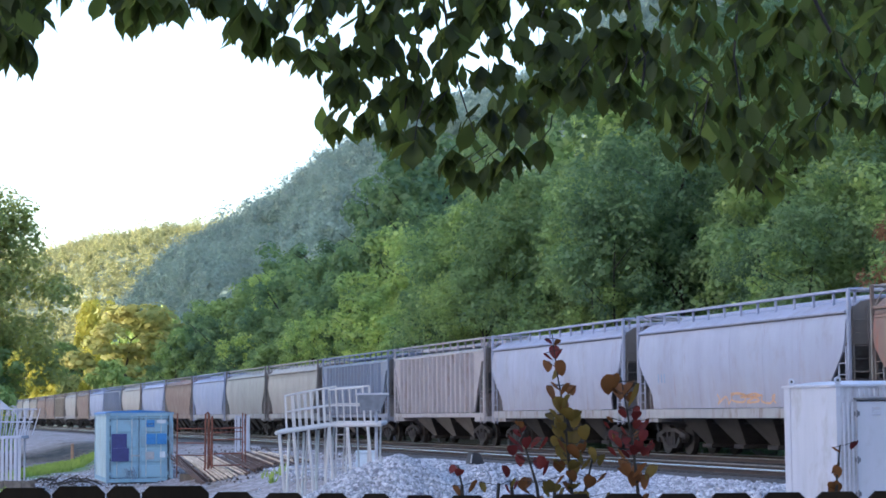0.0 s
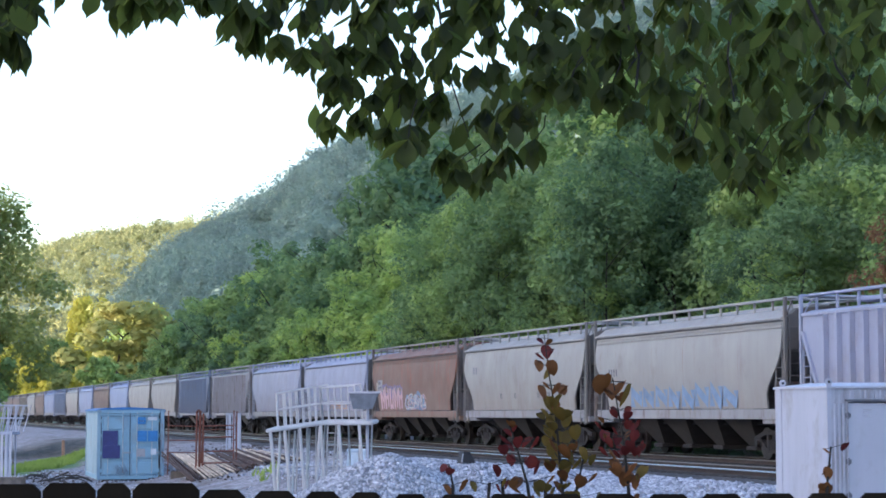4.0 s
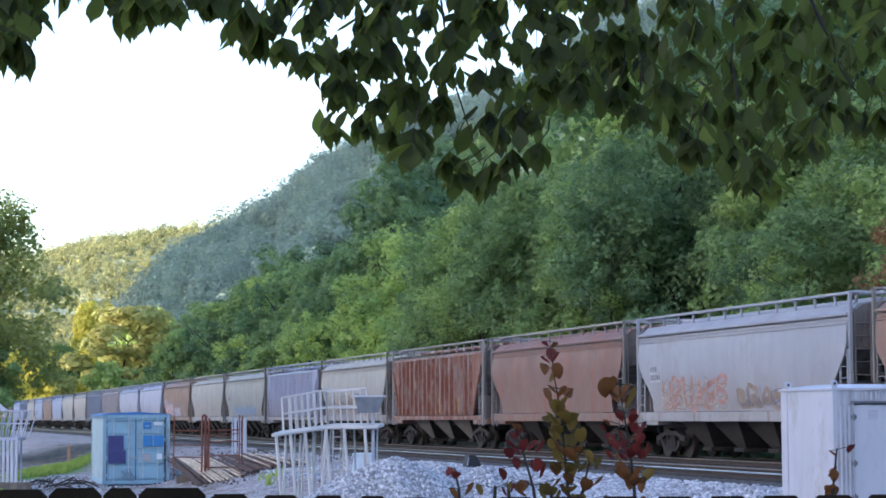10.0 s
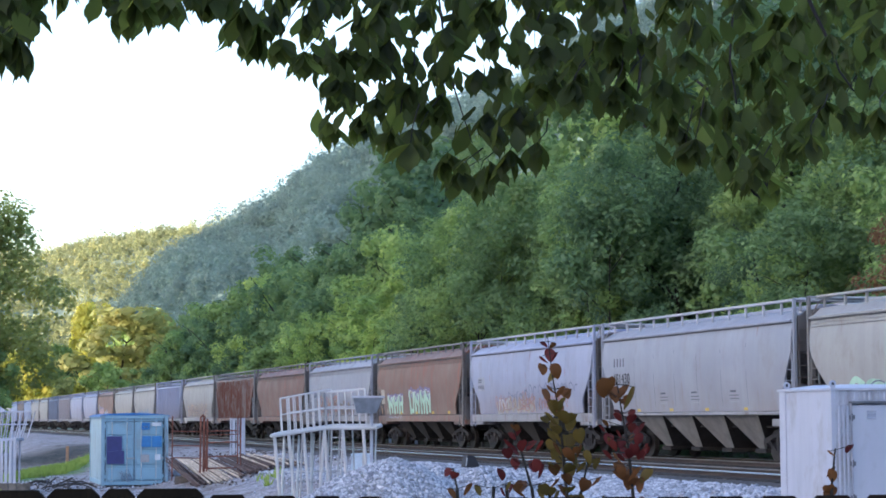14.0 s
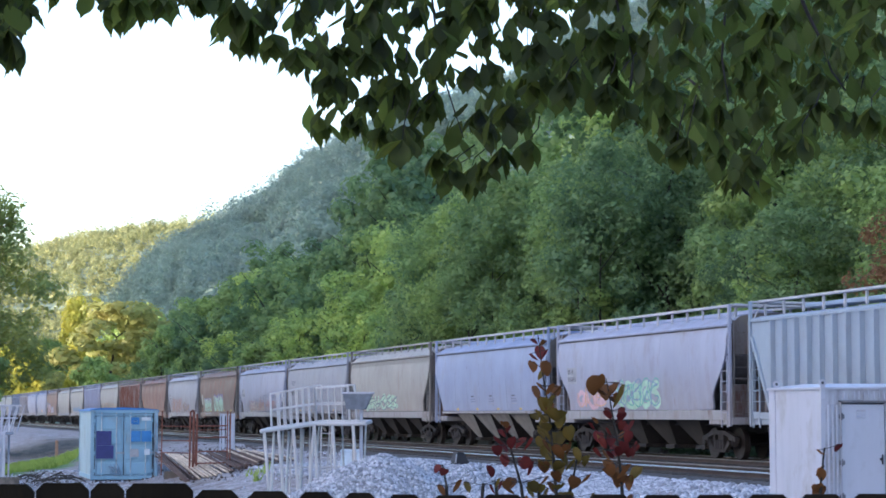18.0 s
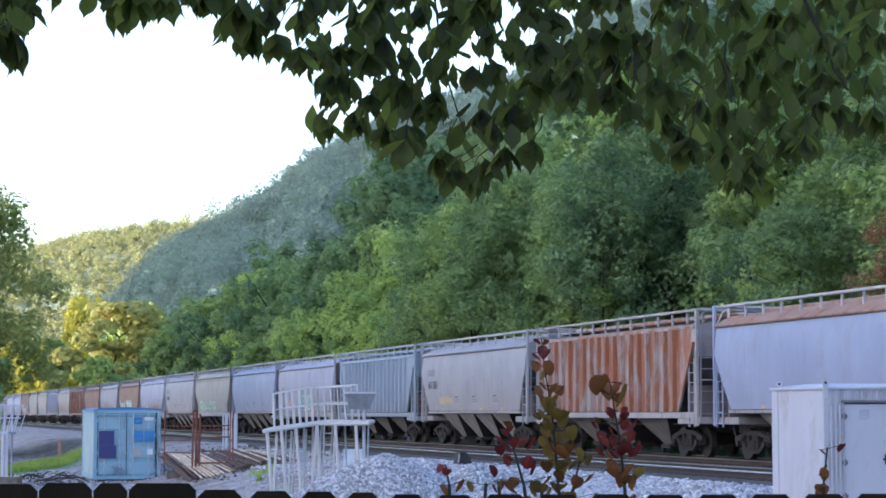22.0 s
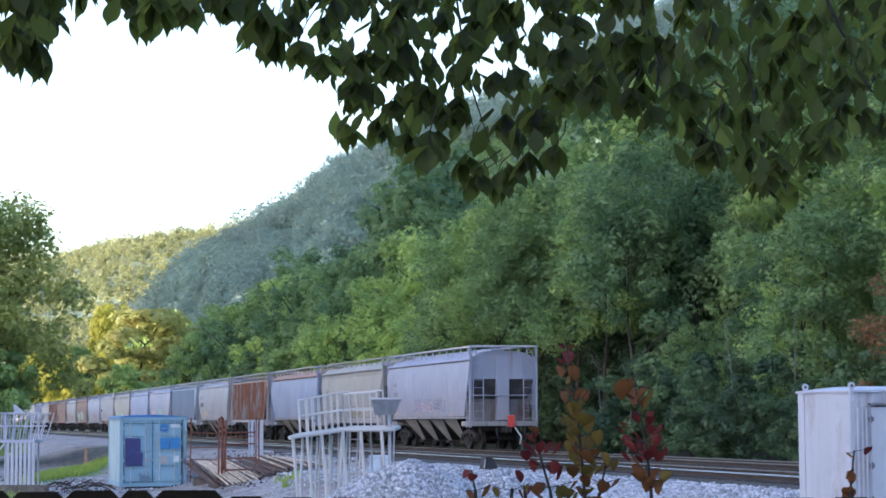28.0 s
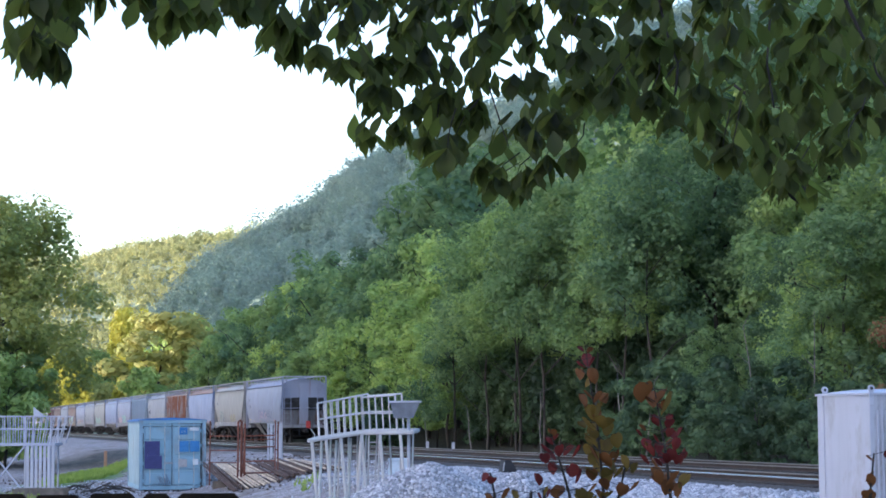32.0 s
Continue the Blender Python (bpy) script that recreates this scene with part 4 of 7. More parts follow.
def build_woods():
    rng = random.Random(4)
    near = [crown_mesh("crown", 10 + i, 16.5, 5.0, 110, 150, 0.130, LEAF_GREEN if i % 2 else LEAF_DEEP) for i in range(4)]
    high = [crown_mesh("crown", 60 + i, 16.5, 5.0, 95, 150, 0.130, LEAF_GREEN if i else LEAF_DEEP, 0.36) for i in range(2)]
    light = [crown_mesh("crown", 65 + i, 16.5, 5.4, 84, 96, 0.215, LEAF_LIGHT) for i in range(2)]
    back = [crown_mesh("crown", 70 + i, 16.5, 5.2, 90, 100, 0.190, LEAF_DEEP if i else LEAF_GREEN) for i in range(2)]
    far = [crown_mesh("crown", 20 + i, 16.5, 5.2, 84, 78, 0.255, (LEAF_GREEN, LEAF_GREEN, LEAF_DEEP)[i]) for i in range(3)]
    bush = [crown_mesh("crown", 30 + i, 5.0, 2.4, 44, 84, 0.125, LEAF_SHRUB, 0.02) for i in range(2)]
    trunks = [trunk_mesh("trunk", i, 16.5, 0.2, 9) for i in range(3)]
    stem = trunk_mesh("trunk", 9, 5, 0.06, 4)
    slim = trunk_mesh("trunk", 12, 16.5, 0.10, 5)

    def plant(kind, crowns, trunk, s, q, size, words, group):
        p = spot(s, q)
        m = pose(p.x, p.y, ground_at(p.x, p.y), 0, 0, rng.uniform(0, 360)) @ Matrix.Diagonal((size * rng.uniform(0.9, 1.15), size * rng.uniform(0.9, 1.15), size, 1))
        c = rng.choice(crowns)
        ob = tree("tree" if kind == "tree" else "shrub", Matrix.Identity(4), trunk, c, words, kind, group)
        ob.matrix_basis = m

    # the wall of trees behind the line, tallest at the back
    s = 44.0
    while s < 272:
        close = s < 150
        cr = (far if s < 58 else high if 98 < s < 134 else near if s < 112 or rng.random() < 0.6 else light) if close else (light if s < 222 and rng.random() < 0.66 else far)
        if 138 < s < 176:
            cr = light
        if not 98 < s < 136:
            plant("tree", near[::2] if 58 < s < 138 else cr, rng.choice(trunks), s, 9.5 + rng.uniform(-1, 1.5), rng.uniform(0.36, 0.62) if close else rng.uniform(0.42, 0.78), "young green broadleaf tree at the wood's edge", "trees of the wood")
        else:
            plant("tree", high, slim, s, 9.6 + rng.uniform(-0.8, 0.8), rng.uniform(0.86, 0.98), "green broadleaf tree with its crown carried high over the bank", "trees of the wood")
        if s > 172 and int(s * 7) % 4:
            cr = [far[2]] * len(cr)
        plant("tree", cr, rng.choice(trunks), s + 2, 14.5 + rng.uniform(-1.5, 1.5), rng.uniform(0.74, 1.02), "green broadleaf tree in full leaf", "trees of the wood")
        plant("tree", back[1:] if s < 112 else back if s < 128 else [far[2]] * 3 if s > 150 else far, rng.choice(trunks), s + 1, 21 + rng.uniform(-2, 2), rng.uniform(1.2, 1.42) if s < 136 else rng.uniform(1.30, 1.50) if 170 < s < 197 else rng.uniform(1.0, 1.2), "tall green broadleaf tree in full leaf", "trees of the wood")
        s += 5.2 if close else 6.6
    plant("tree", [crown_mesh("crown", 68, 16.5, 5.0, 80, 110, 0.15, LEAF_LIGHT)], trunks[0], 82, 9.6, 0.50, "young tree with yellowing leaves at the wood's edge", "trees of the wood")
    plant("tree", [crown_mesh("crown", 69, 16.5, 5.0, 70, 100, 0.15, LEAF_RUSSET)], trunks[1], 67.6, 8.2, 0.52, "young tree with orange-brown autumn leaves at the wood's edge", "trees of the wood")
    # the wood goes on up the slope
    s = 120.0
    while s < 262:
        plant("tree", far if s > 170 else near[::2], rng.choice(trunks), s, 28.5 + rng.uniform(-1.5, 1.5), rng.uniform(0.85, 1.05), "green broadleaf tree deep in the wood", "trees of the wood")
        s += 6.0
    s = 52.0
    while s < 150:
        if 98 < s < 142:
            for q in (13.2, 17.0):
                plant("shrub", bush, stem, s + rng.uniform(-0.6, 0.6), q + rng.uniform(-1.2, 1.2), rng.uniform(1.0, 1.35), "dark green shrub in the shade of the trees", "shrubs by the line")
            plant("shrub", bush, stem, s, 20.5 + rng.uniform(-1.5, 1.5), rng.uniform(1.5, 2.0), "tall dark green shrub under the trees", "shrubs by the line")
            plant("shrub", bush, stem, s + 0.3, 29.0 + rng.uniform(-1.5, 1.5), rng.uniform(1.7, 2.3), "tall dark green shrub under the trees", "shrubs by the line")
            plant("shrub", bush, stem, s + 0.7, 23.0 + rng.uniform(-1.5, 1.5), rng.uniform(1.5, 2.0), "tall dark green shrub under the trees", "shrubs by the line")
            s += 1.6
            continue
        plant("shrub", bush, stem, s, 6.6 + rng.uniform(-0.6, 0.9), rng.uniform(0.45, 0.95), "low green shrub beside the track", "shrubs by the line")
        s += 2.4


build_woods()


def build_saplings():
    """Thin pale stems that stand bare along the wood's edge."""
    rng = random.Random(6)
    for k, s in enumerate((62, 78, 84, 91, 101, 112, 124, 137)):
        p = spot(s, 6.0 + rng.uniform(-0.5, 2.5))
        h = rng.uniform(3.0, 6.0)
        sh = Shape()
        a = Vector((0, 0, -0.2))
        lean = Vector((rng.uniform(-0.12, 0.12), rng.uniform(-0.1, 0.1), 1))
        for i in range(4):
            b = a + lean * h / 4 + Vector((rng.uniform(-0.08, 0.08), rng.uniform(-0.08, 0.08), 0))
            sh.tube(a, b, 0.06 - 0.012 * i, 6, 0.048 - 0.012 * i)
            if i > 0:
                c = b + Vector((rng.uniform(-0.8, 0.8), rng.uniform(-0.5, 0.5), rng.uniform(0.3, 0.9)))
                sh.tube(b, c, 0.018, 5, 0.006)
            a = b
        solid("bare_sapling", sh, PALE_BARK, "thin pale bare sapling at the wood's edge", "sapling", pose(p.x, p.y, ground_at(p.x, p.y)), "bare saplings")


PALE_BARK = plain("pale_bark", (0.24, 0.225, 0.20), 0.9, 0.0, 0.4, 3.0, 0.4)
build_saplings()


def build_hill_crowns(name, seed, a0, a1, y0, y1, count, size, per, blade, material, label, slope=0.0):
    rng = np.random.default_rng(seed)
    a, y = rng.uniform(a0, a1, count), rng.uniform(y0, y1, count)
    y = np.where(a > 0, np.maximum(y, y0 + slope), y)
    x = a * y
    rx, ry = x - LINE.x, y - LINE.y
    keep = rx * OFF.x + ry * OFF.y > 40
    x, y = x[keep], y[keep]
    z = height(x, y)
    r = size * rng.uniform(0.45, 1.25, len(x)) ** 1.2 * np.where(rng.random(len(x)) < 0.10, 1.6, 1.0)
    c = np.stack([x, y, z + r * 1.1], 1)
    # each crown: two rounded boughs of leaf sprays
    n = 2
    lump = rng.normal(size=(n, len(x), 3))
    lump = lump / np.linalg.norm(lump, axis=2)[:, :, None] * np.array([0.75, 0.75, 0.62]) * rng.uniform(0.5, 1.0, (n, len(x), 1))
    c = np.concatenate([c + lump[k] * r[:, None] for k in range(n)])
    rr = np.tile(r, n) * rng.uniform(0.50, 0.85, n * len(x))
    v, f = sprays(rng, c, rr, per, blade, 0.25, 0.20, 0.84)
    me = quads(name, v, f, material)
    solid(name, me, None, label, "forest", kind="stuff")


build_hill_crowns("hill_forest", 5, -0.19, 0.21, 470, 735, 4300, 3.3, 60, 0.50, LEAF_HILL_HAZE, "forest on the steep hillside, haze put into its pale blue-green", 120)
build_hill_crowns("slope_wood", 7, 0.0, 0.16, 440, 590, 1300, 2.6, 30, 0.46, LEAF_DEEP, "deep green trees on the lower slope")
build_hill_crowns("far_forest", 6, -0.24, -0.07, 1200, 1570, 2500, 5.4, 34, 0.9, LEAF_FAR_HAZE, "sunlit yellow-green forest on the far hill, paled for haze")


# ---- marks on the cars ----
def spray_paint(name, c):
    return plain(name, c, 0.55, 0.0, 0.35, 2.5)


TAGS = {
    "mint": spray_paint("mint_spray_paint", (0.42, 0.62, 0.46)), "white": spray_paint("white_spray_paint", (0.62, 0.64, 0.62)),
    "violet": spray_paint("violet_spray_paint", (0.20, 0.17, 0.34)), "rust": spray_paint("red_brown_spray_paint", (0.38, 0.20, 0.17)),
    "blue": spray_paint("faded_blue_spray_paint", (0.20, 0.29, 0.44)), "green": spray_paint("green_spray_paint", (0.14, 0.42, 0.33)),
    "orange": spray_paint("orange_spray_paint", (0.62, 0.36, 0.20)), "pink": spray_paint("pink_spray_paint", (0.60, 0.40, 0.44)),
    "umber": spray_paint("brown_spray_paint", (0.27, 0.20, 0.15)), "ink": spray_paint("dark_spray_paint", (0.13, 0.14, 0.20)),
    "faint": spray_paint("faded_green_spray_paint", (0.30, 0.34, 0.28)), "yellowish": spray_paint("faded_yellow_spray_paint", (0.40, 0.36, 0.22)), "sand": spray_paint("sand_spray_paint", (0.42, 0.38, 0.31)),
    "pale": spray_paint("pale_panel_paint", (0.35, 0.36, 0.39)),
    "yellow": spray_paint("yellow_reflective_strip", (0.62, 0.42, 0.06)),
}


def curve_through(pts, steps=4):
    """A smooth line through the points given."""
    out = []
    for i in range(len(pts) - 1):
        p = [Vector(pts[max(0, min(len(pts) - 1, i + k))]) for k in (-1, 0, 1, 2)]
        for j in range(steps):
            t = j / steps
            out.append(tuple(0.5 * ((2 * p[1]) + (p[2] - p[0]) * t + (2 * p[0] - 5 * p[1] + 4 * p[2] - p[3]) * t * t + (3 * p[1] - p[0] - 3 * p[2] + p[3]) * t ** 3)))
    return out + [tuple(pts[-1])]


LETTER_SHAPES = (
    ((-1, 0), (-0.9, 0.5), (-0.8, 1), (0, 0.9), (0.7, 0.7), (0, 0.5), (-0.7, 0.45), (0.2, 0.4), (0.9, 0.15), (0, 0), (-0.8, 0.02)),
    ((0.9, 0.85), (0.2, 1), (-0.8, 0.8), (-0.6, 0.55), (0.4, 0.45), (0.8, 0.2), (0, 0), (-0.9, 0.12)),
    ((-0.9, 1), (-0.8, 0.5), (-0.7, 0), (-0.2, 0.5), (0.1, 0.65), (0.3, 0.3), (0.7, 0), (0.8, 0.5), (0.9, 1)),
    ((0.8, 0.8), (0, 1), (-0.8, 0.7), (-0.9, 0.3), (-0.2, 0), (0.7, 0.1), (0.8, 0.4), (0.1, 0.42)),
    ((-0.8, 0), (-0.4, 0.6), (0, 1), (0.4, 0.6), (0.8, 0), (0.3, 0.35), (-0.5, 0.35)),
    ((-0.8, 0.9), (-0.7, 0.4), (-0.3, 0), (0.4, 0.05), (0.7, 0.5), (0.8, 1), (0.6, 0.5), (0.9, 0)),
)


def scrawl(car, kind, seed, x0, x1, z0, z1, colours, letters, width=0.09):
    """Sprayed letters that cannot be read: swollen strokes edged with thin lines."""
    rng = random.Random(seed)
    layer = 0
    for n, c in enumerate(colours):
        fat = n == 0 and len(colours) > 1
        line = []
        for i in range(letters):
            cx = x0 + (x1 - x0) * (i + 0.5) / letters
            half = abs(x1 - x0) / letters * (0.44 if fat else 0.54)
            lift, tall = rng.uniform(0, 0.16), rng.uniform(0.70, 0.9)
            shape = list(rng.choice(LETTER_SHAPES))
            slant = rng.uniform(-0.5, 0.5)
            for a, b in shape:
                a, b = a * (1 if x1 > x0 else -1) + rng.uniform(-0.2, 0.2), lift + tall * b + rng.uniform(-0.1, 0.1)
                line.append((cx + (a + slant * (b - 0.5)) * half, z0 + max(0, min(1, b)) * (z1 - z0)))
        side_decal("graffiti", [curve_through(line)], kind, TAGS[c], car, width * (1.9 if fat else 0.42 if len(colours) > 1 else 0.8), "sprayed graffiti", 0.002 * n)


def block_letters(car, kind, x0, x1, z0, z1, colour, letters, seed):
    rng = random.Random(seed)
    for i in range(letters):
        cx = x0 + (x1 - x0) * (i + 0.5) / letters
        w = abs(x1 - x0) / letters * 0.36
        a, b = cx + w * rng.uniform(0.8, 1.2), cx - w * rng.uniform(0.8, 1.2)
        top = z1 - rng.uniform(0, 0.25) * (z1 - z0)
        low = z0 + rng.uniform(0, 0.3) * (z1 - z0)
        side_decal("graffiti", [[(a, z0), (a, top), (b, low), (b, top)]], kind, TAGS[colour], car, abs(x1 - x0) / letters * 0.34, "sprayed graffiti letter", -0.002)


def piece(car, kind, x0, x1, z0, z1, letters, seed, fill="mint", shade="violet", edge="white"):
    """Tall narrow sprayed letters: shaded backs, fat uprights, pale edges along their tops."""
    rng = random.Random(seed)
    step, h = (x1 - x0) / letters, z1 - z0
    w = abs(step)
    for i in range(letters):
        cx = x0 + step * (i + 0.5)
        top, lean = z1 - rng.uniform(0, 0.16) * h, rng.uniform(-0.10, 0.16) * w
        l, r = cx + 0.30 * w, cx - 0.30 * w
        for n in range(3):
            a = cx + w * (0.36 - 0.36 * n)
            side_decal("graffiti", [[(a, z0 + h * rng.uniform(0.45, 0.7)), (a + lean, top + h * rng.uniform(0.06, 0.20))]], kind, TAGS[shade], car, w * 0.30, "sprayed graffiti letter", -0.003)
        left = [(l, z0), (l + lean * 0.5, z0 + h * 0.55), (l + lean + 0.05 * w, top)]
        right = [(r + 0.10 * w, z0 + rng.uniform(0, 0.1) * h), (r, z0 + h * 0.5), (r + lean - 0.06 * w, top - rng.uniform(0, 0.12) * h)]
        side_decal("graffiti", [left], kind, TAGS[fill], car, w * 0.30, "sprayed graffiti letter", 0.0)
        side_decal("graffiti", [right], kind, TAGS[fill], car, w * 0.26, "sprayed graffiti letter", 0.001)
        side_decal("graffiti", [rng.choice(([(l, z0 + 0.10 * h), (r, z0 + 0.16 * h)], [(l + lean, top - 0.12 * h), (r, z0 + 0.3 * h)], [(l, z0 + 0.5 * h), (r, z0 + 0.6 * h)]))], kind, TAGS[fill], car, w * 0.24, "sprayed graffiti letter", 0.002)
        rim = [(l + lean + 0.22 * w, top - 0.22 * h), (l + lean + 0.16 * w, top + 0.02 * h), (cx + lean + 0.02 * w, top + 0.03 * h), (cx + lean - 0.06 * w, top - 0.20 * h), (r + lean + 0.06 * w, top - 0.02 * h), (r + lean - 0.18 * w, top - 0.05 * h), (r - 0.16 * w, z0 + 0.5 * h)]
        side_decal("graffiti", [rim], kind, TAGS[edge], car, w * 0.055, "pale edge of a sprayed letter", 0.004)


def jagged_tag(car, kind, x0, x1, z0, z1, seed, colour, width, teeth):
    """A thin sprayed line of narrow arches, letter-like and unreadable."""
    rng = random.Random(seed)
    line, step = [], (x1 - x0) / teeth
    for i in range(teeth):
        a = x0 + step * (i + rng.uniform(-0.3, 0.3))
        top = z1 - rng.uniform(0, 0.4) * (z1 - z0)
        line += [(a, z0 + rng.uniform(0, 0.25) * (z1 - z0)), (a + step * 0.15, top - 0.08), (a + step * 0.42, top), (a + step * 0.72, top - rng.uniform(0.04, 0.14))]
    side_decal("graffiti", [line], kind, TAGS[colour], car, width, "thin sprayed graffiti line", 0.004)


def stencil(car, kind, words, x, z, size):
    """Black stencilled figures on the side."""
    cu = bpy.data.curves.new("car_number", "FONT")
    cu.body, cu.size, cu.extrude = words, size, 0.002
    ob = new("car_number", cu)
    bpy.context.view_layer.update()
    me = bpy.data.meshes.new_from_object(ob.evaluated_get(bpy.context.evaluated_depsgraph_get()))
    bpy.data.objects.remove(ob)
    me.materials.clear()
    p = part("car_number", me, BLACK, car, "black stencilled number")
    p.matrix_basis = Matrix(((-1, 0, 0, x), (0, 0, 1, side_y(z + size / 3, kind) + 0.012), (0, 0.9, 0, squash(z)), (0, 0, 0, 1)))


FADED = plain("faded_black_lettering", (0.10, 0.105, 0.13), 0.7)


def bars(car, kind, x, z, n, w=0.20, h=0.28, mat=None):
    for i in range(n):
        side_decal("lettering", [[(x - i * w * 1.25, z), (x - i * w * 1.25, z + h)]], kind, mat or FADED, car, w * 0.5)


def mark_cars():
    def car(i):
        return TRAIN[i - 1], CARS[i - 1][0]
    scrawl(*car(1), 1, 2.2, -0.4, 1.7, 2.4, ("violet",), 4, 0.045)
    scrawl(*car(1), 41, -0.6, -3.4, 1.7, 2.4, ("ink",), 5, 0.05)
    scrawl(*car(1), 42, 1.8, -1.4, 1.65, 2.2, ("pink",), 4, 0.05)
    bars(*car(1), 6.0, 3.0, 3, 0.18, 0.2)
    bars(*car(1), 6.0, 2.5, 4, 0.16, 0.2)
    side_decal("reflector", [[(5.9, 1.6), (5.5, 1.6)]], "D", TAGS["yellow"], car(1)[0], 0.1, "yellow reflective strip")
    scrawl(*car(2), 2, 4.6, 2.2, 1.5, 2.3, ("faint", "ink"), 3, 0.09)
    scrawl(*car(2), 32, -0.4, -3.4, 1.5, 2.1, ("yellowish", "umber"), 4, 0.09)
    bars(*car(2), 6.0, 2.9, 4, 0.16, 0.24)
    for i, number in ((5, "481303"), (10, "481430")):
        c, k = car(i)
        stencil(c, k, number, 6.35, 2.45, 0.52)
        bars(c, k, 6.2, 3.05, 4, 0.22, 0.30)
    scrawl(*car(5), 3, 4.6, 2.6, 1.75, 2.05, ("yellowish", "orange"), 3, 0.08)
    c, k = car(6)
    bars(c, k, -4.7, 1.75, 2, 0.16, 0.3)
    scrawl(*car(7), 4, 5.4, 2.6, 1.55, 2.3, ("pink", "orange"), 3, 0.10)
    scrawl(*car(7), 5, 1.6, -2.2, 1.55, 2.5, ("mint", "green", "blue"), 5, 0.10)
    scrawl(*car(9), 6, 5.2, -1.8, 1.5, 2.25, ("mint", "ink"), 7, 0.10)
    c, k = car(11)
    scrawl(c, k, 7, 3.9, -1.0, 1.5, 2.15, ("sand", "rust"), 8, 0.085)
    for n, (a, b, low, high, col, w, teeth) in enumerate(((4.0, 2.4, 1.55, 2.25, "rust", 0.05, 5), (3.5, 2.0, 1.55, 2.15, "white", 0.07, 4), (2.4, 0.9, 1.6, 2.35, "ink", 0.035, 4), (0.9, -1.3, 1.6, 2.62, "ink", 0.05, 4),
                                                         (0.6, -1.2, 1.5, 2.40, "rust", 0.06, 6), (-1.2, -3.4, 1.5, 2.15, "ink", 0.035, 5), (-1.4, -4.6, 1.5, 2.2, "rust", 0.08, 9), (-1.6, -5.9, 2.25, 2.68, "ink", 0.04, 9), (-2.2, -5.0, 1.55, 2.2, "rust", 0.06, 7))):
        jagged_tag(c, k, a, b, low, high, 50 + n, col, w, teeth)
    for n in range(5):
        side_decal("rust_streak", [[(-4.56 + n * 2.3, 1.55 + 0.2 * (n % 3)), (-4.56 + n * 2.3, 3.1 + 0.2 * (n % 2))]], k, TAGS["rust"], c, 0.035, "thin streak of rust below a seam", 0.003)
    c, k = car(12)
    piece(c, k, 5.3, 2.5, 1.45, 2.42, 3, 8)
    piece(c, k, 1.4, -2.4, 1.45, 2.70, 4, 10)
    jagged_tag(c, k, 5.2, 2.6, 1.25, 1.42, 11, "pale", 0.05, 7)
    side_decal("placard", [[(6.3, 2.0), (6.3, 2.75)]], k, TAGS["sand"], c, 0.66, "pale repainted square")
    side_decal("graffiti", [[(6.75, 1.9), (6.62, 1.45)]], k, TAGS["orange"], c, 0.14, "sprayed orange stroke")
    side_decal("graffiti", [[(5.75, 1.5), (5.55, 1.75), (5.4, 1.5)]], k, TAGS["sand"], c, 0.09, "small pale sprayed mark")
    for x in (3.0, 0.2, -2.6, -5.2):
        side_decal("reflector", [[(x - 0.18, 1.52), (x + 0.18, 1.52)]], k, TAGS["yellow"], c, 0.12, "yellow reflective strip")
    scrawl(*car(13), 12, 5.4, 0.2, 1.5, 2.55, ("rust", "sand", "umber"), 6, 0.08)
    scrawl(*car(13), 22, -0.4, -3.6, 1.5, 2.2, ("umber", "ink"), 4, 0.09)
    scrawl(*car(16), 13, 5.0, -4.6, 1.5, 2.55, ("sand", "umber", "orange", "ink"), 11, 0.09)
    bars(*car(16), 6.0, 2.6, 3, 0.18, 0.26)
    c, k = car(18)
    block_letters(c, k, 4.2, -4.4, 1.5, 2.15, "blue", 8, 14)
    bars(c, k, 6.0, 2.6, 4, 0.18, 0.26)
    c, k = car(19)
    bars(c, k, 6.0, 3.0, 3, 0.18, 0.3, TAGS["ink"])
    for x in (2.4, 0.6, -2.2, -3.4):
        bars(c, k, x, 1.9, 2, 0.12, 0.22)
    piece(*car(20), 5.8, 1.6, 1.5, 2.62, 5, 25, "pink", "violet", "sand")
    scrawl(*car(20), 16, 1.2, -2.4, 1.5, 2.25, ("blue", "pink", "white"), 5, 0.11)
    side_decal("placard", [[(6.3, 2.3), (6.3, 2.9)]], "C", TAGS["sand"], car(20)[0], 0.5, "pale repainted square")
    for i in (1, 3, 5, 8, 10):
        c, k = car(i)
        for x in (4.2, 1.4, -1.4, -4.2):
            side_decal("reflector", [[(x - 0.14, 1.49), (x + 0.14, 1.49)]], k, TAGS["yellow"] if i > 3 else TAGS["orange"], c, 0.09, "yellow reflective strip")
    for i in (5, 8, 10):
        c, k = car(i)
        for n, x in enumerate((4.4, 2.7, 1.0, -0.8, -2.6, -4.4)):
            side_decal("panel_seam", [[(x, 1.6), (x, 2.5), (x, 3.3 + 0.1 * (n % 3))]], k, FADED, c, 0.016, "thin dark seam between sheets", 0.001)
        for x in (2.2, -0.3, -3.2):
            side_decal("lettering", [[(x, 2.05), (x - 0.42, 2.05)]], k, FADED, c, 0.06)
            for row in (1.92, 1.82, 1.72):
                side_decal("lettering", [[(x + 0.05, row), (x - 0.6, row)]], k, TAGS["pale"] if row < 1.8 else FADED, c, 0.022)
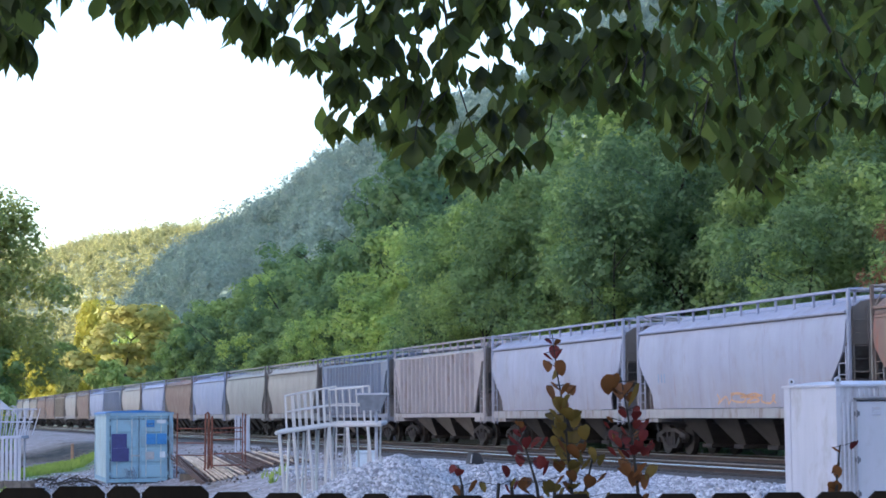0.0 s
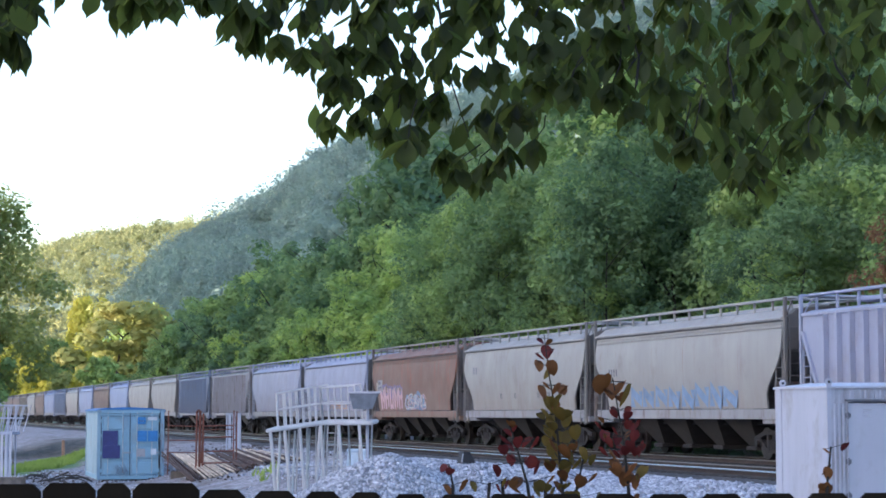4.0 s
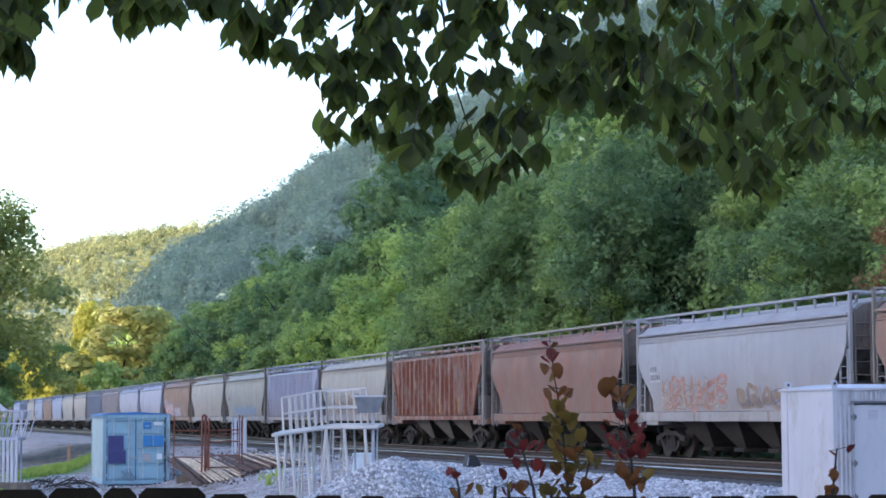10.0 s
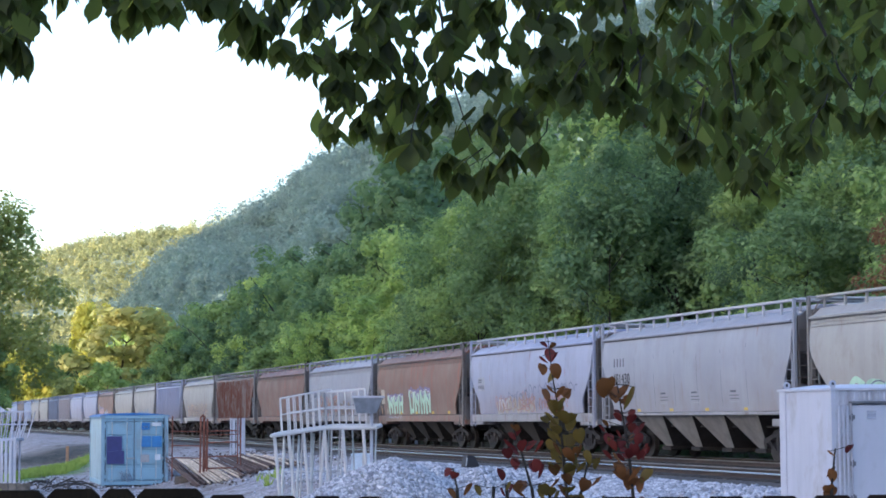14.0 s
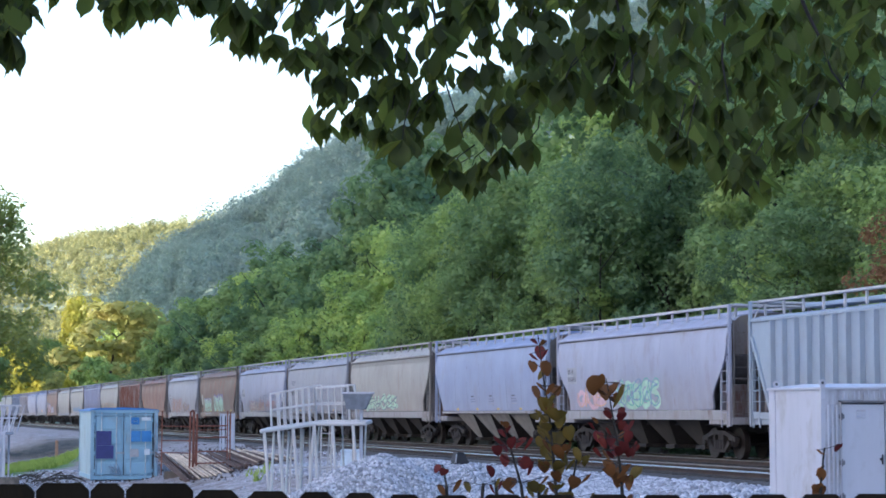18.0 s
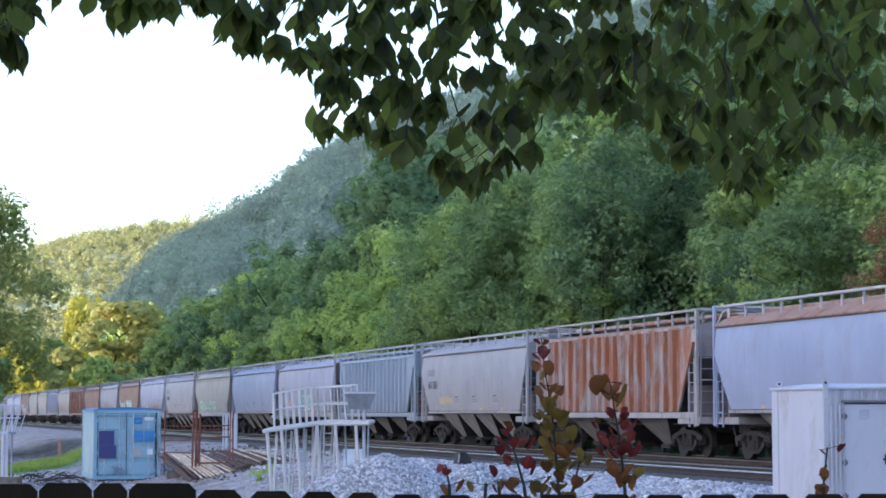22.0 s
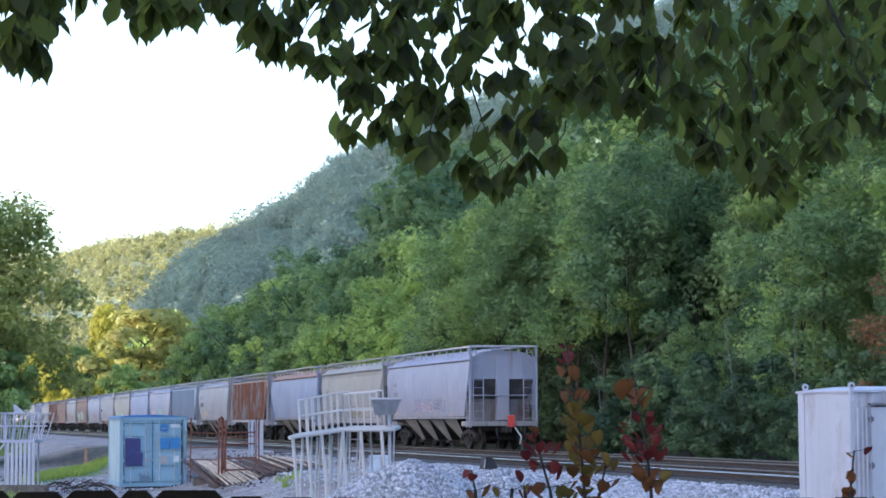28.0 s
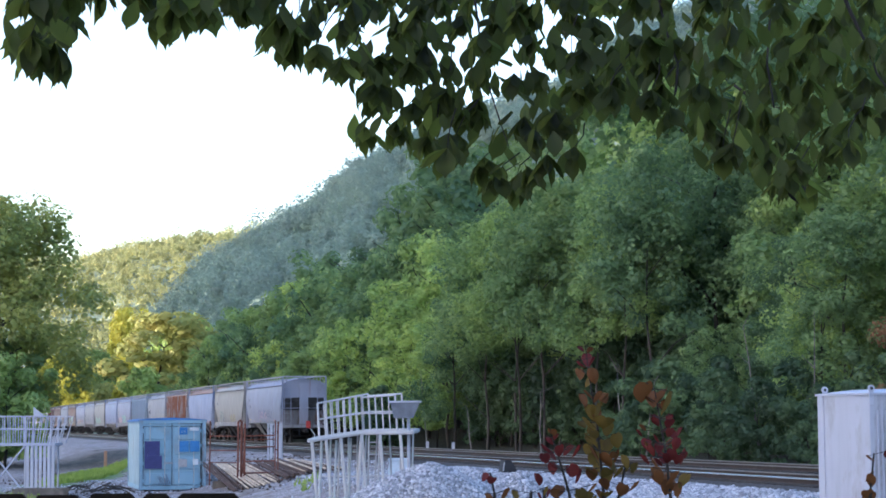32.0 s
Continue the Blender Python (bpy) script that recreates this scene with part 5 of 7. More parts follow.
    for i in (7, 11, 13, 20):
        c, k = car(i)
        side_decal("placard", [[(5.85, 2.42), (5.85, 3.02)]], k, TAGS["pale"], c, 0.95, "pale lettering panel")
        for row, n in ((2.78, 4), (2.50, 6)):
            for j in range(n):
                x = 6.2 - j * 0.14
                side_decal("lettering", [[(x, row), (x, row + 0.17)]], k, FADED, c, 0.07, "", 0.003)
    bars(*car(21), 5.6, 2.3, 3, 0.2, 0.3, TAGS["blue"])
    scrawl(*car(21), 18, 1.0, -3.0, 1.55, 1.9, ("orange",), 4, 0.08)
    # streak of rust on the white ribbed car
    c, k = car(17)
    side_decal("rust_streak", [[(-3.05, 1.5), (-3.0, 4.0)]], k, TAGS["rust"], c, 0.22, "red rust streak")
    c, k = car(15)
    for x in (-0.8, -3.8, 4.6):
        side_decal("reflector", [[(x, 1.5), (x, 2.2)]], k, TAGS["yellow"], c, 0.1, "yellow reflective strip")
    # lamp and flag at the end of the train
    c, k = car(1)
    part("tail_marker", Shape().box(-8.16, -7.96, -0.30, -0.02, 0.95, 1.45, c=0.03), TAIL_RED, c, "red end-of-train marker box")
    part("tail_hose", Shape().path([(-8.1, -0.3, 0.95), (-8.2, -0.55, 0.55), (-8.15, -0.5, 0.25)], 0.035, 7), TAGS["white"], c)


TAIL_RED = plain("red_marker_paint", (0.55, 0.06, 0.05), 0.5)
mark_cars()

# ---- yard ----
BOX_BLUE = coach_paint("light_blue_container_paint", (0.25, 0.41, 0.53), 0.08, 0.5)
BOX_WORN = coach_paint("rust_edged_container_paint", (0.24, 0.37, 0.47), 0.36, 0.7, (0.09, 0.06, 0.05))
# side walls take a paler blue than the doors
BOX_PALE = coach_paint("paler_blue_container_paint", (0.36, 0.48, 0.53), 0.10, 0.5)
GALV = plain("galvanised_rod", (0.48, 0.52, 0.54), 0.5, 0.3, 0.3)
NAVY = plain("navy_patch_paint", (0.035, 0.04, 0.16), 0.6)
PALE_SQUARE = plain("pale_grey_patch_paint", (0.36, 0.36, 0.38), 0.6)
SIGN_BLUE = plain("mid_blue_patch_paint", (0.05, 0.20, 0.48), 0.6)
TARP = plain("blue_tarpaulin", (0.05, 0.19, 0.50), 0.5, 0.0, 0.3, 3.0, 0.4)
WHITE_STEEL = coach_paint("chalky_white_steel_paint", (0.445, 0.46, 0.53), 0.04, 0.45)
ALU = coach_paint("dull_white_tube", (0.50, 0.49, 0.49), 0.03, 0.4)
RUSTY = plain("rusty_steel_tube", (0.20, 0.075, 0.05), 0.85, 0.1, 0.5, 5.0, 0.3)
ROD = plain("weathered_rod", (0.58, 0.48, 0.36), 0.7, 0.1, 0.6, 2.0, 0.3)
ROD_DARK = plain("dark_weathered_rod", (0.10, 0.062, 0.048), 0.8, 0.1, 0.5, 2.0, 0.3)
TIMBER = plain("grey_weathered_timber", (0.16, 0.14, 0.12), 0.9, 0.0, 0.5, 4.0, 0.4)
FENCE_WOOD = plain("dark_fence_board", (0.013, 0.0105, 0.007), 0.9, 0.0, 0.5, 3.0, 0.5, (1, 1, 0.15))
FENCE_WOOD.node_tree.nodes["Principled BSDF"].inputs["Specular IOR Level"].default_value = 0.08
LABEL = plain("pale_label", (0.62, 0.66, 0.70), 0.6)
STONE = gravel_mat("crushed_limestone", (0.27, 0.28, 0.31), (0.52, 0.53, 0.57), 14.0, dirty=0.15)


def stone_mat():
    n = Nodes("limestone_pieces")
    g = n.t.nodes.new("ShaderNodeNewGeometry")
    c = n.ramp(g.outputs["Random Per Island"], [(0.0, (0.20, 0.205, 0.23)), (0.5, (0.38, 0.39, 0.43)), (1.0, (0.60, 0.61, 0.66))])
    n.bump(n.noise(n.coords(), 40, 3), 0.3, 0.01)
    return n.done(c, 0.9)


STONES = stone_mat()


def build_container():
    c = thing("shipping_container", pose(-12.74, 77.5, ground_at(-12, 80) + 0.02, 0, 0, 13.6), "light blue steel shipping container with double doors, on gravel", "container")
    W, H, L = 2.48, 2.60, 6.06
    for x in (0.0, W - 0.14):
        for y in (0.0, L - 0.14):
            part("corner_post", Shape().box(x, x + 0.14, y, y + 0.14, 0.0, H, c=0.012), BOX_WORN, c)
            part("corner_casting", Shape().box(x - 0.012, x + 0.152, y - 0.012, y + 0.152, H - 0.12, H + 0.01, c=0.012), BOX_WORN, c)
    for y in (0.01, L - 0.13):
        part("top_rail", Shape().box(0.14, W - 0.14, y, y + 0.12, H - 0.13, H, c=0.01), BOX_BLUE, c)
        part("bottom_rail", Shape().box(0.14, W - 0.14, y, y + 0.12, 0.02, 0.17, c=0.01), BOX_BLUE, c)
    for x in (0.01, W - 0.11):
        part("side_rail", Shape().box(x, x + 0.1, 0.14, L - 0.14, H - 0.12, H), BOX_BLUE, c)
        part("side_rail", Shape().box(x, x + 0.1, 0.14, L - 0.14, 0.02, 0.18), BOX_BLUE, c)
    for x, s in ((0.03, 1), (W - 0.03, -1)):
        o = []
        n = 20
        for i in range(n):
            y0 = 0.14 + (L - 0.28) * i / n
            w = (L - 0.28) / n
            o += [(x, y0), (x, y0 + w * 0.3), (x + s * 0.045, y0 + w * 0.45), (x + s * 0.045, y0 + w * 0.85)]
        o.append((x, L - 0.14))
        v = [(a, b, z) for z in (0.18, H - 0.12) for a, b in o]
        m = len(o)
        part("corrugated_wall", Shape().add(v, [(i, i + 1, m + i + 1, m + i) for i in range(m - 1)]), BOX_PALE, c)
    part("back_wall", Shape().box(0.14, W - 0.14, L - 0.08, L - 0.04, 0.17, H - 0.13), BOX_BLUE, c)
    part("roof", Shape().box(0.1, W - 0.1, 0.12, L - 0.12, H - 0.05, H - 0.01), BOX_BLUE, c)
    part("floor", Shape().box(0.1, W - 0.1, 0.12, L - 0.12, 0.08, 0.16), TIMBER, c)
    for i in range(2):
        x0 = 0.15 + i * 1.075
        d = part("door", Shape().box(x0, x0 + 1.06, 0.05, 0.09, 0.18, H - 0.14, c=0.006), BOX_BLUE, c)
        for k in range(4):
            z = 0.22 + k * 0.555
            part("door_panel", Shape().box(x0 + 0.08, x0 + 0.98, 0.012, 0.05, z, z + 0.42, c=0.010), BOX_BLUE, d)
        for dx in (0.25, 0.80):
            part("lock_rod", Shape().tube((x0 + dx, 0.0, 0.14), (x0 + dx, 0.0, H - 0.1), 0.019, 7), GALV, d)
            part("rod_handle", Shape().box(x0 + dx - 0.03, x0 + dx + 0.3, -0.035, -0.015, 0.98, 1.03), GREY_STEEL, d)
            for z in (0.22, H - 0.2):
                part("rod_bracket", Shape().box(x0 + dx - 0.05, x0 + dx + 0.05, -0.025, 0.04, z - 0.04, z + 0.04), BOX_BLUE, d)
        for z in (0.35, 1.0, 1.65, 2.2):
            hx = x0 + (-0.005 if i == 0 else 1.045)
            part("hinge", Shape().box(hx - 0.03, hx + 0.05, 0.0, 0.05, z - 0.06, z + 0.06), BOX_BLUE, d)
    for x0, x1, z0, z1 in ((0.14, 0.166, 0.17, 2.37), (2.272, 2.30, 0.17, 2.37), (0.14, 2.30, 2.355, 2.372), (0.14, 2.30, 0.165, 0.182)):
        part("door_gap", Shape().box(x0, x1, 0.03, 0.06, z0, z1), BLACK, c)
    part("gasket", Shape().box(1.205, 1.228, 0.03, 0.06, 0.18, H - 0.14), BLACK, c, "black rubber door gasket")
    part("painted_patch", Shape().box(0.20, 0.84, -0.048, -0.036, 0.80, 1.28).box(0.20, 0.76, -0.048, -0.036, 1.282, 1.82), NAVY, c, "navy painted-over patch")
    for x, z, w, h, m in ((1.48, 1.42, 0.35, 0.40, SIGN_BLUE), (1.87, 1.42, 0.36, 0.40, SIGN_BLUE), (1.48, 2.06, 0.30, 0.26, SIGN_BLUE), (1.87, 2.20, 0.34, 0.12, LABEL),
                       (1.55, 2.14, 0.16, 0.06, LABEL), (1.98, 0.93, 0.2, 0.22, LABEL), (1.45, 0.86, 0.32, 0.28, PALE_SQUARE)):
        part("sticker", Shape().box(x, x + w, -0.046, -0.034, z, z + h), m, c)
    rng = random.Random(77)
    for k in range(7):
        x, z = 0.72 + 0.06 * k, 0.12 + rng.uniform(0, 0.1)
        part("scribble", Shape().path([(x, -0.03, z), (x + 0.05, -0.03, z + rng.uniform(0.1, 0.3)), (x - 0.04, -0.03, z + rng.uniform(0.3, 0.42))], 0.012, 4), TAGS["ink"], c)
    part("tarpaulin", Shape().prism([(-0.03, H + 0.005), (0.3, H + 0.06), (1.2, H + 0.09), (2.0, H + 0.05), (W + 0.03, H + 0.005), (W + 0.04, H - 0.07), (W + 0.02, H - 0.07), (W + 0.01, H), (0, H), (-0.02, H - 0.05), (-0.04, H - 0.05)], "y", -0.02, L), TARP, c, "blue tarpaulin over the roof")


build_container()


def tube_part(name, a, b, r, mat, parent, n=8):
    return part(name, Shape().tube(a, b, r, n), mat, parent)


TRAY = plain("dull_slate_steel", (0.20, 0.22, 0.26), 0.6, 0.1, 0.35, 5.0)


def build_stand():
    """A white tube work platform: splayed legs, stout deck tubes and ladder-like guard rails."""
    g = ground_at(-3, 52)
    t = thing("work_platform", pose(-4.28, 51.6, g), "white tubular steel work platform with guard rails, on gravel", "platform")
    zl, zr = 2.05 - g, 2.23 - g
    A, B, C = Vector((0, 0, zl)), Vector((1.31, 0.55, zr)), Vector((2.53, 0.35, zr))
    back = Vector((0.12, 1.1, 0.05))
    for a, b in ((A, B), (B, C), (A + back, B + back), (B + back, C + back), (A, A + back), (C, C + back)):
        tube_part("deck_tube", a, b, 0.051, ALU, t, 10)
    deck = Shape().add([A, B, C, C + back, B + back, A + back] + [p - Vector((0, 0, 0.03)) for p in (A, B, C, C + back, B + back, A + back)],
                       [(0, 1, 4, 5), (1, 2, 3, 4), (11, 10, 7, 6), (10, 9, 8, 7)])
    part("deck", deck, GREY_STEEL, t, "grey steel deck")
    up = Vector((-0.05, 0.05, 0.88))
    for o in (Vector((0, 0, 0)), back):
        for a, b, n in ((A.lerp(B, 0.19), B, 7), (B, B.lerp(C, 0.70), 5)):
            a2, b2 = a + o, b + o
            tube_part("guard_rail", a2 + up, b2 + up * 1.06, 0.023, ALU, t)
            tube_part("guard_rail", a2 + up * 0.55, b2 + up * 0.55, 0.020, ALU, t)
            for i in range(n + 1):
                p = a2.lerp(b2, i / n)
                tube_part("upright", p, p + up * (1.0 + 0.06 * i / n), 0.027 if i % n == 0 else 0.017, ALU, t)
    tube_part("guard_rail", A.lerp(B, 0.19) + up, A.lerp(B, 0.19) + back + up, 0.023, ALU, t)
    rng = random.Random(3)

    def leg(p, dx, dy, r, mat):
        foot = Vector((p.x + dx, p.y + dy, 0))
        ob = tube_part("leg", p, foot, r, mat, t)
        part("foot_plate", Shape().box(foot.x - 0.07, foot.x + 0.07, foot.y - 0.07, foot.y + 0.07, -0.03, 0.02), GREY_STEEL, ob)

    # stout white legs in front, a splayed pair at the corner, thin grey ones behind
    for f in (0.05, 0.31, 0.58):
        leg(A.lerp(B, f), 0.17, -0.05, 0.042, ALU)
    for dx in (-0.13, 0.14):
        leg(B.lerp(A, 0.03), dx, -0.05, 0.042, ALU)
    for f in (0.34, 0.76):
        leg(B.lerp(C, f), 0.15, 0.0, 0.040, ALU)
    for k in range(6):
        leg(A.lerp(B, 0.08 + 0.17 * k) + back, rng.uniform(-0.14, 0.05), 0.05, 0.026, GALV if k % 2 else ALU)
    for k in range(4):
        leg(B.lerp(C, 0.15 + 0.25 * k) + back, rng.uniform(-0.12, 0.12), 0.05, 0.024, GALV if k % 2 else ALU)
    for k in range(3):
        a = A.lerp(B, 0.16 + 0.27 * k) + back * 0.5
        tube_part("brace", a - Vector((0, 0, 0.1)), Vector((a.x - 0.07, a.y, 0.02)), 0.030, GALV, t)
    tube_part("brace", (0.2, 1.1, 0.9), (2.4, 1.3, 0.9), 0.018, ALU, t)
    # a side ladder
    for x in (1.40, 1.66):
        tube_part("ladder_rail", (x, 0.75, 0.0), (x + 0.05, 0.6, zr), 0.022, ALU, t)
    for i in range(6):
        tube_part("rung", (1.40 + 0.007 * i, 0.75 - 0.02 * i, 0.25 + i * 0.30), (1.66 + 0.007 * i, 0.75 - 0.02 * i, 0.25 + i * 0.30), 0.015, ALU, t)
    # post with a tapered tray
    s = thing("tray_post", pose(-1.84, 52.2, g), "white post carrying a tapered grey metal tray", "post")
    tube_part("post", (0, 0, 0), (0, 0, 2.96 - g), 0.042, WHITE_STEEL, s, 10)
    z1 = 2.97 - g
    part("tray", Shape().add([(x * 0.36 - 0.08, y * 0.3, z1) for x, y in ((-1, -1), (1, -1), (1, 1), (-1, 1))] + [(x * 0.24 - 0.12, y * 0.2, z1 - 0.38) for x, y in ((-1, -1), (1, -1), (1, 1), (-1, 1))],
                             [(0, 1, 2, 3), (7, 6, 5, 4), (0, 4, 5, 1), (1, 5, 6, 2), (2, 6, 7, 3), (3, 7, 4, 0)]), TRAY, s, "grey tapered tray")
    part("tray_rim", Shape().box(-0.48, 0.32, -0.33, 0.33, z1, z1 + 0.05, c=0.01), WHITE_STEEL, s)
    part("base_plate", Shape().box(-0.12, 0.12, -0.12, 0.12, -0.03, 0.02), GREY_STEEL, s)


build_stand()


def build_left_stand():
    g = ground_at(-16, 74)
    t = thing("stair_platform", pose(-17.12, 73.5, g), "white painted steel stair platform with slatted sides", "platform")
    z = 1.84 - g
    part("deck", Shape().box(-0.4, 2.05, 0, 1.4, z - 0.1, z, c=0.01), WHITE_STEEL, t)
    for x in (-0.35, 1.0, 1.9):
        for y in (0.05, 1.35):
            tube_part("post", (x, y, 0), (x, y, z + 0.95), 0.035, WHITE_STEEL, t)
    for y in (0.03, 1.37):
        for h in (0.5, 0.95):
            tube_part("guard_rail", (-0.4, y, z + h), (2.05 + 0.30 * h, y, z + h - 0.02), 0.026, WHITE_STEEL, t)
        for i in range(14):
            x = -0.3 + i * 0.19
            tube_part("upright", (x, y, z), (x + 0.035 * max(0, i - 5), y, z + 0.95), 0.020, WHITE_STEEL, t)
    slat = Shape().box(-0.05, 0.05, -0.015, 0.015, 0.05, z - 0.1, c=0.005).mesh("slat")
    for i in range(7):
        o = part("slat", slat, WHITE_STEEL, t)
        o.location = (1.10 + i * 0.15, 0.0, 0)
    tube_part("brace", (-0.35, 0, z - 0.1), (1.0, 0, 0.1), 0.035, WHITE_STEEL, t)
    tube_part("brace", (1.0, 0, z - 0.1), (-0.35, 0, 0.1), 0.035, WHITE_STEEL, t)
    part("gusset", Shape().prism([(1.15, z + 0.95), (1.55, z + 0.95), (1.15, z + 1.28)], "y", 0.66, 0.70), WHITE_STEEL, t)
    c = thing("timber_crate", pose(-15.9, 70.5, ground_at(-15, 70)), "low grey weathered timber crate on the ground", "crate")
    for i in range(6):
        part("board", Shape().box(i * 0.3, i * 0.3 + 0.26, 0, 0.04, 0.0, 0.34, c=0.008), TIMBER, c)
        part("board", Shape().box(i * 0.3, i * 0.3 + 0.26, 0.8, 0.84, 0.0, 0.34, c=0.008), TIMBER, c)
    part("rail", Shape().box(0, 1.8, 0.04, 0.1, 0.22, 0.32), TIMBER, c)
    part("rail", Shape().box(0, 1.8, 0.74, 0.8, 0.22, 0.32), TIMBER, c)


build_left_stand()


def build_frames():
    """Rusty tube frames with rods stacked under them, and a white gate panel."""
    g = ground_at(-8, 72)
    t = thing("pipe_rack", pose(-9.4, 72.0, g), "rusty red-brown steel pipe rack", "rack")
    top = 2.58 - g
    for x, y, r, h in ((0.0, 0.0, 0.022, top), (0.97, 0.0, 0.034, top - 0.06), (1.08, 0.06, 0.045, top), (1.20, 0.0, 0.034, top - 0.1), (2.24, 0.1, 0.024, top), (2.31, 0.4, 0.024, top - 0.03)):
        tube_part("upright", (x, y, 0), (x + 0.02, y, h), r, RUSTY, t)
    for z in (2.06, 1.57, 1.15):
        tube_part("crossbar", (-0.02, 0.02, z - g), (0.98, 0.02, z - g - 0.02), 0.020, RUSTY, t)
    for z in (2.05, 1.92, 1.66, 1.18, 0.78):
        tube_part("crossbar", (1.2, 0.02, z - g), (2.26, 0.12, z - g + 0.02), 0.024 if z != 1.92 else 0.015, RUSTY, t)
    tube_part("spreader", (2.24, 0.1, 1.2), (2.31, 0.4, 1.2), 0.022, RUSTY, t)
    tube_part("hoop", (0.97, 0, top - 0.06), (1.08, 0.06, top + 0.03), 0.03, RUSTY, t)
    tube_part("brace", (1.2, 0.0, 2.0 - g), (1.08, 0.5, 0.1), 0.022, RUSTY, t)
    rng = random.Random(8)
    for i in range(56):
        left = i < 28
        k, lay = (i // 2, i % 2) if left else ((i - 28) // 2, i % 2)
        x = -10.0 + k * 0.115 if left else -8.2 + k * 0.15
        hi = (1.0 - 0.030 * k if left else 0.56 - 0.016 * k) - 0.10 * lay
        a = Vector((x, 75.2 + rng.uniform(-0.3, 0.3), ground_at(x, 75) + hi + rng.uniform(-0.02, 0.02)))
        b = Vector((x + (1.75 if left else 1.55) + rng.uniform(-0.06, 0.06), 70.0 + rng.uniform(-0.4, 0.4), ground_at(x + 1.0, 70) + 0.22 - 0.09 * lay + rng.uniform(0, 0.03)))
        # the lower layer is coloured dark to paint the shaded gaps between rods
        solid("steel_rod", Shape().tube(a, b, rng.uniform(0.030, 0.040), 7), (ROD if lay == 0 and rng.random() < (0.9 if left else 0.35) else ROD_DARK), "weathered tan-brown steel rod stacked beside the rack", "rod", group="stacked rods")
    for k in range(3):
        f = 0.1 + 0.38 * k
        p = Vector((-9.6 + 2.0 * f, 74.8 - 4.6 * f, 0))
        solid("bearer", Shape().box(-0.2, 3.6, -0.09, 0.09, -0.1, 0.28 if k < 1 else 0.12, c=0.02), TIMBER, "dark timber bearer under the rods", "timber", pose(p.x, p.y, ground_at(p.x, p.y), 0, 0, 4))
    w = thing("gate_panel", pose(-8.2, 80.0, ground_at(-8, 80)), "white slatted steel gate panel standing upright", "gate")
    h = 2.5 - ground_at(-8, 80)
    for x in (0.0, 0.52):
        tube_part("post", (x, 0, 0), (x, 0, h), 0.03, WHITE_STEEL, w)
    for i in range(3):
        part("slat", Shape().box(0.06 + i * 0.16, 0.17 + i * 0.16, -0.015, 0.015, h - 1.35, h - 0.02, c=0.004), WHITE_STEEL, w)
    tube_part("rail", (0, 0, h - 0.05), (0.52, 0, h - 0.05), 0.022, WHITE_STEEL, w)


build_frames()


WHITE_STREAKED = coach_paint("rain_streaked_white_steel_paint", (0.425, 0.44, 0.51), 0.13, 0.8, (0.28, 0.28, 0.31))
WHITE_STAINED = coach_paint("grey_stained_white_steel_paint", (0.40, 0.41, 0.47), 0.34, 1.0, (0.20, 0.19, 0.20))
HINGE_STEEL = plain("dull_hinge_steel", (0.16, 0.16, 0.18), 0.6, 0.3, 0.4, 8.0)


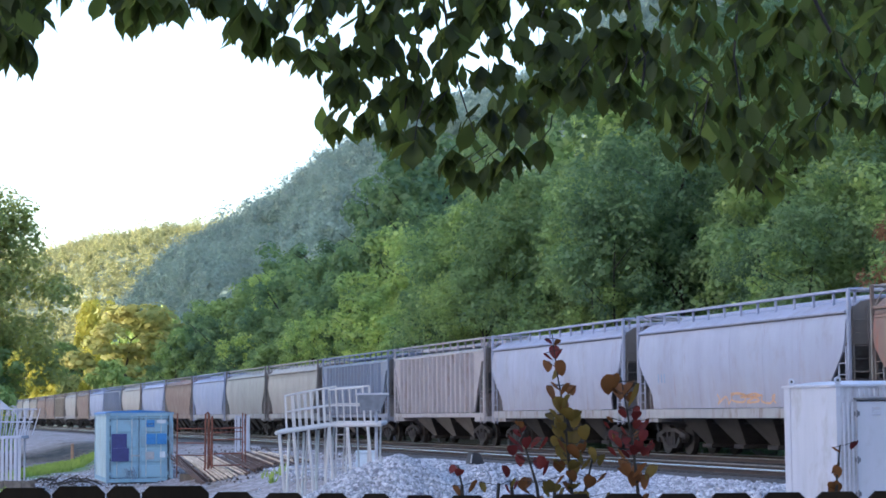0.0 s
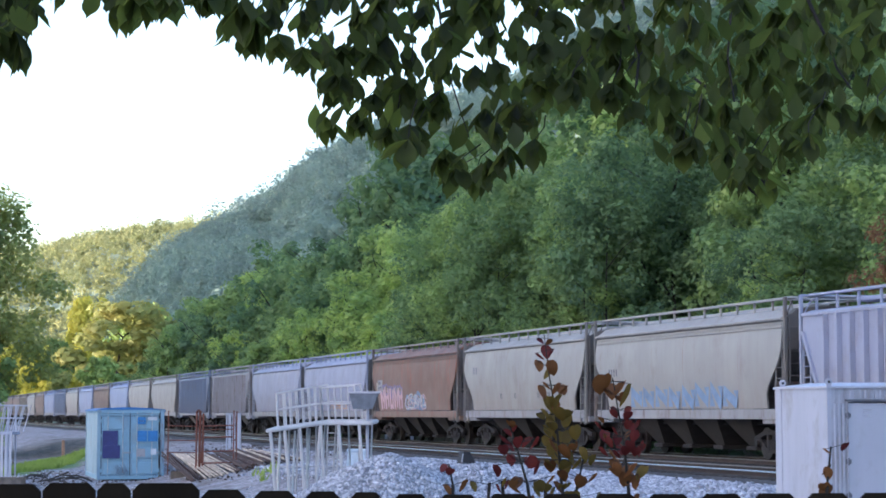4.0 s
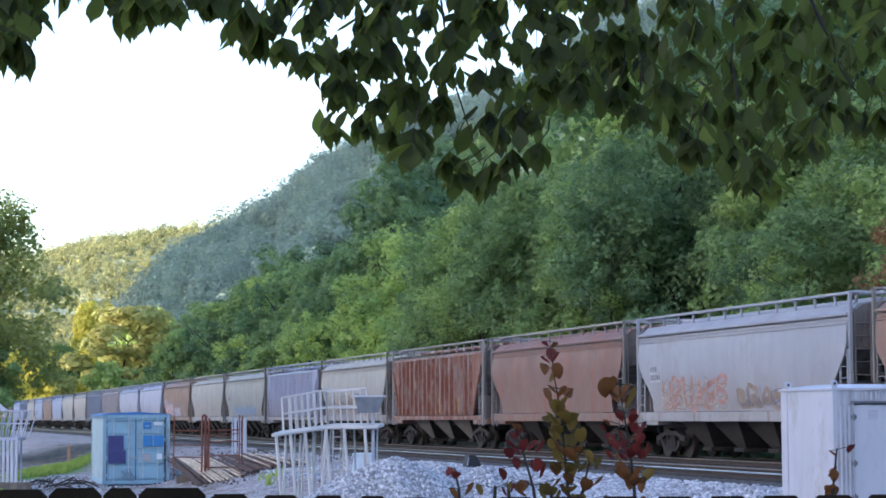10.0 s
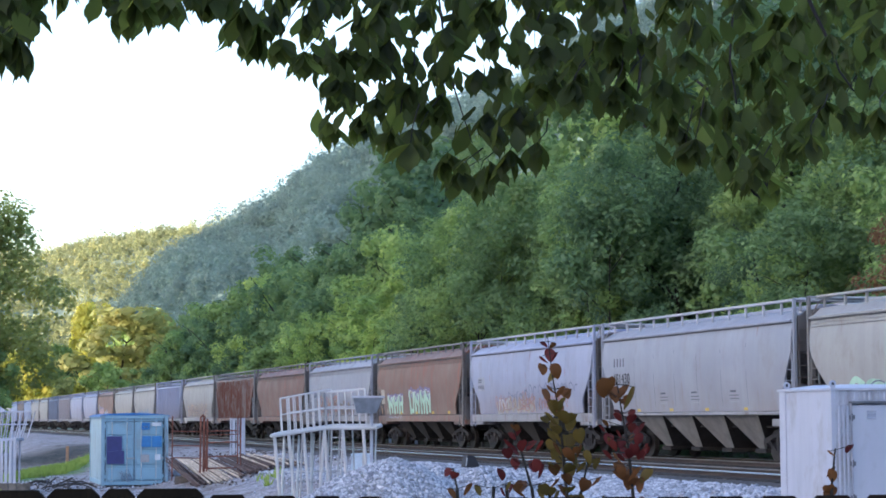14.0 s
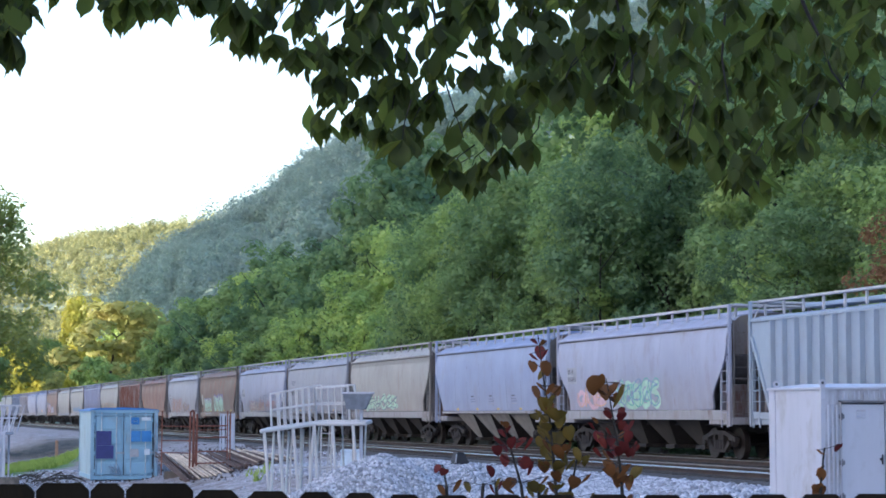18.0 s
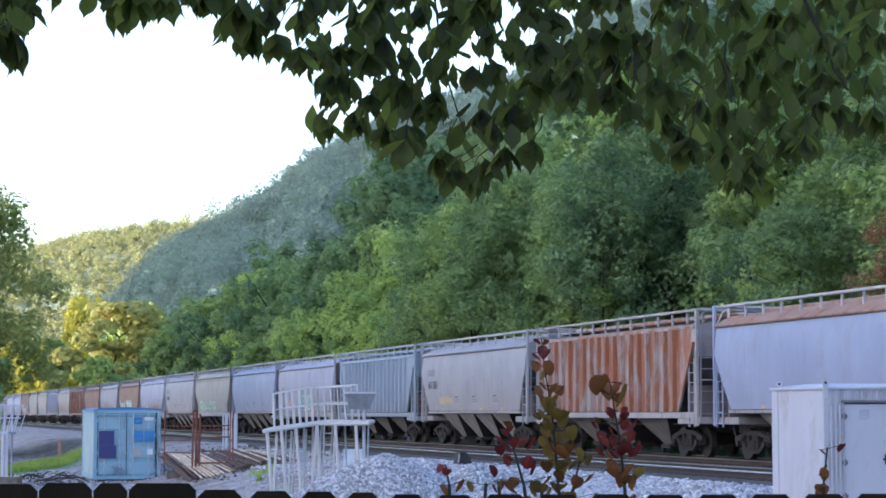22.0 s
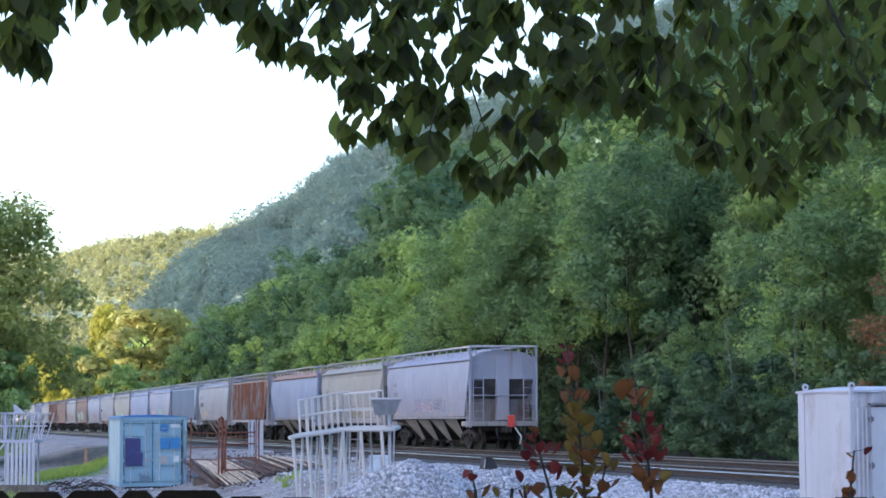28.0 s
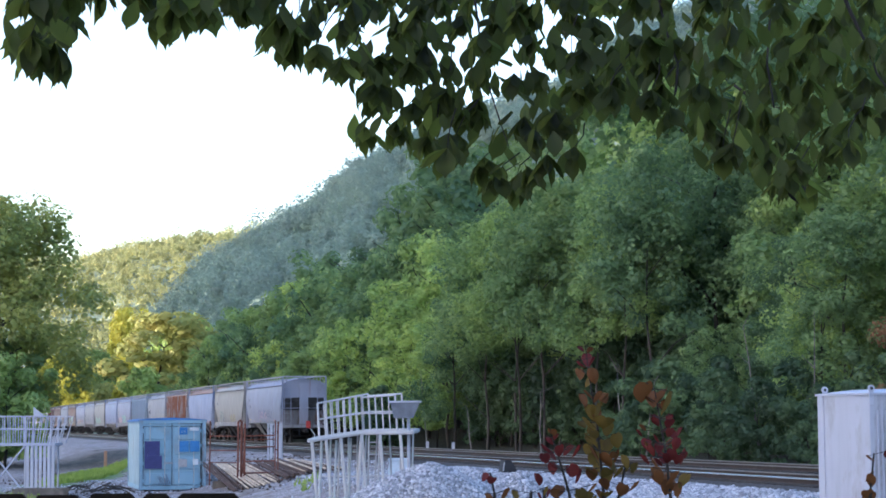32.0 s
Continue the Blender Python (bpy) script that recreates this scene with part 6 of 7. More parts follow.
def build_white_box():
    g = ground_at(6.5, 35)
    t = thing("equipment_shelter", pose(6.29, 34.0, g, 0, 0, 15.32), "chalky white steel equipment shelter with a louvred door", "shelter")
    W, L, H = 3.2, 2.05, 2.88 - g
    part("side_wall", Shape().box(0, 0.05, 0.05, L, 0, H, c=0.004), WHITE_STREAKED, t)
    part("side_wall", Shape().box(W - 0.05, W, 0.05, L, 0, H, c=0.004), WHITE_STEEL, t)
    part("back_wall", Shape().box(0.05, W - 0.05, L - 0.05, L, 0, H), WHITE_STEEL, t)
    part("front_wall", Shape().box(0, 0.34, 0, 0.05, 0, H).box(1.14, W, 0, 0.05, 0, H).box(0.34, 1.14, 0, 0.05, 1.82, H), WHITE_STAINED, t)
    part("roof", Shape().add([(-0.03, -0.03, H), (W + 0.03, -0.03, H), (W + 0.03, L + 0.03, H), (-0.03, L + 0.03, H), (-0.03, -0.03, H + 0.035), (W + 0.03, -0.03, H + 0.035), (W + 0.03, L + 0.03, H + 0.035),
                              (-0.03, L + 0.03, H + 0.035), (0.4, 0.5, H + 0.10), (W - 0.4, 0.5, H + 0.10), (W - 0.4, L - 0.5, H + 0.10), (0.4, L - 0.5, H + 0.10)],
                             [(3, 2, 1, 0), (0, 1, 5, 4), (1, 2, 6, 5), (2, 3, 7, 6), (3, 0, 4, 7), (4, 5, 9, 8), (5, 6, 10, 9), (6, 7, 11, 10), (7, 4, 8, 11), (8, 9, 10, 11)]), WHITE_STEEL, t)
    for x, y in ((0.02, 0.02), (0.02, L - 0.25), (W - 0.02, 0.02)):
        lug = part("lifting_lug", Shape().box(x - 0.045, x + 0.045, y - 0.03, y - 0.005, H - 0.16, H + 0.10, c=0.01), WHITE_STEEL, t)
        part("lug_ring", Shape().tube((x, y - 0.031, H + 0.105), (x, y - 0.004, H + 0.105), 0.058, 16), WHITE_STEEL, lug)
        part("lug_eye", Shape().tube((x, y - 0.036, H + 0.105), (x, y + 0.001, H + 0.105), 0.024, 12), BLACK, lug)
        part("corner_strip", Shape().box(x - 0.035, x + 0.035, y - 0.026, y - 0.004, 0, H - 0.17), WHITE_STEEL, t)
    for x in (0.12, 0.20, 0.27):
        part("wall_rib", Shape().prism([(x - 0.018, 0), (x - 0.01, -0.022), (x + 0.01, -0.022), (x + 0.018, 0)], "z", 0.02, H - 0.25), WHITE_STREAKED, t)
    for i in range(9):
        x = 0.40 + i * 0.09
        part("wall_rib", Shape().prism([(x - 0.018, 0), (x - 0.01, -0.02), (x + 0.01, -0.02), (x + 0.018, 0)], "z", 1.88, H - 0.03), WHITE_STAINED if i % 3 else WHITE_STEEL, t)
    # dark colour on this rail draws its shadow line over the door
    part("drip_rail", Shape().box(0.30, 1.2, -0.05, 0.0, 1.83, 1.86), HINGE_STEEL, t)
    d = part("door", Shape().box(0.355, 1.125, 0.0, 0.04, 0.05, 1.80, c=0.006), WHITE_STEEL, t, "white sheet-steel door")
    for k in range(3):
        part("louvre", Shape().prism([(-0.02, 0.0), (0.0, 0.0), (0.0, 0.028)], "x", 0.62, 0.78).mesh("louvre"), WHITE_STEEL, d).location = (0, 0, 1.58 + k * 0.05)
    for z in (0.3, 0.85, 1.6):
        part("hinge", Shape().tube((0.345, -0.018, z - 0.06), (0.345, -0.018, z + 0.06), 0.018, 8).box(0.30, 0.40, -0.014, -0.003, z - 0.035, z + 0.035), HINGE_STEEL, d)
    for x in (0.337, 1.142):
        part("door_jamb", Shape().box(x - 0.012, x + 0.012, -0.028, 0.0, 0.05, 1.83), WHITE_STAINED, t)
    part("handle", Shape().tube((1.05, -0.06, 0.82), (1.05, -0.06, 0.98), 0.015, 8).tube((1.05, -0.06, 0.9), (1.05, 0.0, 0.9), 0.02, 8), BLACK, d)
    part("skid", Shape().box(0, W, 0.1, 0.25, -0.06, 0.0).box(0, W, L - 0.25, L - 0.1, -0.06, 0.0), TIMBER, t)


build_white_box()


def stone_field(name, seed, points, size, label):
    """Broken stones as small uneven wedges, joined."""
    rng = np.random.default_rng(seed)
    base = np.array([(x, y, z) for x in (-1, 1) for y in (-1, 1) for z in (-1, 1)], float)
    n = len(points)
    s = size * rng.uniform(0.55, 1.5, n)
    v = base[None] * rng.uniform(0.45, 1.0, (n, 8, 3)) * s[:, None, None]
    a = rng.uniform(0, 2 * math.pi, (n, 3))
    for k, (i, j) in enumerate(((0, 1), (1, 2), (0, 2))):
        c, d = np.cos(a[:, k])[:, None], np.sin(a[:, k])[:, None]
        vi, vj = v[:, :, i] * c - v[:, :, j] * d, v[:, :, i] * d + v[:, :, j] * c
        v[:, :, i], v[:, :, j] = vi, vj
    v = (v + points[:, None, :]).reshape(-1, 3)
    q = np.array([(0, 1, 3, 2), (4, 6, 7, 5), (0, 4, 5, 1), (2, 3, 7, 6), (0, 2, 6, 4), (1, 5, 7, 3)])
    f = (np.arange(n)[:, None, None] * 8 + q[None]).reshape(-1, 4)
    return solid(name, quads(name, v, f, STONES), None, label, "gravel", kind="stuff")


HEAPS = ((-1.15, 46.0, 2.7, 1.56), (0.85, 47.2, 2.4, 1.34), (-0.2, 47.6, 2.2, 1.42), (2.6, 48.5, 2.2, 1.12))


def heap_height(x, y):
    z = height(x, y)
    for hx, hy, r, top in HEAPS:
        d = np.hypot(x - hx, y - hy)
        a = np.arctan2(y - hy, x - hx)
        rr = r * (1 + 0.10 * np.sin(3 * a + hx) + 0.06 * np.sin(7 * a))
        z = np.maximum(z, np.maximum(0, top * (1 - (d / rr) ** 1.35)) + 0 * z)
    return z + 0.03 * np.sin(x * 7) * np.sin(y * 6)


def build_gravel():
    rng = np.random.default_rng(12)
    xs, ys = np.linspace(-4.2, 5.2, 95), np.linspace(42.8, 51.2, 85)
    X, Y = np.meshgrid(xs, ys)
    Z = heap_height(X, Y)
    Z = np.where((X == xs[0]) | (X == xs[-1]) | (Y == ys[0]) | (Y == ys[-1]), height(X, Y) - 0.1, Z + 0.01)
    i = (np.arange(84)[:, None] * 95 + np.arange(94)[None, :]).ravel()
    me = quads("gravel_heap", np.stack([X.ravel(), Y.ravel(), Z.ravel()], 1), np.stack([i, i + 1, i + 96, i + 95], 1), STONE)
    me.shade_smooth()
    solid("gravel_heap", me, None, "heap of pale grey crushed limestone", "gravel heap", kind="stuff")
    x, y = rng.uniform(-4.0, 5.0, 24000), rng.uniform(43.0, 50.8, 24000)
    z = heap_height(x, y)
    stone_field("heap_stones", 13, np.stack([x, y, z + 0.014], 1), 0.033, "loose pale grey broken stones on the heap")
    s, q = rng.uniform(28, 75, 17000), rng.uniform(-12.5, -6.6, 17000)
    x, y = LINE.x + DIR.x * s + OFF.x * q, LINE.y + DIR.y * s + OFF.y * q
    stone_field("loose_stones", 14, np.stack([x, y, height(x, y) + 0.022], 1), 0.039, "loose grey ballast stones beside the track")
    x, y = rng.uniform(-19, -2.5, 9000), rng.uniform(56, 92, 9000)
    keep = np.sin(x * 1.3 + 2 * np.sin(y * 0.4)) + np.sin(y * 0.7) > rng.uniform(-1.6, 1.2, 9000)
    x, y = x[keep], y[keep]
    stone_field("scattered_stones", 15, np.stack([x, y, height(x, y) + 0.008], 1), 0.026, "scattered grey stones on the yard's bare earth")
    x, y = rng.uniform(-22, -4, 5200), rng.uniform(62, 108, 5200)
    keep = np.sin(x * 0.9 + 3 * np.sin(y * 0.21)) + np.sin(y * 0.5 + x * 0.3) > rng.uniform(-0.6, 1.6, 5200)
    x, y = x[keep], y[keep]
    ob = stone_field("dark_clods", 16, np.stack([x, y, height(x, y) + 0.004], 1), 0.034, "brown earth clods and litter on the yard")
    ob.data.materials.clear()
    ob.data.materials.append(CLOD)


CLOD = plain("earth_clod", (0.085, 0.062, 0.048), 0.95, 0.0, 0.6, 2.0)
build_gravel()


def build_small_things():
    g = ground_at(-2.4, 60)
    b = thing("plastic_bin", pose(-2.68, 60, g), "pale blue-white plastic bin on gravel", "bin")
    part("tub", Shape().add([(x * 0.27 + 0.28, y * 0.25, z) for z in (0.62,) for x, y in ((-1, -1), (1, -1), (1, 1), (-1, 1))] + [(x * 0.34 + 0.28, y * 0.3, -0.05) for x, y in ((-1, -1), (1, -1), (1, 1), (-1, 1))],
                            [(0, 1, 2, 3), (7, 6, 5, 4), (0, 4, 5, 1), (1, 5, 6, 2), (2, 6, 7, 3), (3, 7, 4, 0)]), BIN, b)
    part("lid", Shape().box(-0.02, 0.58, -0.28, 0.28, 0.62, 0.70, c=0.015), BIN, b)
    p = spot(66.5, -7.6)
    k = thing("relay_box", pose(p.x, p.y, ground_at(p.x, p.y), 0, 0, 20), "small black metal box beside the track", "box")
    part("case", Shape().add([(-0.25, -0.2, -0.05), (0.3, -0.2, -0.05), (0.3, 0.2, -0.05), (-0.25, 0.2, -0.05), (-0.15, -0.2, 0.42), (0.05, -0.2, 0.40), (0.05, 0.2, 0.40), (-0.15, 0.2, 0.42)],
                             [(3, 2, 1, 0), (4, 5, 6, 7), (0, 1, 5, 4), (1, 2, 6, 5), (2, 3, 7, 6), (3, 0, 4, 7)]), BLACK, k)
    part("hinge", Shape().tube((-0.22, -0.21, 0.1), (-0.18, -0.21, 0.35), 0.02, 6), GREY_STEEL, k)
    for s in (118.5, 124.5):
        p = spot(s, 4.2)
        solid("marker_post", Shape().box(-0.09, 0.09, -0.06, 0.06, -0.2, 0.95, c=0.02), WHITE_STEEL, "short white marker post beside the line", "post", pose(p.x, p.y, ground_at(p.x, p.y)), "marker posts")
    x, y = (118 - 784) / 3690 * 112, 112
    solid("stake", Shape().box(-0.08, 0.08, -0.05, 0.05, -0.2, 1.0, c=0.02), STAKE, "weathered orange wooden stake in the turf", "post", pose(x, y, ground_at(x, y)))
    rng = random.Random(21)
    for i in range(14):
        a = rng.uniform(0, 180)
        x, y = -13.6 + rng.uniform(-1.3, 0.6), 75.8 + rng.uniform(-1.2, 0.4)
        sh = Shape().path([(-0.6, 0, 0.04), (-0.1, 0.05, rng.uniform(0.08, 0.3)), (0.5, 0.02, rng.uniform(0.05, 0.4))], rng.uniform(0.015, 0.035), 6)
        solid("dead_branch", sh, BARK, "dry broken branch on the gravel", "branch", pose(x, y, ground_at(x, y), 0, 0, a), "dry brush")
    p = spot(75.5, -2.3)
    solid("loose_tie_end", Shape().box(-0.35, 0.35, -0.12, 0.12, 0, 0.16, c=0.02), TIMBER, "grey timber end lying between the tracks", "timber", pose(p.x, p.y, 0.92, 0, 0, 40))


BIN = plain("pale_plastic", (0.50, 0.58, 0.66), 0.5)
STAKE = plain("orange_stake", (0.34, 0.20, 0.13), 0.8)
build_small_things()


def grass_tufts():
    rng = np.random.default_rng(31)
    pts = []
    for cx, cy, rx, ry, n in ((-18.6, 99, 0.85, 14.5, 4200), (-5.6, 66, 0.4, 0.5, 24), (-16.0, 67.5, 2.0, 1.2, 300), (-5.4, 63.5, 0.10, 0.15, 22)):
        a, r = rng.uniform(0, 2 * math.pi, n), rng.uniform(0, 1, n) ** 0.5
        pts.append(np.stack([cx + rx * r * np.cos(a) - 0.06 * ry * r * np.sin(a), cy + ry * r * np.sin(a)], 1))
    p = np.concatenate(pts)
    n = len(p)
    z = height(p[:, 0], p[:, 1])
    h = rng.uniform(0.10, 0.32, n)
    a = rng.uniform(0, 2 * math.pi, n)
    w = 0.035
    dx, dy = np.cos(a) * w, np.sin(a) * w
    lx, ly = rng.normal(0, 0.08, n), rng.normal(0, 0.08, n)
    v = np.stack([np.stack([p[:, 0] - dx, p[:, 1] - dy, z - 0.02], 1), np.stack([p[:, 0] + dx, p[:, 1] + dy, z - 0.02], 1),
                  np.stack([p[:, 0] + dx * 0.3 + lx, p[:, 1] + dy * 0.3 + ly, z + h], 1), np.stack([p[:, 0] - dx * 0.3 + lx, p[:, 1] - dy * 0.3 + ly, z + h], 1)], 1).reshape(-1, 3)
    solid("grass", quads("grass", v, np.arange(4 * n).reshape(-1, 4), GRASS), None, "short green grass on the bank", "grass", kind="stuff")


GRASS = leafy("grass_blades", (0.13, 0.22, 0.035), (0.28, 0.40, 0.07), 0.3, (0.36, 0.44, 0.09))
grass_tufts()


def build_fence():
    f = thing("board_fence", pose(0, 5.6, 0.7), "dark weathered dog-eared board fence", "fence", kind="")
    k = 5.6 / 3690
    x = -1.42
    rng = random.Random(2)
    widths = (0.14, 0.14, 0.14, 0.088, 0.178, 0.116, 0.114, 0.098, 0.092, 0.10, 0.11, 0.12, 0.12, 0.12, 0.12, 0.12, 0.12, 0.12, 0.12, 0.12, 0.12)
    x = (-110 - 784) * k
    for i, w in enumerate(widths):
        top = (1.594 if i < 5 else max(1.565, 1.577 - 0.003 * (i - 5))) + rng.uniform(-0.002, 0.002)
        c = 0.02
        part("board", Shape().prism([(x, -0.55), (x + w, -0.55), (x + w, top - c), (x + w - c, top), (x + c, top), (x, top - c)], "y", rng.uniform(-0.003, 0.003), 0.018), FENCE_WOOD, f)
        x += w + (0.022 if i > 4 else 0.006)
    for z in (0.2, 1.25):
        part("rail", Shape().box(-1.4, x, 0.02, 0.06, z, z + 0.09, c=0.005), FENCE_WOOD, f)
    for px in (-1.3, 0.2, 1.3):
        part("post", Shape().box(px - 0.045, px + 0.045, 0.06, 0.15, -0.3, 1.45, c=0.006), FENCE_WOOD, f)


build_fence()

# ---- trees near the yard ----
def build_yard_trees():
    big = crown_mesh("crown", 41, 17.3, 6.1, 250, 100, 0.18, LEAF_SUNNY, 0.20, 0.0, 22)
    tree("tree", pose(-30.1, 129, ground_at(-30.1, 129), 0, 0, 75), trunk_mesh("trunk", 41, 15, 0.3, 10), big, "tall green broadleaf tree with a ragged crown", "tree").scale = (1, 1, 0.96)
    low = crown_mesh("crown", 42, 8.0, 4.0, 66, 80, 0.20, LEAF_GREEN, 0.02)
    for x, y, s in ((-28.2, 123, 0.86), (-31.5, 119, 0.9), (-30.4, 126, 1.0), (-30.0, 131, 0.75)):
        tree("tree", pose(x, y, ground_at(x, y), 0, 0, x * 20), trunk_mesh("trunk", 43, 8, 0.12, 6), low, "leafy young tree at the edge of the yard", "tree").scale = (s, s, s)
    gold = [crown_mesh("crown", 50 + i, 13.5, 5.8, 88, 60, 0.38, m, 0.05) for i, m in enumerate((LEAF_YELLOW, LEAF_AUTUMN, LEAF_GREEN))]
    tr = trunk_mesh("trunk", 51, 13, 0.22, 8)
    for s, q, size, k, words in ((412, 22.3, 1.62, 1, "broad tree with leaves turning amber"), (465, 9.5, 1.2, 0, "sunlit yellow-green tree beyond the yard"), (470, 21.0, 1.9, 0, "sunlit yellow-green tree beyond the yard"),
                                 (325, 27, 1.15, 2, "green broadleaf tree beyond the yard"), (350, 12, 0.8, 2, "green broadleaf tree beyond the yard"), (395, 9, 0.7, 1, "sunlit yellow-green tree beyond the yard"),
                                 (500, 7, 1.3, 0, "sunlit yellow-green tree beyond the yard"), (480, 16, 1.3, 2, "green broadleaf tree beyond the yard"), (520, 20, 1.4, 1, "broad tree with leaves turning amber"),
                                 (440, 30, 1.5, 2, "green broadleaf tree beyond the yard"), (560, 12, 1.4, 0, "sunlit yellow-green tree beyond the yard"), (300, 24, 1.1, 2, "green broadleaf tree beyond the yard")):
        p, wide = spot(s, q), 1.4 if s == 412 else 0.7 if s == 470 else 1.0
        tree("tree", pose(p.x, p.y, ground_at(p.x, p.y), 0, 0, s * 7), tr, gold[k], words, "tree", "trees beyond the yard").scale = (size * wide, size * wide, size)


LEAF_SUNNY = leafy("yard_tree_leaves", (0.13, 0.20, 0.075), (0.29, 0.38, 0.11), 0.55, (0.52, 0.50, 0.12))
build_yard_trees()

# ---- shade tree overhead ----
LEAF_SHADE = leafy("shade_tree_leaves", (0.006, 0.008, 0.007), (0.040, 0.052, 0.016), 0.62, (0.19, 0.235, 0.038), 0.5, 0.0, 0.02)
WITHERED = leafy("withered_leaves", (0.06, 0.022, 0.010), (0.16, 0.065, 0.028), 0.4, (0.20, 0.08, 0.04))
TWIG = plain("dark_twig", (0.018, 0.014, 0.010), 0.85, 0.0, 0.4, 8.0, 0.3)


def blade(seed, length, width, droop):
    """A leaf with a folded midrib, a pointed tip and a slight droop, hanging along -z from its stalk."""
    rng = random.Random(seed)
    n, v, f = 8, [], []
    for i in range(n + 1):
        t = i / n
        w = width * math.sin(math.pi * t ** 1.15) ** 0.9 * (0.55 if i == n - 1 else 1.0) if 0 < i < n else 0.002
        y = droop * t * t * length
        wob = rng.uniform(-0.02, 0.02) * length
        v += [(-w + wob * 0.3, y + abs(w) * 0.35, -t * length), (0, y, -t * length * 1.0), (w + wob * 0.3, y + abs(w) * 0.35, -t * length)]
    for i in range(n):
        a = 3 * i
        f += [(a, a + 1, a + 4, a + 3), (a + 1, a + 2, a + 5, a + 4)]
    return np.array(v), np.array(f)


# the lower edge of the foliage: bearing and drop, in thousandths of the distance
EDGE = ((-225, 163), (-201, 167), (-198, 200), (-196, 193), (-172, 195), (-165, 196), (-157, 184), (-146, 185), (-141, 193), (-123, 189), (-111, 191), (-104, 179), (-89, 172), (-82, 166),
        (-61, 158), (-57, 129), (-26, 127), (-23, 115), (-10, 112), (-5, 123), (12, 104), (27, 100), (33, 114), (45, 114), (47, 145), (68, 142), (71, 147), (88, 145),
        (94, 137), (107, 131), (112, 116), (135, 114), (138, 101), (144, 100), (148, 104), (170, 99), (173, 122), (186, 127), (194, 134), (225, 127))


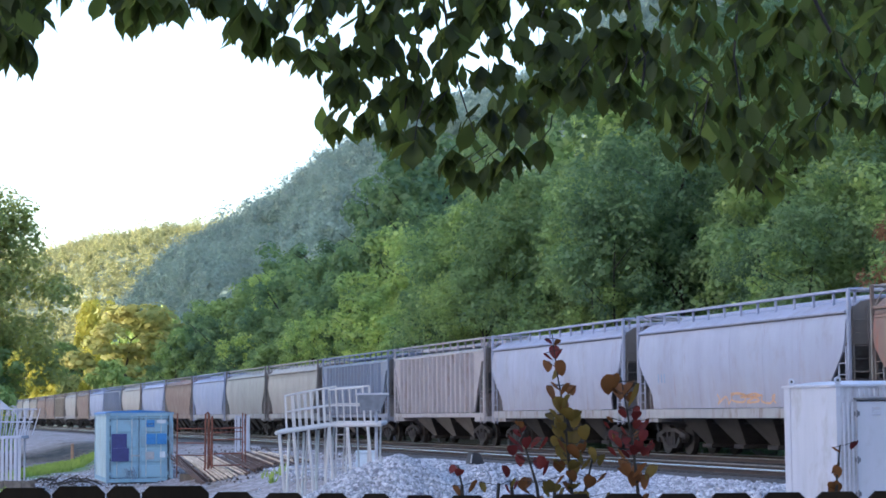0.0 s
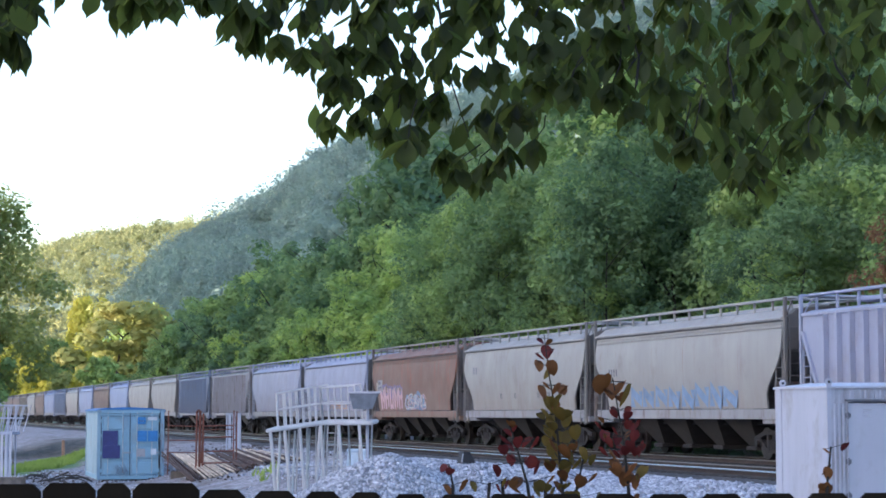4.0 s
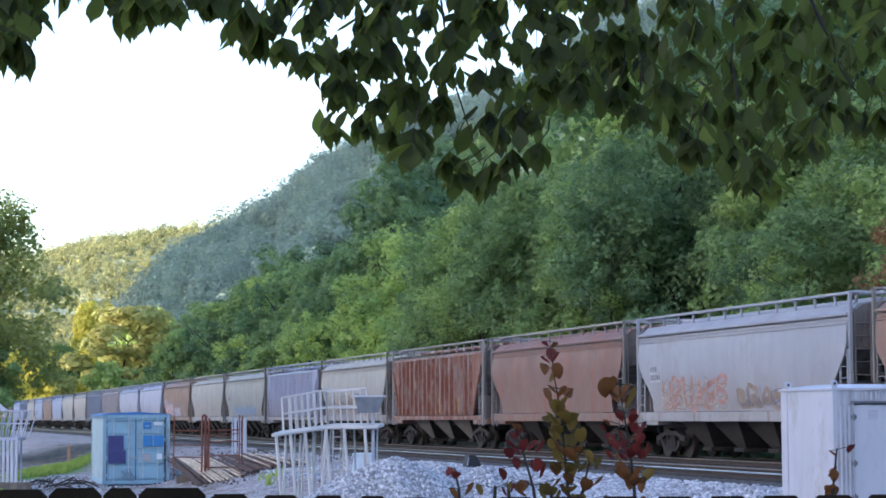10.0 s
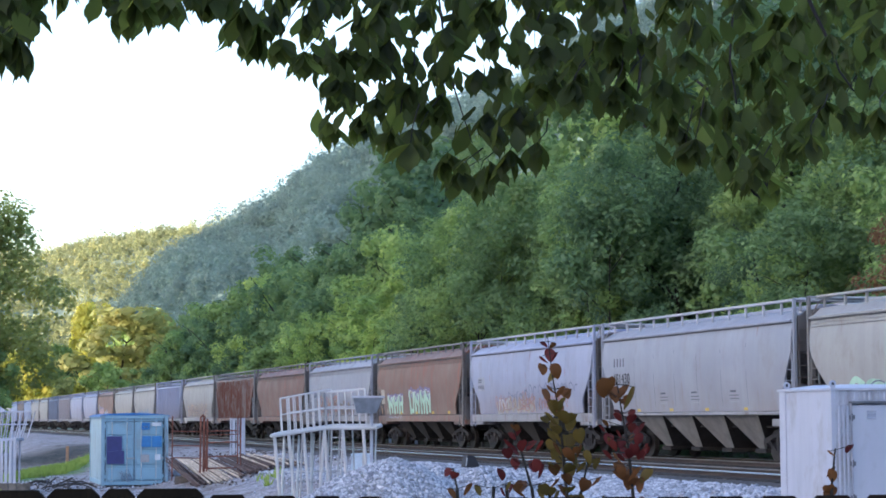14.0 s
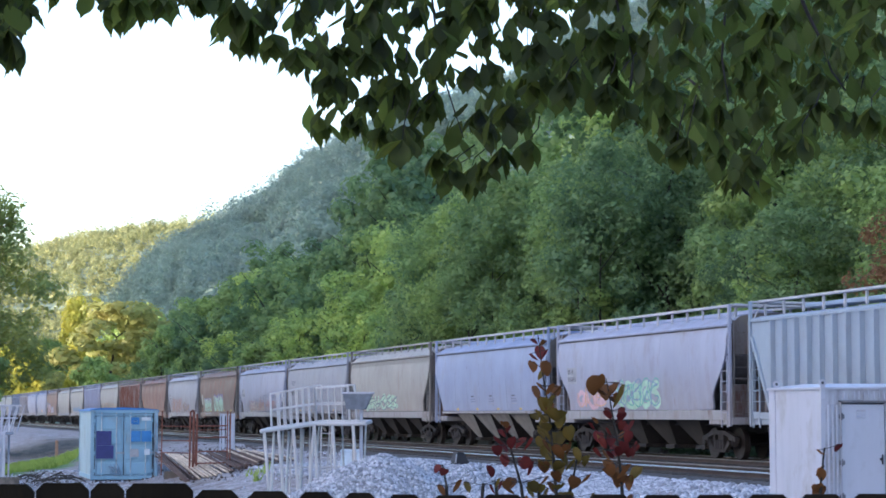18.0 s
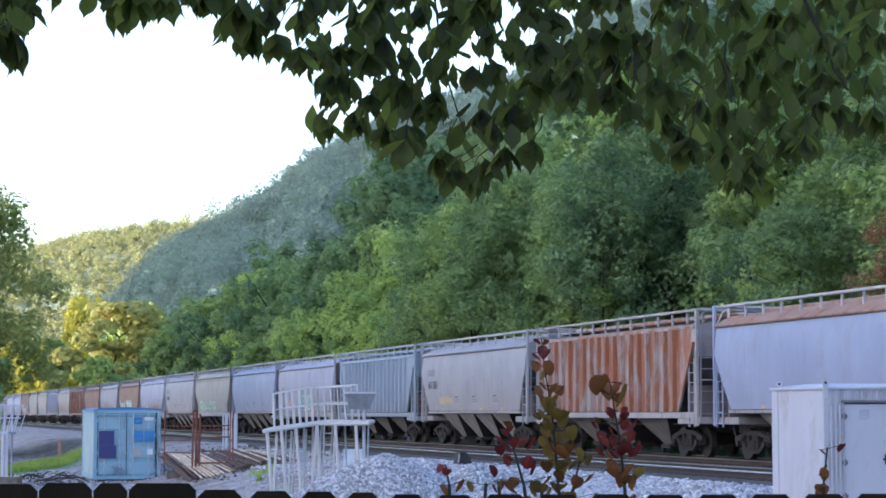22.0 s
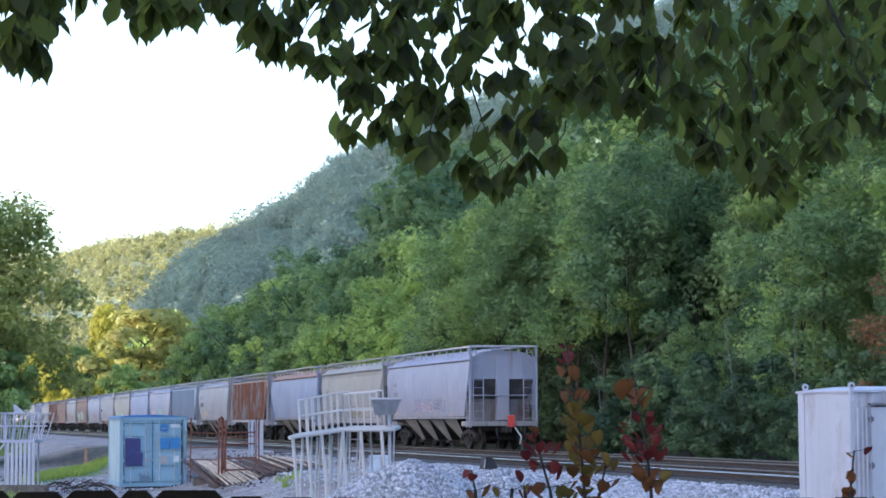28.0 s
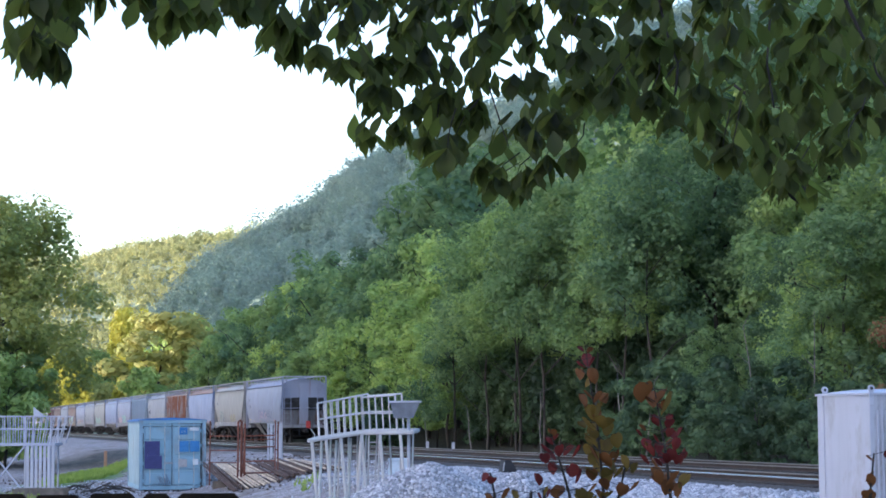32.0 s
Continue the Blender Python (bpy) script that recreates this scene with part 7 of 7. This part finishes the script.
def build_shade_tree():
    rng = random.Random(77)
    shapes = [blade(1, 1.0, 0.24, 0.12), blade(2, 1.0, 0.28, 0.3), blade(3, 1.0, 0.21, -0.15)]
    meshes = []
    for i, (v, f) in enumerate(shapes):
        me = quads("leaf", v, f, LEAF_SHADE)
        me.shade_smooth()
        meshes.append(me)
    t = thing("shade_tree", pose(5.6, 8.2, ground_at(5.6, 8.2)), "overhanging broadleaf tree with large drooping dark leaves", "tree")
    z0 = ground_at(5.6, 8.2)
    base = Vector((5.6, 8.2, z0))
    trunk = Shape()
    pts = [Vector((0, 0, -0.3)), Vector((0.1, 0.1, 1.5)), Vector((-0.05, 0.0, 3.2)), Vector((-0.3, 0.1, 4.6)), Vector((-0.8, 0.1, 5.4))]
    for i, (a, b) in enumerate(zip(pts, pts[1:])):
        trunk.tube(a, b, 0.20 - 0.03 * i, 12, 0.17 - 0.03 * i)
    part("trunk", trunk, BARK, t, "", True)
    limb = Shape()
    lp = [Vector((-0.3, 0.1, 4.2)), Vector((-2.0, 0.0, 4.55)), Vector((-4.0, -0.1, 4.50)), Vector((-6.0, 0.0, 4.42)), Vector((-8.0, 0.1, 4.3))]
    for i, (a, b) in enumerate(zip(lp, lp[1:])):
        limb.tube(a, b, 0.085 - 0.016 * i, 9, 0.069 - 0.016 * i)
    part("limb", limb, TWIG, t, "", True)
    ex, ey = [e[0] / 1000 for e in EDGE], [e[1] / 1000 for e in EDGE]
    twigs, rest_v, rest_f, count, total = 0, [], [], 0, 0
    spots = []
    u = -0.222
    while u < 0.226:
        low = float(np.interp(u, ex, ey))
        w = low + (0.0215 if u < -0.09 else 0.0165)
        first = True
        while w < 0.236:
            if first or not (((-0.09 < u < 0.06 and w > 0.15 and rng.random() < 0.05) or (u > 0.06 and w > 0.14 and rng.random() < 0.05)) or (-0.006 < u < 0.047 and 0.138 < w < 0.16 and rng.random() < 0.35)):
                spots.append((u + rng.uniform(-0.006, 0.006), w + (rng.uniform(-0.003, 0.003) if first else rng.uniform(-0.008, 0.008)), rng.uniform(7.2, 9.4), first))
            w += 0.0130 if w < 0.18 else 0.0145
            first = False
        u += 0.0094
    # openings to the sky between the boughs
    gaps = ((-0.015, 0.189, 0.006, 0.013), (0.034, 0.190, 0.008, 0.013), (0.168, 0.196, 0.006, 0.010), (0.010, 0.137, 0.010, 0.008))
    # a second, deeper layer where the canopy closes
    for k in range(52):
        u = rng.uniform(0.03, 0.225)
        low = float(np.interp(u, ex, ey))
        spots.append((u, rng.uniform(max(0.140, low + 0.03), 0.236), rng.uniform(9.4, 11.0), False))
    for k in range(15):
        u = rng.uniform(-0.062, 0.05)
        low = float(np.interp(u, ex, ey))
        spots.append((u, rng.uniform(low + 0.03, 0.225), rng.uniform(8.0, 10.0), False))
    spots = [q for q in spots if q[3] or not any(((q[0] - a) / c) ** 2 + ((q[1] - 0.009 - b) / e) ** 2 < 1 for a, b, c, e in gaps)]
    rng.shuffle(spots)
    spots.sort(key=lambda q: not q[3])
    # thinner foliage towards the trunk
    spots = [q for i, q in enumerate(spots) if q[3] or q[0] < 0.05 or q[1] < 0.13 or i % 4]
    for u, w, d, first in spots:
        p = Vector((u * d, d, EYE.z + w * d))
        n = rng.randint(9, 12)
        stray = (2 if first else 4) if u > -0.065 else 2
        turn = rng.uniform(0, 6.28)
        whorl = p
        for k in range(n + stray):
            if k >= n:
                p = whorl + Vector((rng.uniform(-0.013, 0.013), rng.uniform(-0.02, 0.02), rng.uniform(0.0, 0.016) if first else rng.uniform(-0.010, 0.014))) * d
            L = rng.uniform(0.072, 0.136) * d / 8.2 * (1.5 if u < -0.09 else 1.12 if first else 1.0)
            az = turn + 6.283 * k / n + rng.uniform(-0.3, 0.3)
            tilt = rng.uniform(0.02, 0.82) ** 1.15
            m = Matrix.Translation(p) @ Euler((0, 0, az)).to_matrix().to_4x4() @ Euler((tilt, 0, 0)).to_matrix().to_4x4() @ Euler((0, 0, rng.uniform(-0.7, 0.7))).to_matrix().to_4x4()
            j = rng.randint(0, 2)
            if count < 300 and rng.random() < 0.8:
                ob = part("leaf", meshes[j], None, t)
                ob.matrix_basis = Matrix.Translation(-base) @ m @ Matrix.Diagonal((L, L, L, 1))
                count += 1
            else:
                v, f = shapes[j]
                M = np.array(Matrix.Translation(-base) @ m @ Matrix.Diagonal((L, L, L, 1)))
                rest_v.append(v @ M[:3, :3].T + M[:3, 3])
                rest_f.append(f + total)
                total += len(v)
        # the twig above this whorl, up to the limb
        q = whorl - base
        up = q + Vector((rng.uniform(0.02, 0.10), rng.uniform(-0.1, 0.1), rng.uniform(0.08, 0.16)))
        if twigs < 60:
            mid = q.lerp(up, 0.45) + Vector((rng.uniform(-0.02, 0.02), 0, 0))
            part("twig", Shape().tube(q, mid, 0.0016, 5, 0.0022).tube(mid, up, 0.0022, 5, 0.003), TWIG, t)
            twigs += 1
    # long thin branches that hang through the leaves
    for line, r in ((((0.174, 0.212), (0.180, 0.196), (0.187, 0.181), (0.192, 0.166), (0.199, 0.156)), 0.0085), (((-0.002, 0.205), (0.001, 0.180), (0.005, 0.160), (0.010, 0.144), (0.014, 0.132)), 0.005),
                    (((0.142, 0.210), (0.1405, 0.190), (0.139, 0.172), (0.142, 0.150)), 0.006), (((0.086, 0.212), (0.090, 0.190), (0.096, 0.172), (0.094, 0.155)), 0.006), (((-0.018, 0.205), (-0.013, 0.190), (-0.014, 0.170)), 0.004)):
        pts = [Vector((a * 8.0, 8.0, EYE.z + b * 8.0)) - base for a, b in line]
        branch = Shape()
        for k, (a, b) in enumerate(zip(pts, pts[1:])):
            branch.tube(a, b, r * (1 - 0.16 * k), 6, r * (1 - 0.16 * (k + 1)))
        part("branch", branch, TWIG, t)
    # a withered spray among the green
    for k in range(9):
        v, f = shapes[2]
        m = Matrix.Translation(Vector((0.151 * 7.6 + rng.uniform(-0.03, 0.03), 7.6, EYE.z + (0.124 - 0.001 * k) * 7.6)) - base) @ Euler((rng.uniform(-0.3, 0.5), rng.uniform(-0.5, 0.7), rng.uniform(0, 6.28))).to_matrix().to_4x4()
        L = rng.uniform(0.07, 0.11)
        me = quads("withered_leaf", v * np.array([0.55, 1.6, 1]), f, WITHERED if k < 5 else TWIG)
        part("withered_leaf", me, None, t, "brown withered leaf").matrix_basis = m @ Matrix.Diagonal((L, L, L, 1))
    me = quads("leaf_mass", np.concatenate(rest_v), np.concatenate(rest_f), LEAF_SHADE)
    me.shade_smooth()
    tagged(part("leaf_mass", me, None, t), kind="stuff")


build_shade_tree()

# ---- red-leaved shoots by the fence ----
SHOOT_LEAF = {
    "red": leafy("crimson_leaves", (0.060, 0.010, 0.012), (0.19, 0.022, 0.022), 0.45, (0.14, 0.024, 0.016)),
    "brown": leafy("russet_leaves", (0.075, 0.030, 0.012), (0.20, 0.085, 0.022), 0.45, (0.19, 0.075, 0.020)),
    "olive": leafy("olive_leaves", (0.060, 0.050, 0.012), (0.175, 0.130, 0.022), 0.45, (0.17, 0.11, 0.020)),
}


def round_leaf(seed):
    rng = random.Random(seed)
    n, v, f = 7, [], []
    for i in range(n + 1):
        t = i / n
        w = 0.38 * math.sin(math.pi * (0.06 + 0.94 * t) ** 0.75) ** 0.7 if i < n else 0.004
        y = 0.36 * t * t + rng.uniform(-0.02, 0.02)
        v += [(-w, y + w * 0.55, -t), (0, y, -t), (w, y + w * 0.55, -t)]
    for i in range(n):
        a = 3 * i
        f += [(a, a + 1, a + 4, a + 3), (a + 1, a + 2, a + 5, a + 4)]
    return np.array(v), np.array(f)


def build_shoots():
    rng = random.Random(15)
    d = 7.0
    meshes = {}
    for c, m in SHOOT_LEAF.items():
        meshes[c] = []
        for k in range(2):
            me = quads("leaf", *round_leaf(k), m)
            me.shade_smooth()
            meshes[c].append(me)
    # stem as bearing and height from the foot up; whorls: share of the stem, leaves, reach, leaf length, colour
    olive, russet, crimson = "olive", "brown", "red"
    for stem, whorls, words in (
            (((0.0600, -0.05), (0.0575, -0.036), (0.0560, -0.016), (0.0545, 0.002), (0.0518, 0.018), (0.0495, 0.038)),
             ((0.98, 2, 0.008, 0.044, crimson), (0.92, 3, 0.014, 0.052, crimson), (0.84, 3, 0.012, 0.066, russet), (0.74, 5, 0.017, 0.062, russet), (0.66, 6, 0.017, 0.062, olive), (0.57, 7, 0.021, 0.064, olive),
              (0.49, 7, 0.019, 0.062, olive), (0.42, 6, 0.018, 0.060, russet), (0.34, 6, 0.018, 0.060, olive), (0.24, 3, 0.013, 0.062, olive), (0.10, 4, 0.020, 0.060, olive)), "slender shoot with crimson to olive autumn leaves"),
            (((0.0900, -0.05), (0.0885, -0.030), (0.0870, -0.014), (0.0845, 0.002), (0.0822, 0.017)),
             ((0.97, 5, 0.020, 0.098, russet), (0.86, 3, 0.012, 0.044, russet), (0.74, 4, 0.014, 0.050, crimson), (0.64, 7, 0.022, 0.050, crimson), (0.54, 8, 0.024, 0.052, crimson), (0.45, 8, 0.024, 0.052, crimson),
              (0.35, 5, 0.017, 0.064, russet), (0.25, 4, 0.015, 0.066, russet), (0.10, 4, 0.022, 0.055, russet)), "slender shoot with crimson and russet leaves"),
            (((0.0430, -0.05), (0.0410, -0.034), (0.0365, -0.018), (0.0328, -0.006)),
             ((0.97, 3, 0.012, 0.050, crimson), (0.76, 6, 0.028, 0.056, crimson), (0.56, 6, 0.024, 0.060, crimson), (0.36, 5, 0.026, 0.056, russet), (0.16, 4, 0.014, 0.058, russet)), "low shoot with crimson leaves"),
            (((0.0600, -0.05), (0.0650, -0.034), (0.0685, -0.018)),
             ((0.95, 5, 0.022, 0.066, olive), (0.60, 4, 0.018, 0.060, russet), (0.30, 4, 0.022, 0.056, olive)), "low shoot with olive-brown leaves"),
            (((0.1830, -0.05), (0.1835, -0.034), (0.1858, -0.016)),
             ((0.98, 2, 0.014, 0.046, crimson), (0.66, 2, 0.010, 0.066, russet), (0.48, 2, 0.013, 0.062, russet), (0.28, 3, 0.013, 0.060, olive)), "small shoot with russet leaves"),
            (((0.0060, -0.05), (0.0055, -0.034), (0.0035, -0.024)), ((0.97, 2, 0.014, 0.050, crimson), (0.50, 2, 0.014, 0.058, russet)), "small shoot with russet leaves"),
            (((0.0215, -0.05), (0.0230, -0.033)), ((0.95, 2, 0.018, 0.044, russet), (0.55, 2, 0.016, 0.040, russet)), "small shoot with russet leaves"),
            (((0.0300, -0.05), (0.0290, -0.032)), ((0.95, 2, 0.012, 0.042, crimson), (0.5, 2, 0.012, 0.040, olive)), "small shoot with russet leaves"),
            (((0.0500, -0.05), (0.0492, -0.033)), ((0.95, 3, 0.012, 0.050, olive), (0.5, 2, 0.012, 0.045, olive)), "small shoot with olive-brown leaves")):
        fx = stem[0][0]
        g = ground_at(fx * d, d)
        t = thing("shoot", pose(fx * d, d, g), words, "sapling", "autumn shoots by the fence")
        line = [Vector((0, 0, -0.1))] + [Vector(((a - fx) * d, 0.02 * math.sin(40 * b), EYE.z + b * d - g)) for a, b in stem]
        part("stem", Shape().tube(line[0], line[1], 0.008, 6, 0.006), TWIG, t)
        for k in range(1, len(line) - 1):
            r = 0.0055 * (1 - (k - 1) / (len(line) - 2)) + 0.0012
            part("stem", Shape().tube(line[k], line[k + 1], r, 6, max(0.0012, r - 0.0011)), TWIG, t)
        for f, n, reach, size, c in whorls:
            x = f * (len(line) - 2) + 1
            k = min(len(line) - 2, int(x))
            p = line[k].lerp(line[k + 1], x - k)
            turn = rng.uniform(0, 6.28)
            for i in range(n):
                az = turn + 6.283 * i / n + rng.uniform(-0.35, 0.35)
                out = reach * d * rng.uniform(0.35, 1.0) * 0.62
                b = p + Vector((math.cos(az) * out, math.sin(az) * out, rng.uniform(-0.012, 0.026)))
                col = c if rng.random() < 0.8 else rng.choice((olive, russet) if c != crimson else (russet, crimson))
                sz = size * rng.uniform(0.64, 1.0)
                ob = part("leaf", rng.choice(meshes[col]), None, t)
                ob.matrix_basis = Matrix.Translation(b) @ Euler((0, 0, az + 1.57)).to_matrix().to_4x4() @ Euler((rng.uniform(0.0, 0.7), rng.uniform(-0.3, 0.3), rng.uniform(-0.8, 0.8))).to_matrix().to_4x4() @ Matrix.Diagonal((sz, sz, sz, 1))
                part("leaf_stalk", Shape().tube(p, b, 0.0014, 4), TWIG, t)


build_shoots()


# ---- what moves ----
# seconds, and metres by which the train, slowing a little, has fallen behind an even pace
ROLL = ((0.0, 0.0), (8.0, 0.0), (16.0, 0.0), (22.0, 0.0), (25.0, 0.2), (27.0, 0.7), (29.0, 1.25), (30.5, 1.6), (32.0, 2.0))


def motions():
    for i, car in enumerate(TRAIN):
        s = (GAPS[i] + GAPS[i + 1]) / 2
        walk(car, [(t, along(s + SPEED * t - lag, 0, RAIL)) for t, lag in ROLL])


motions()
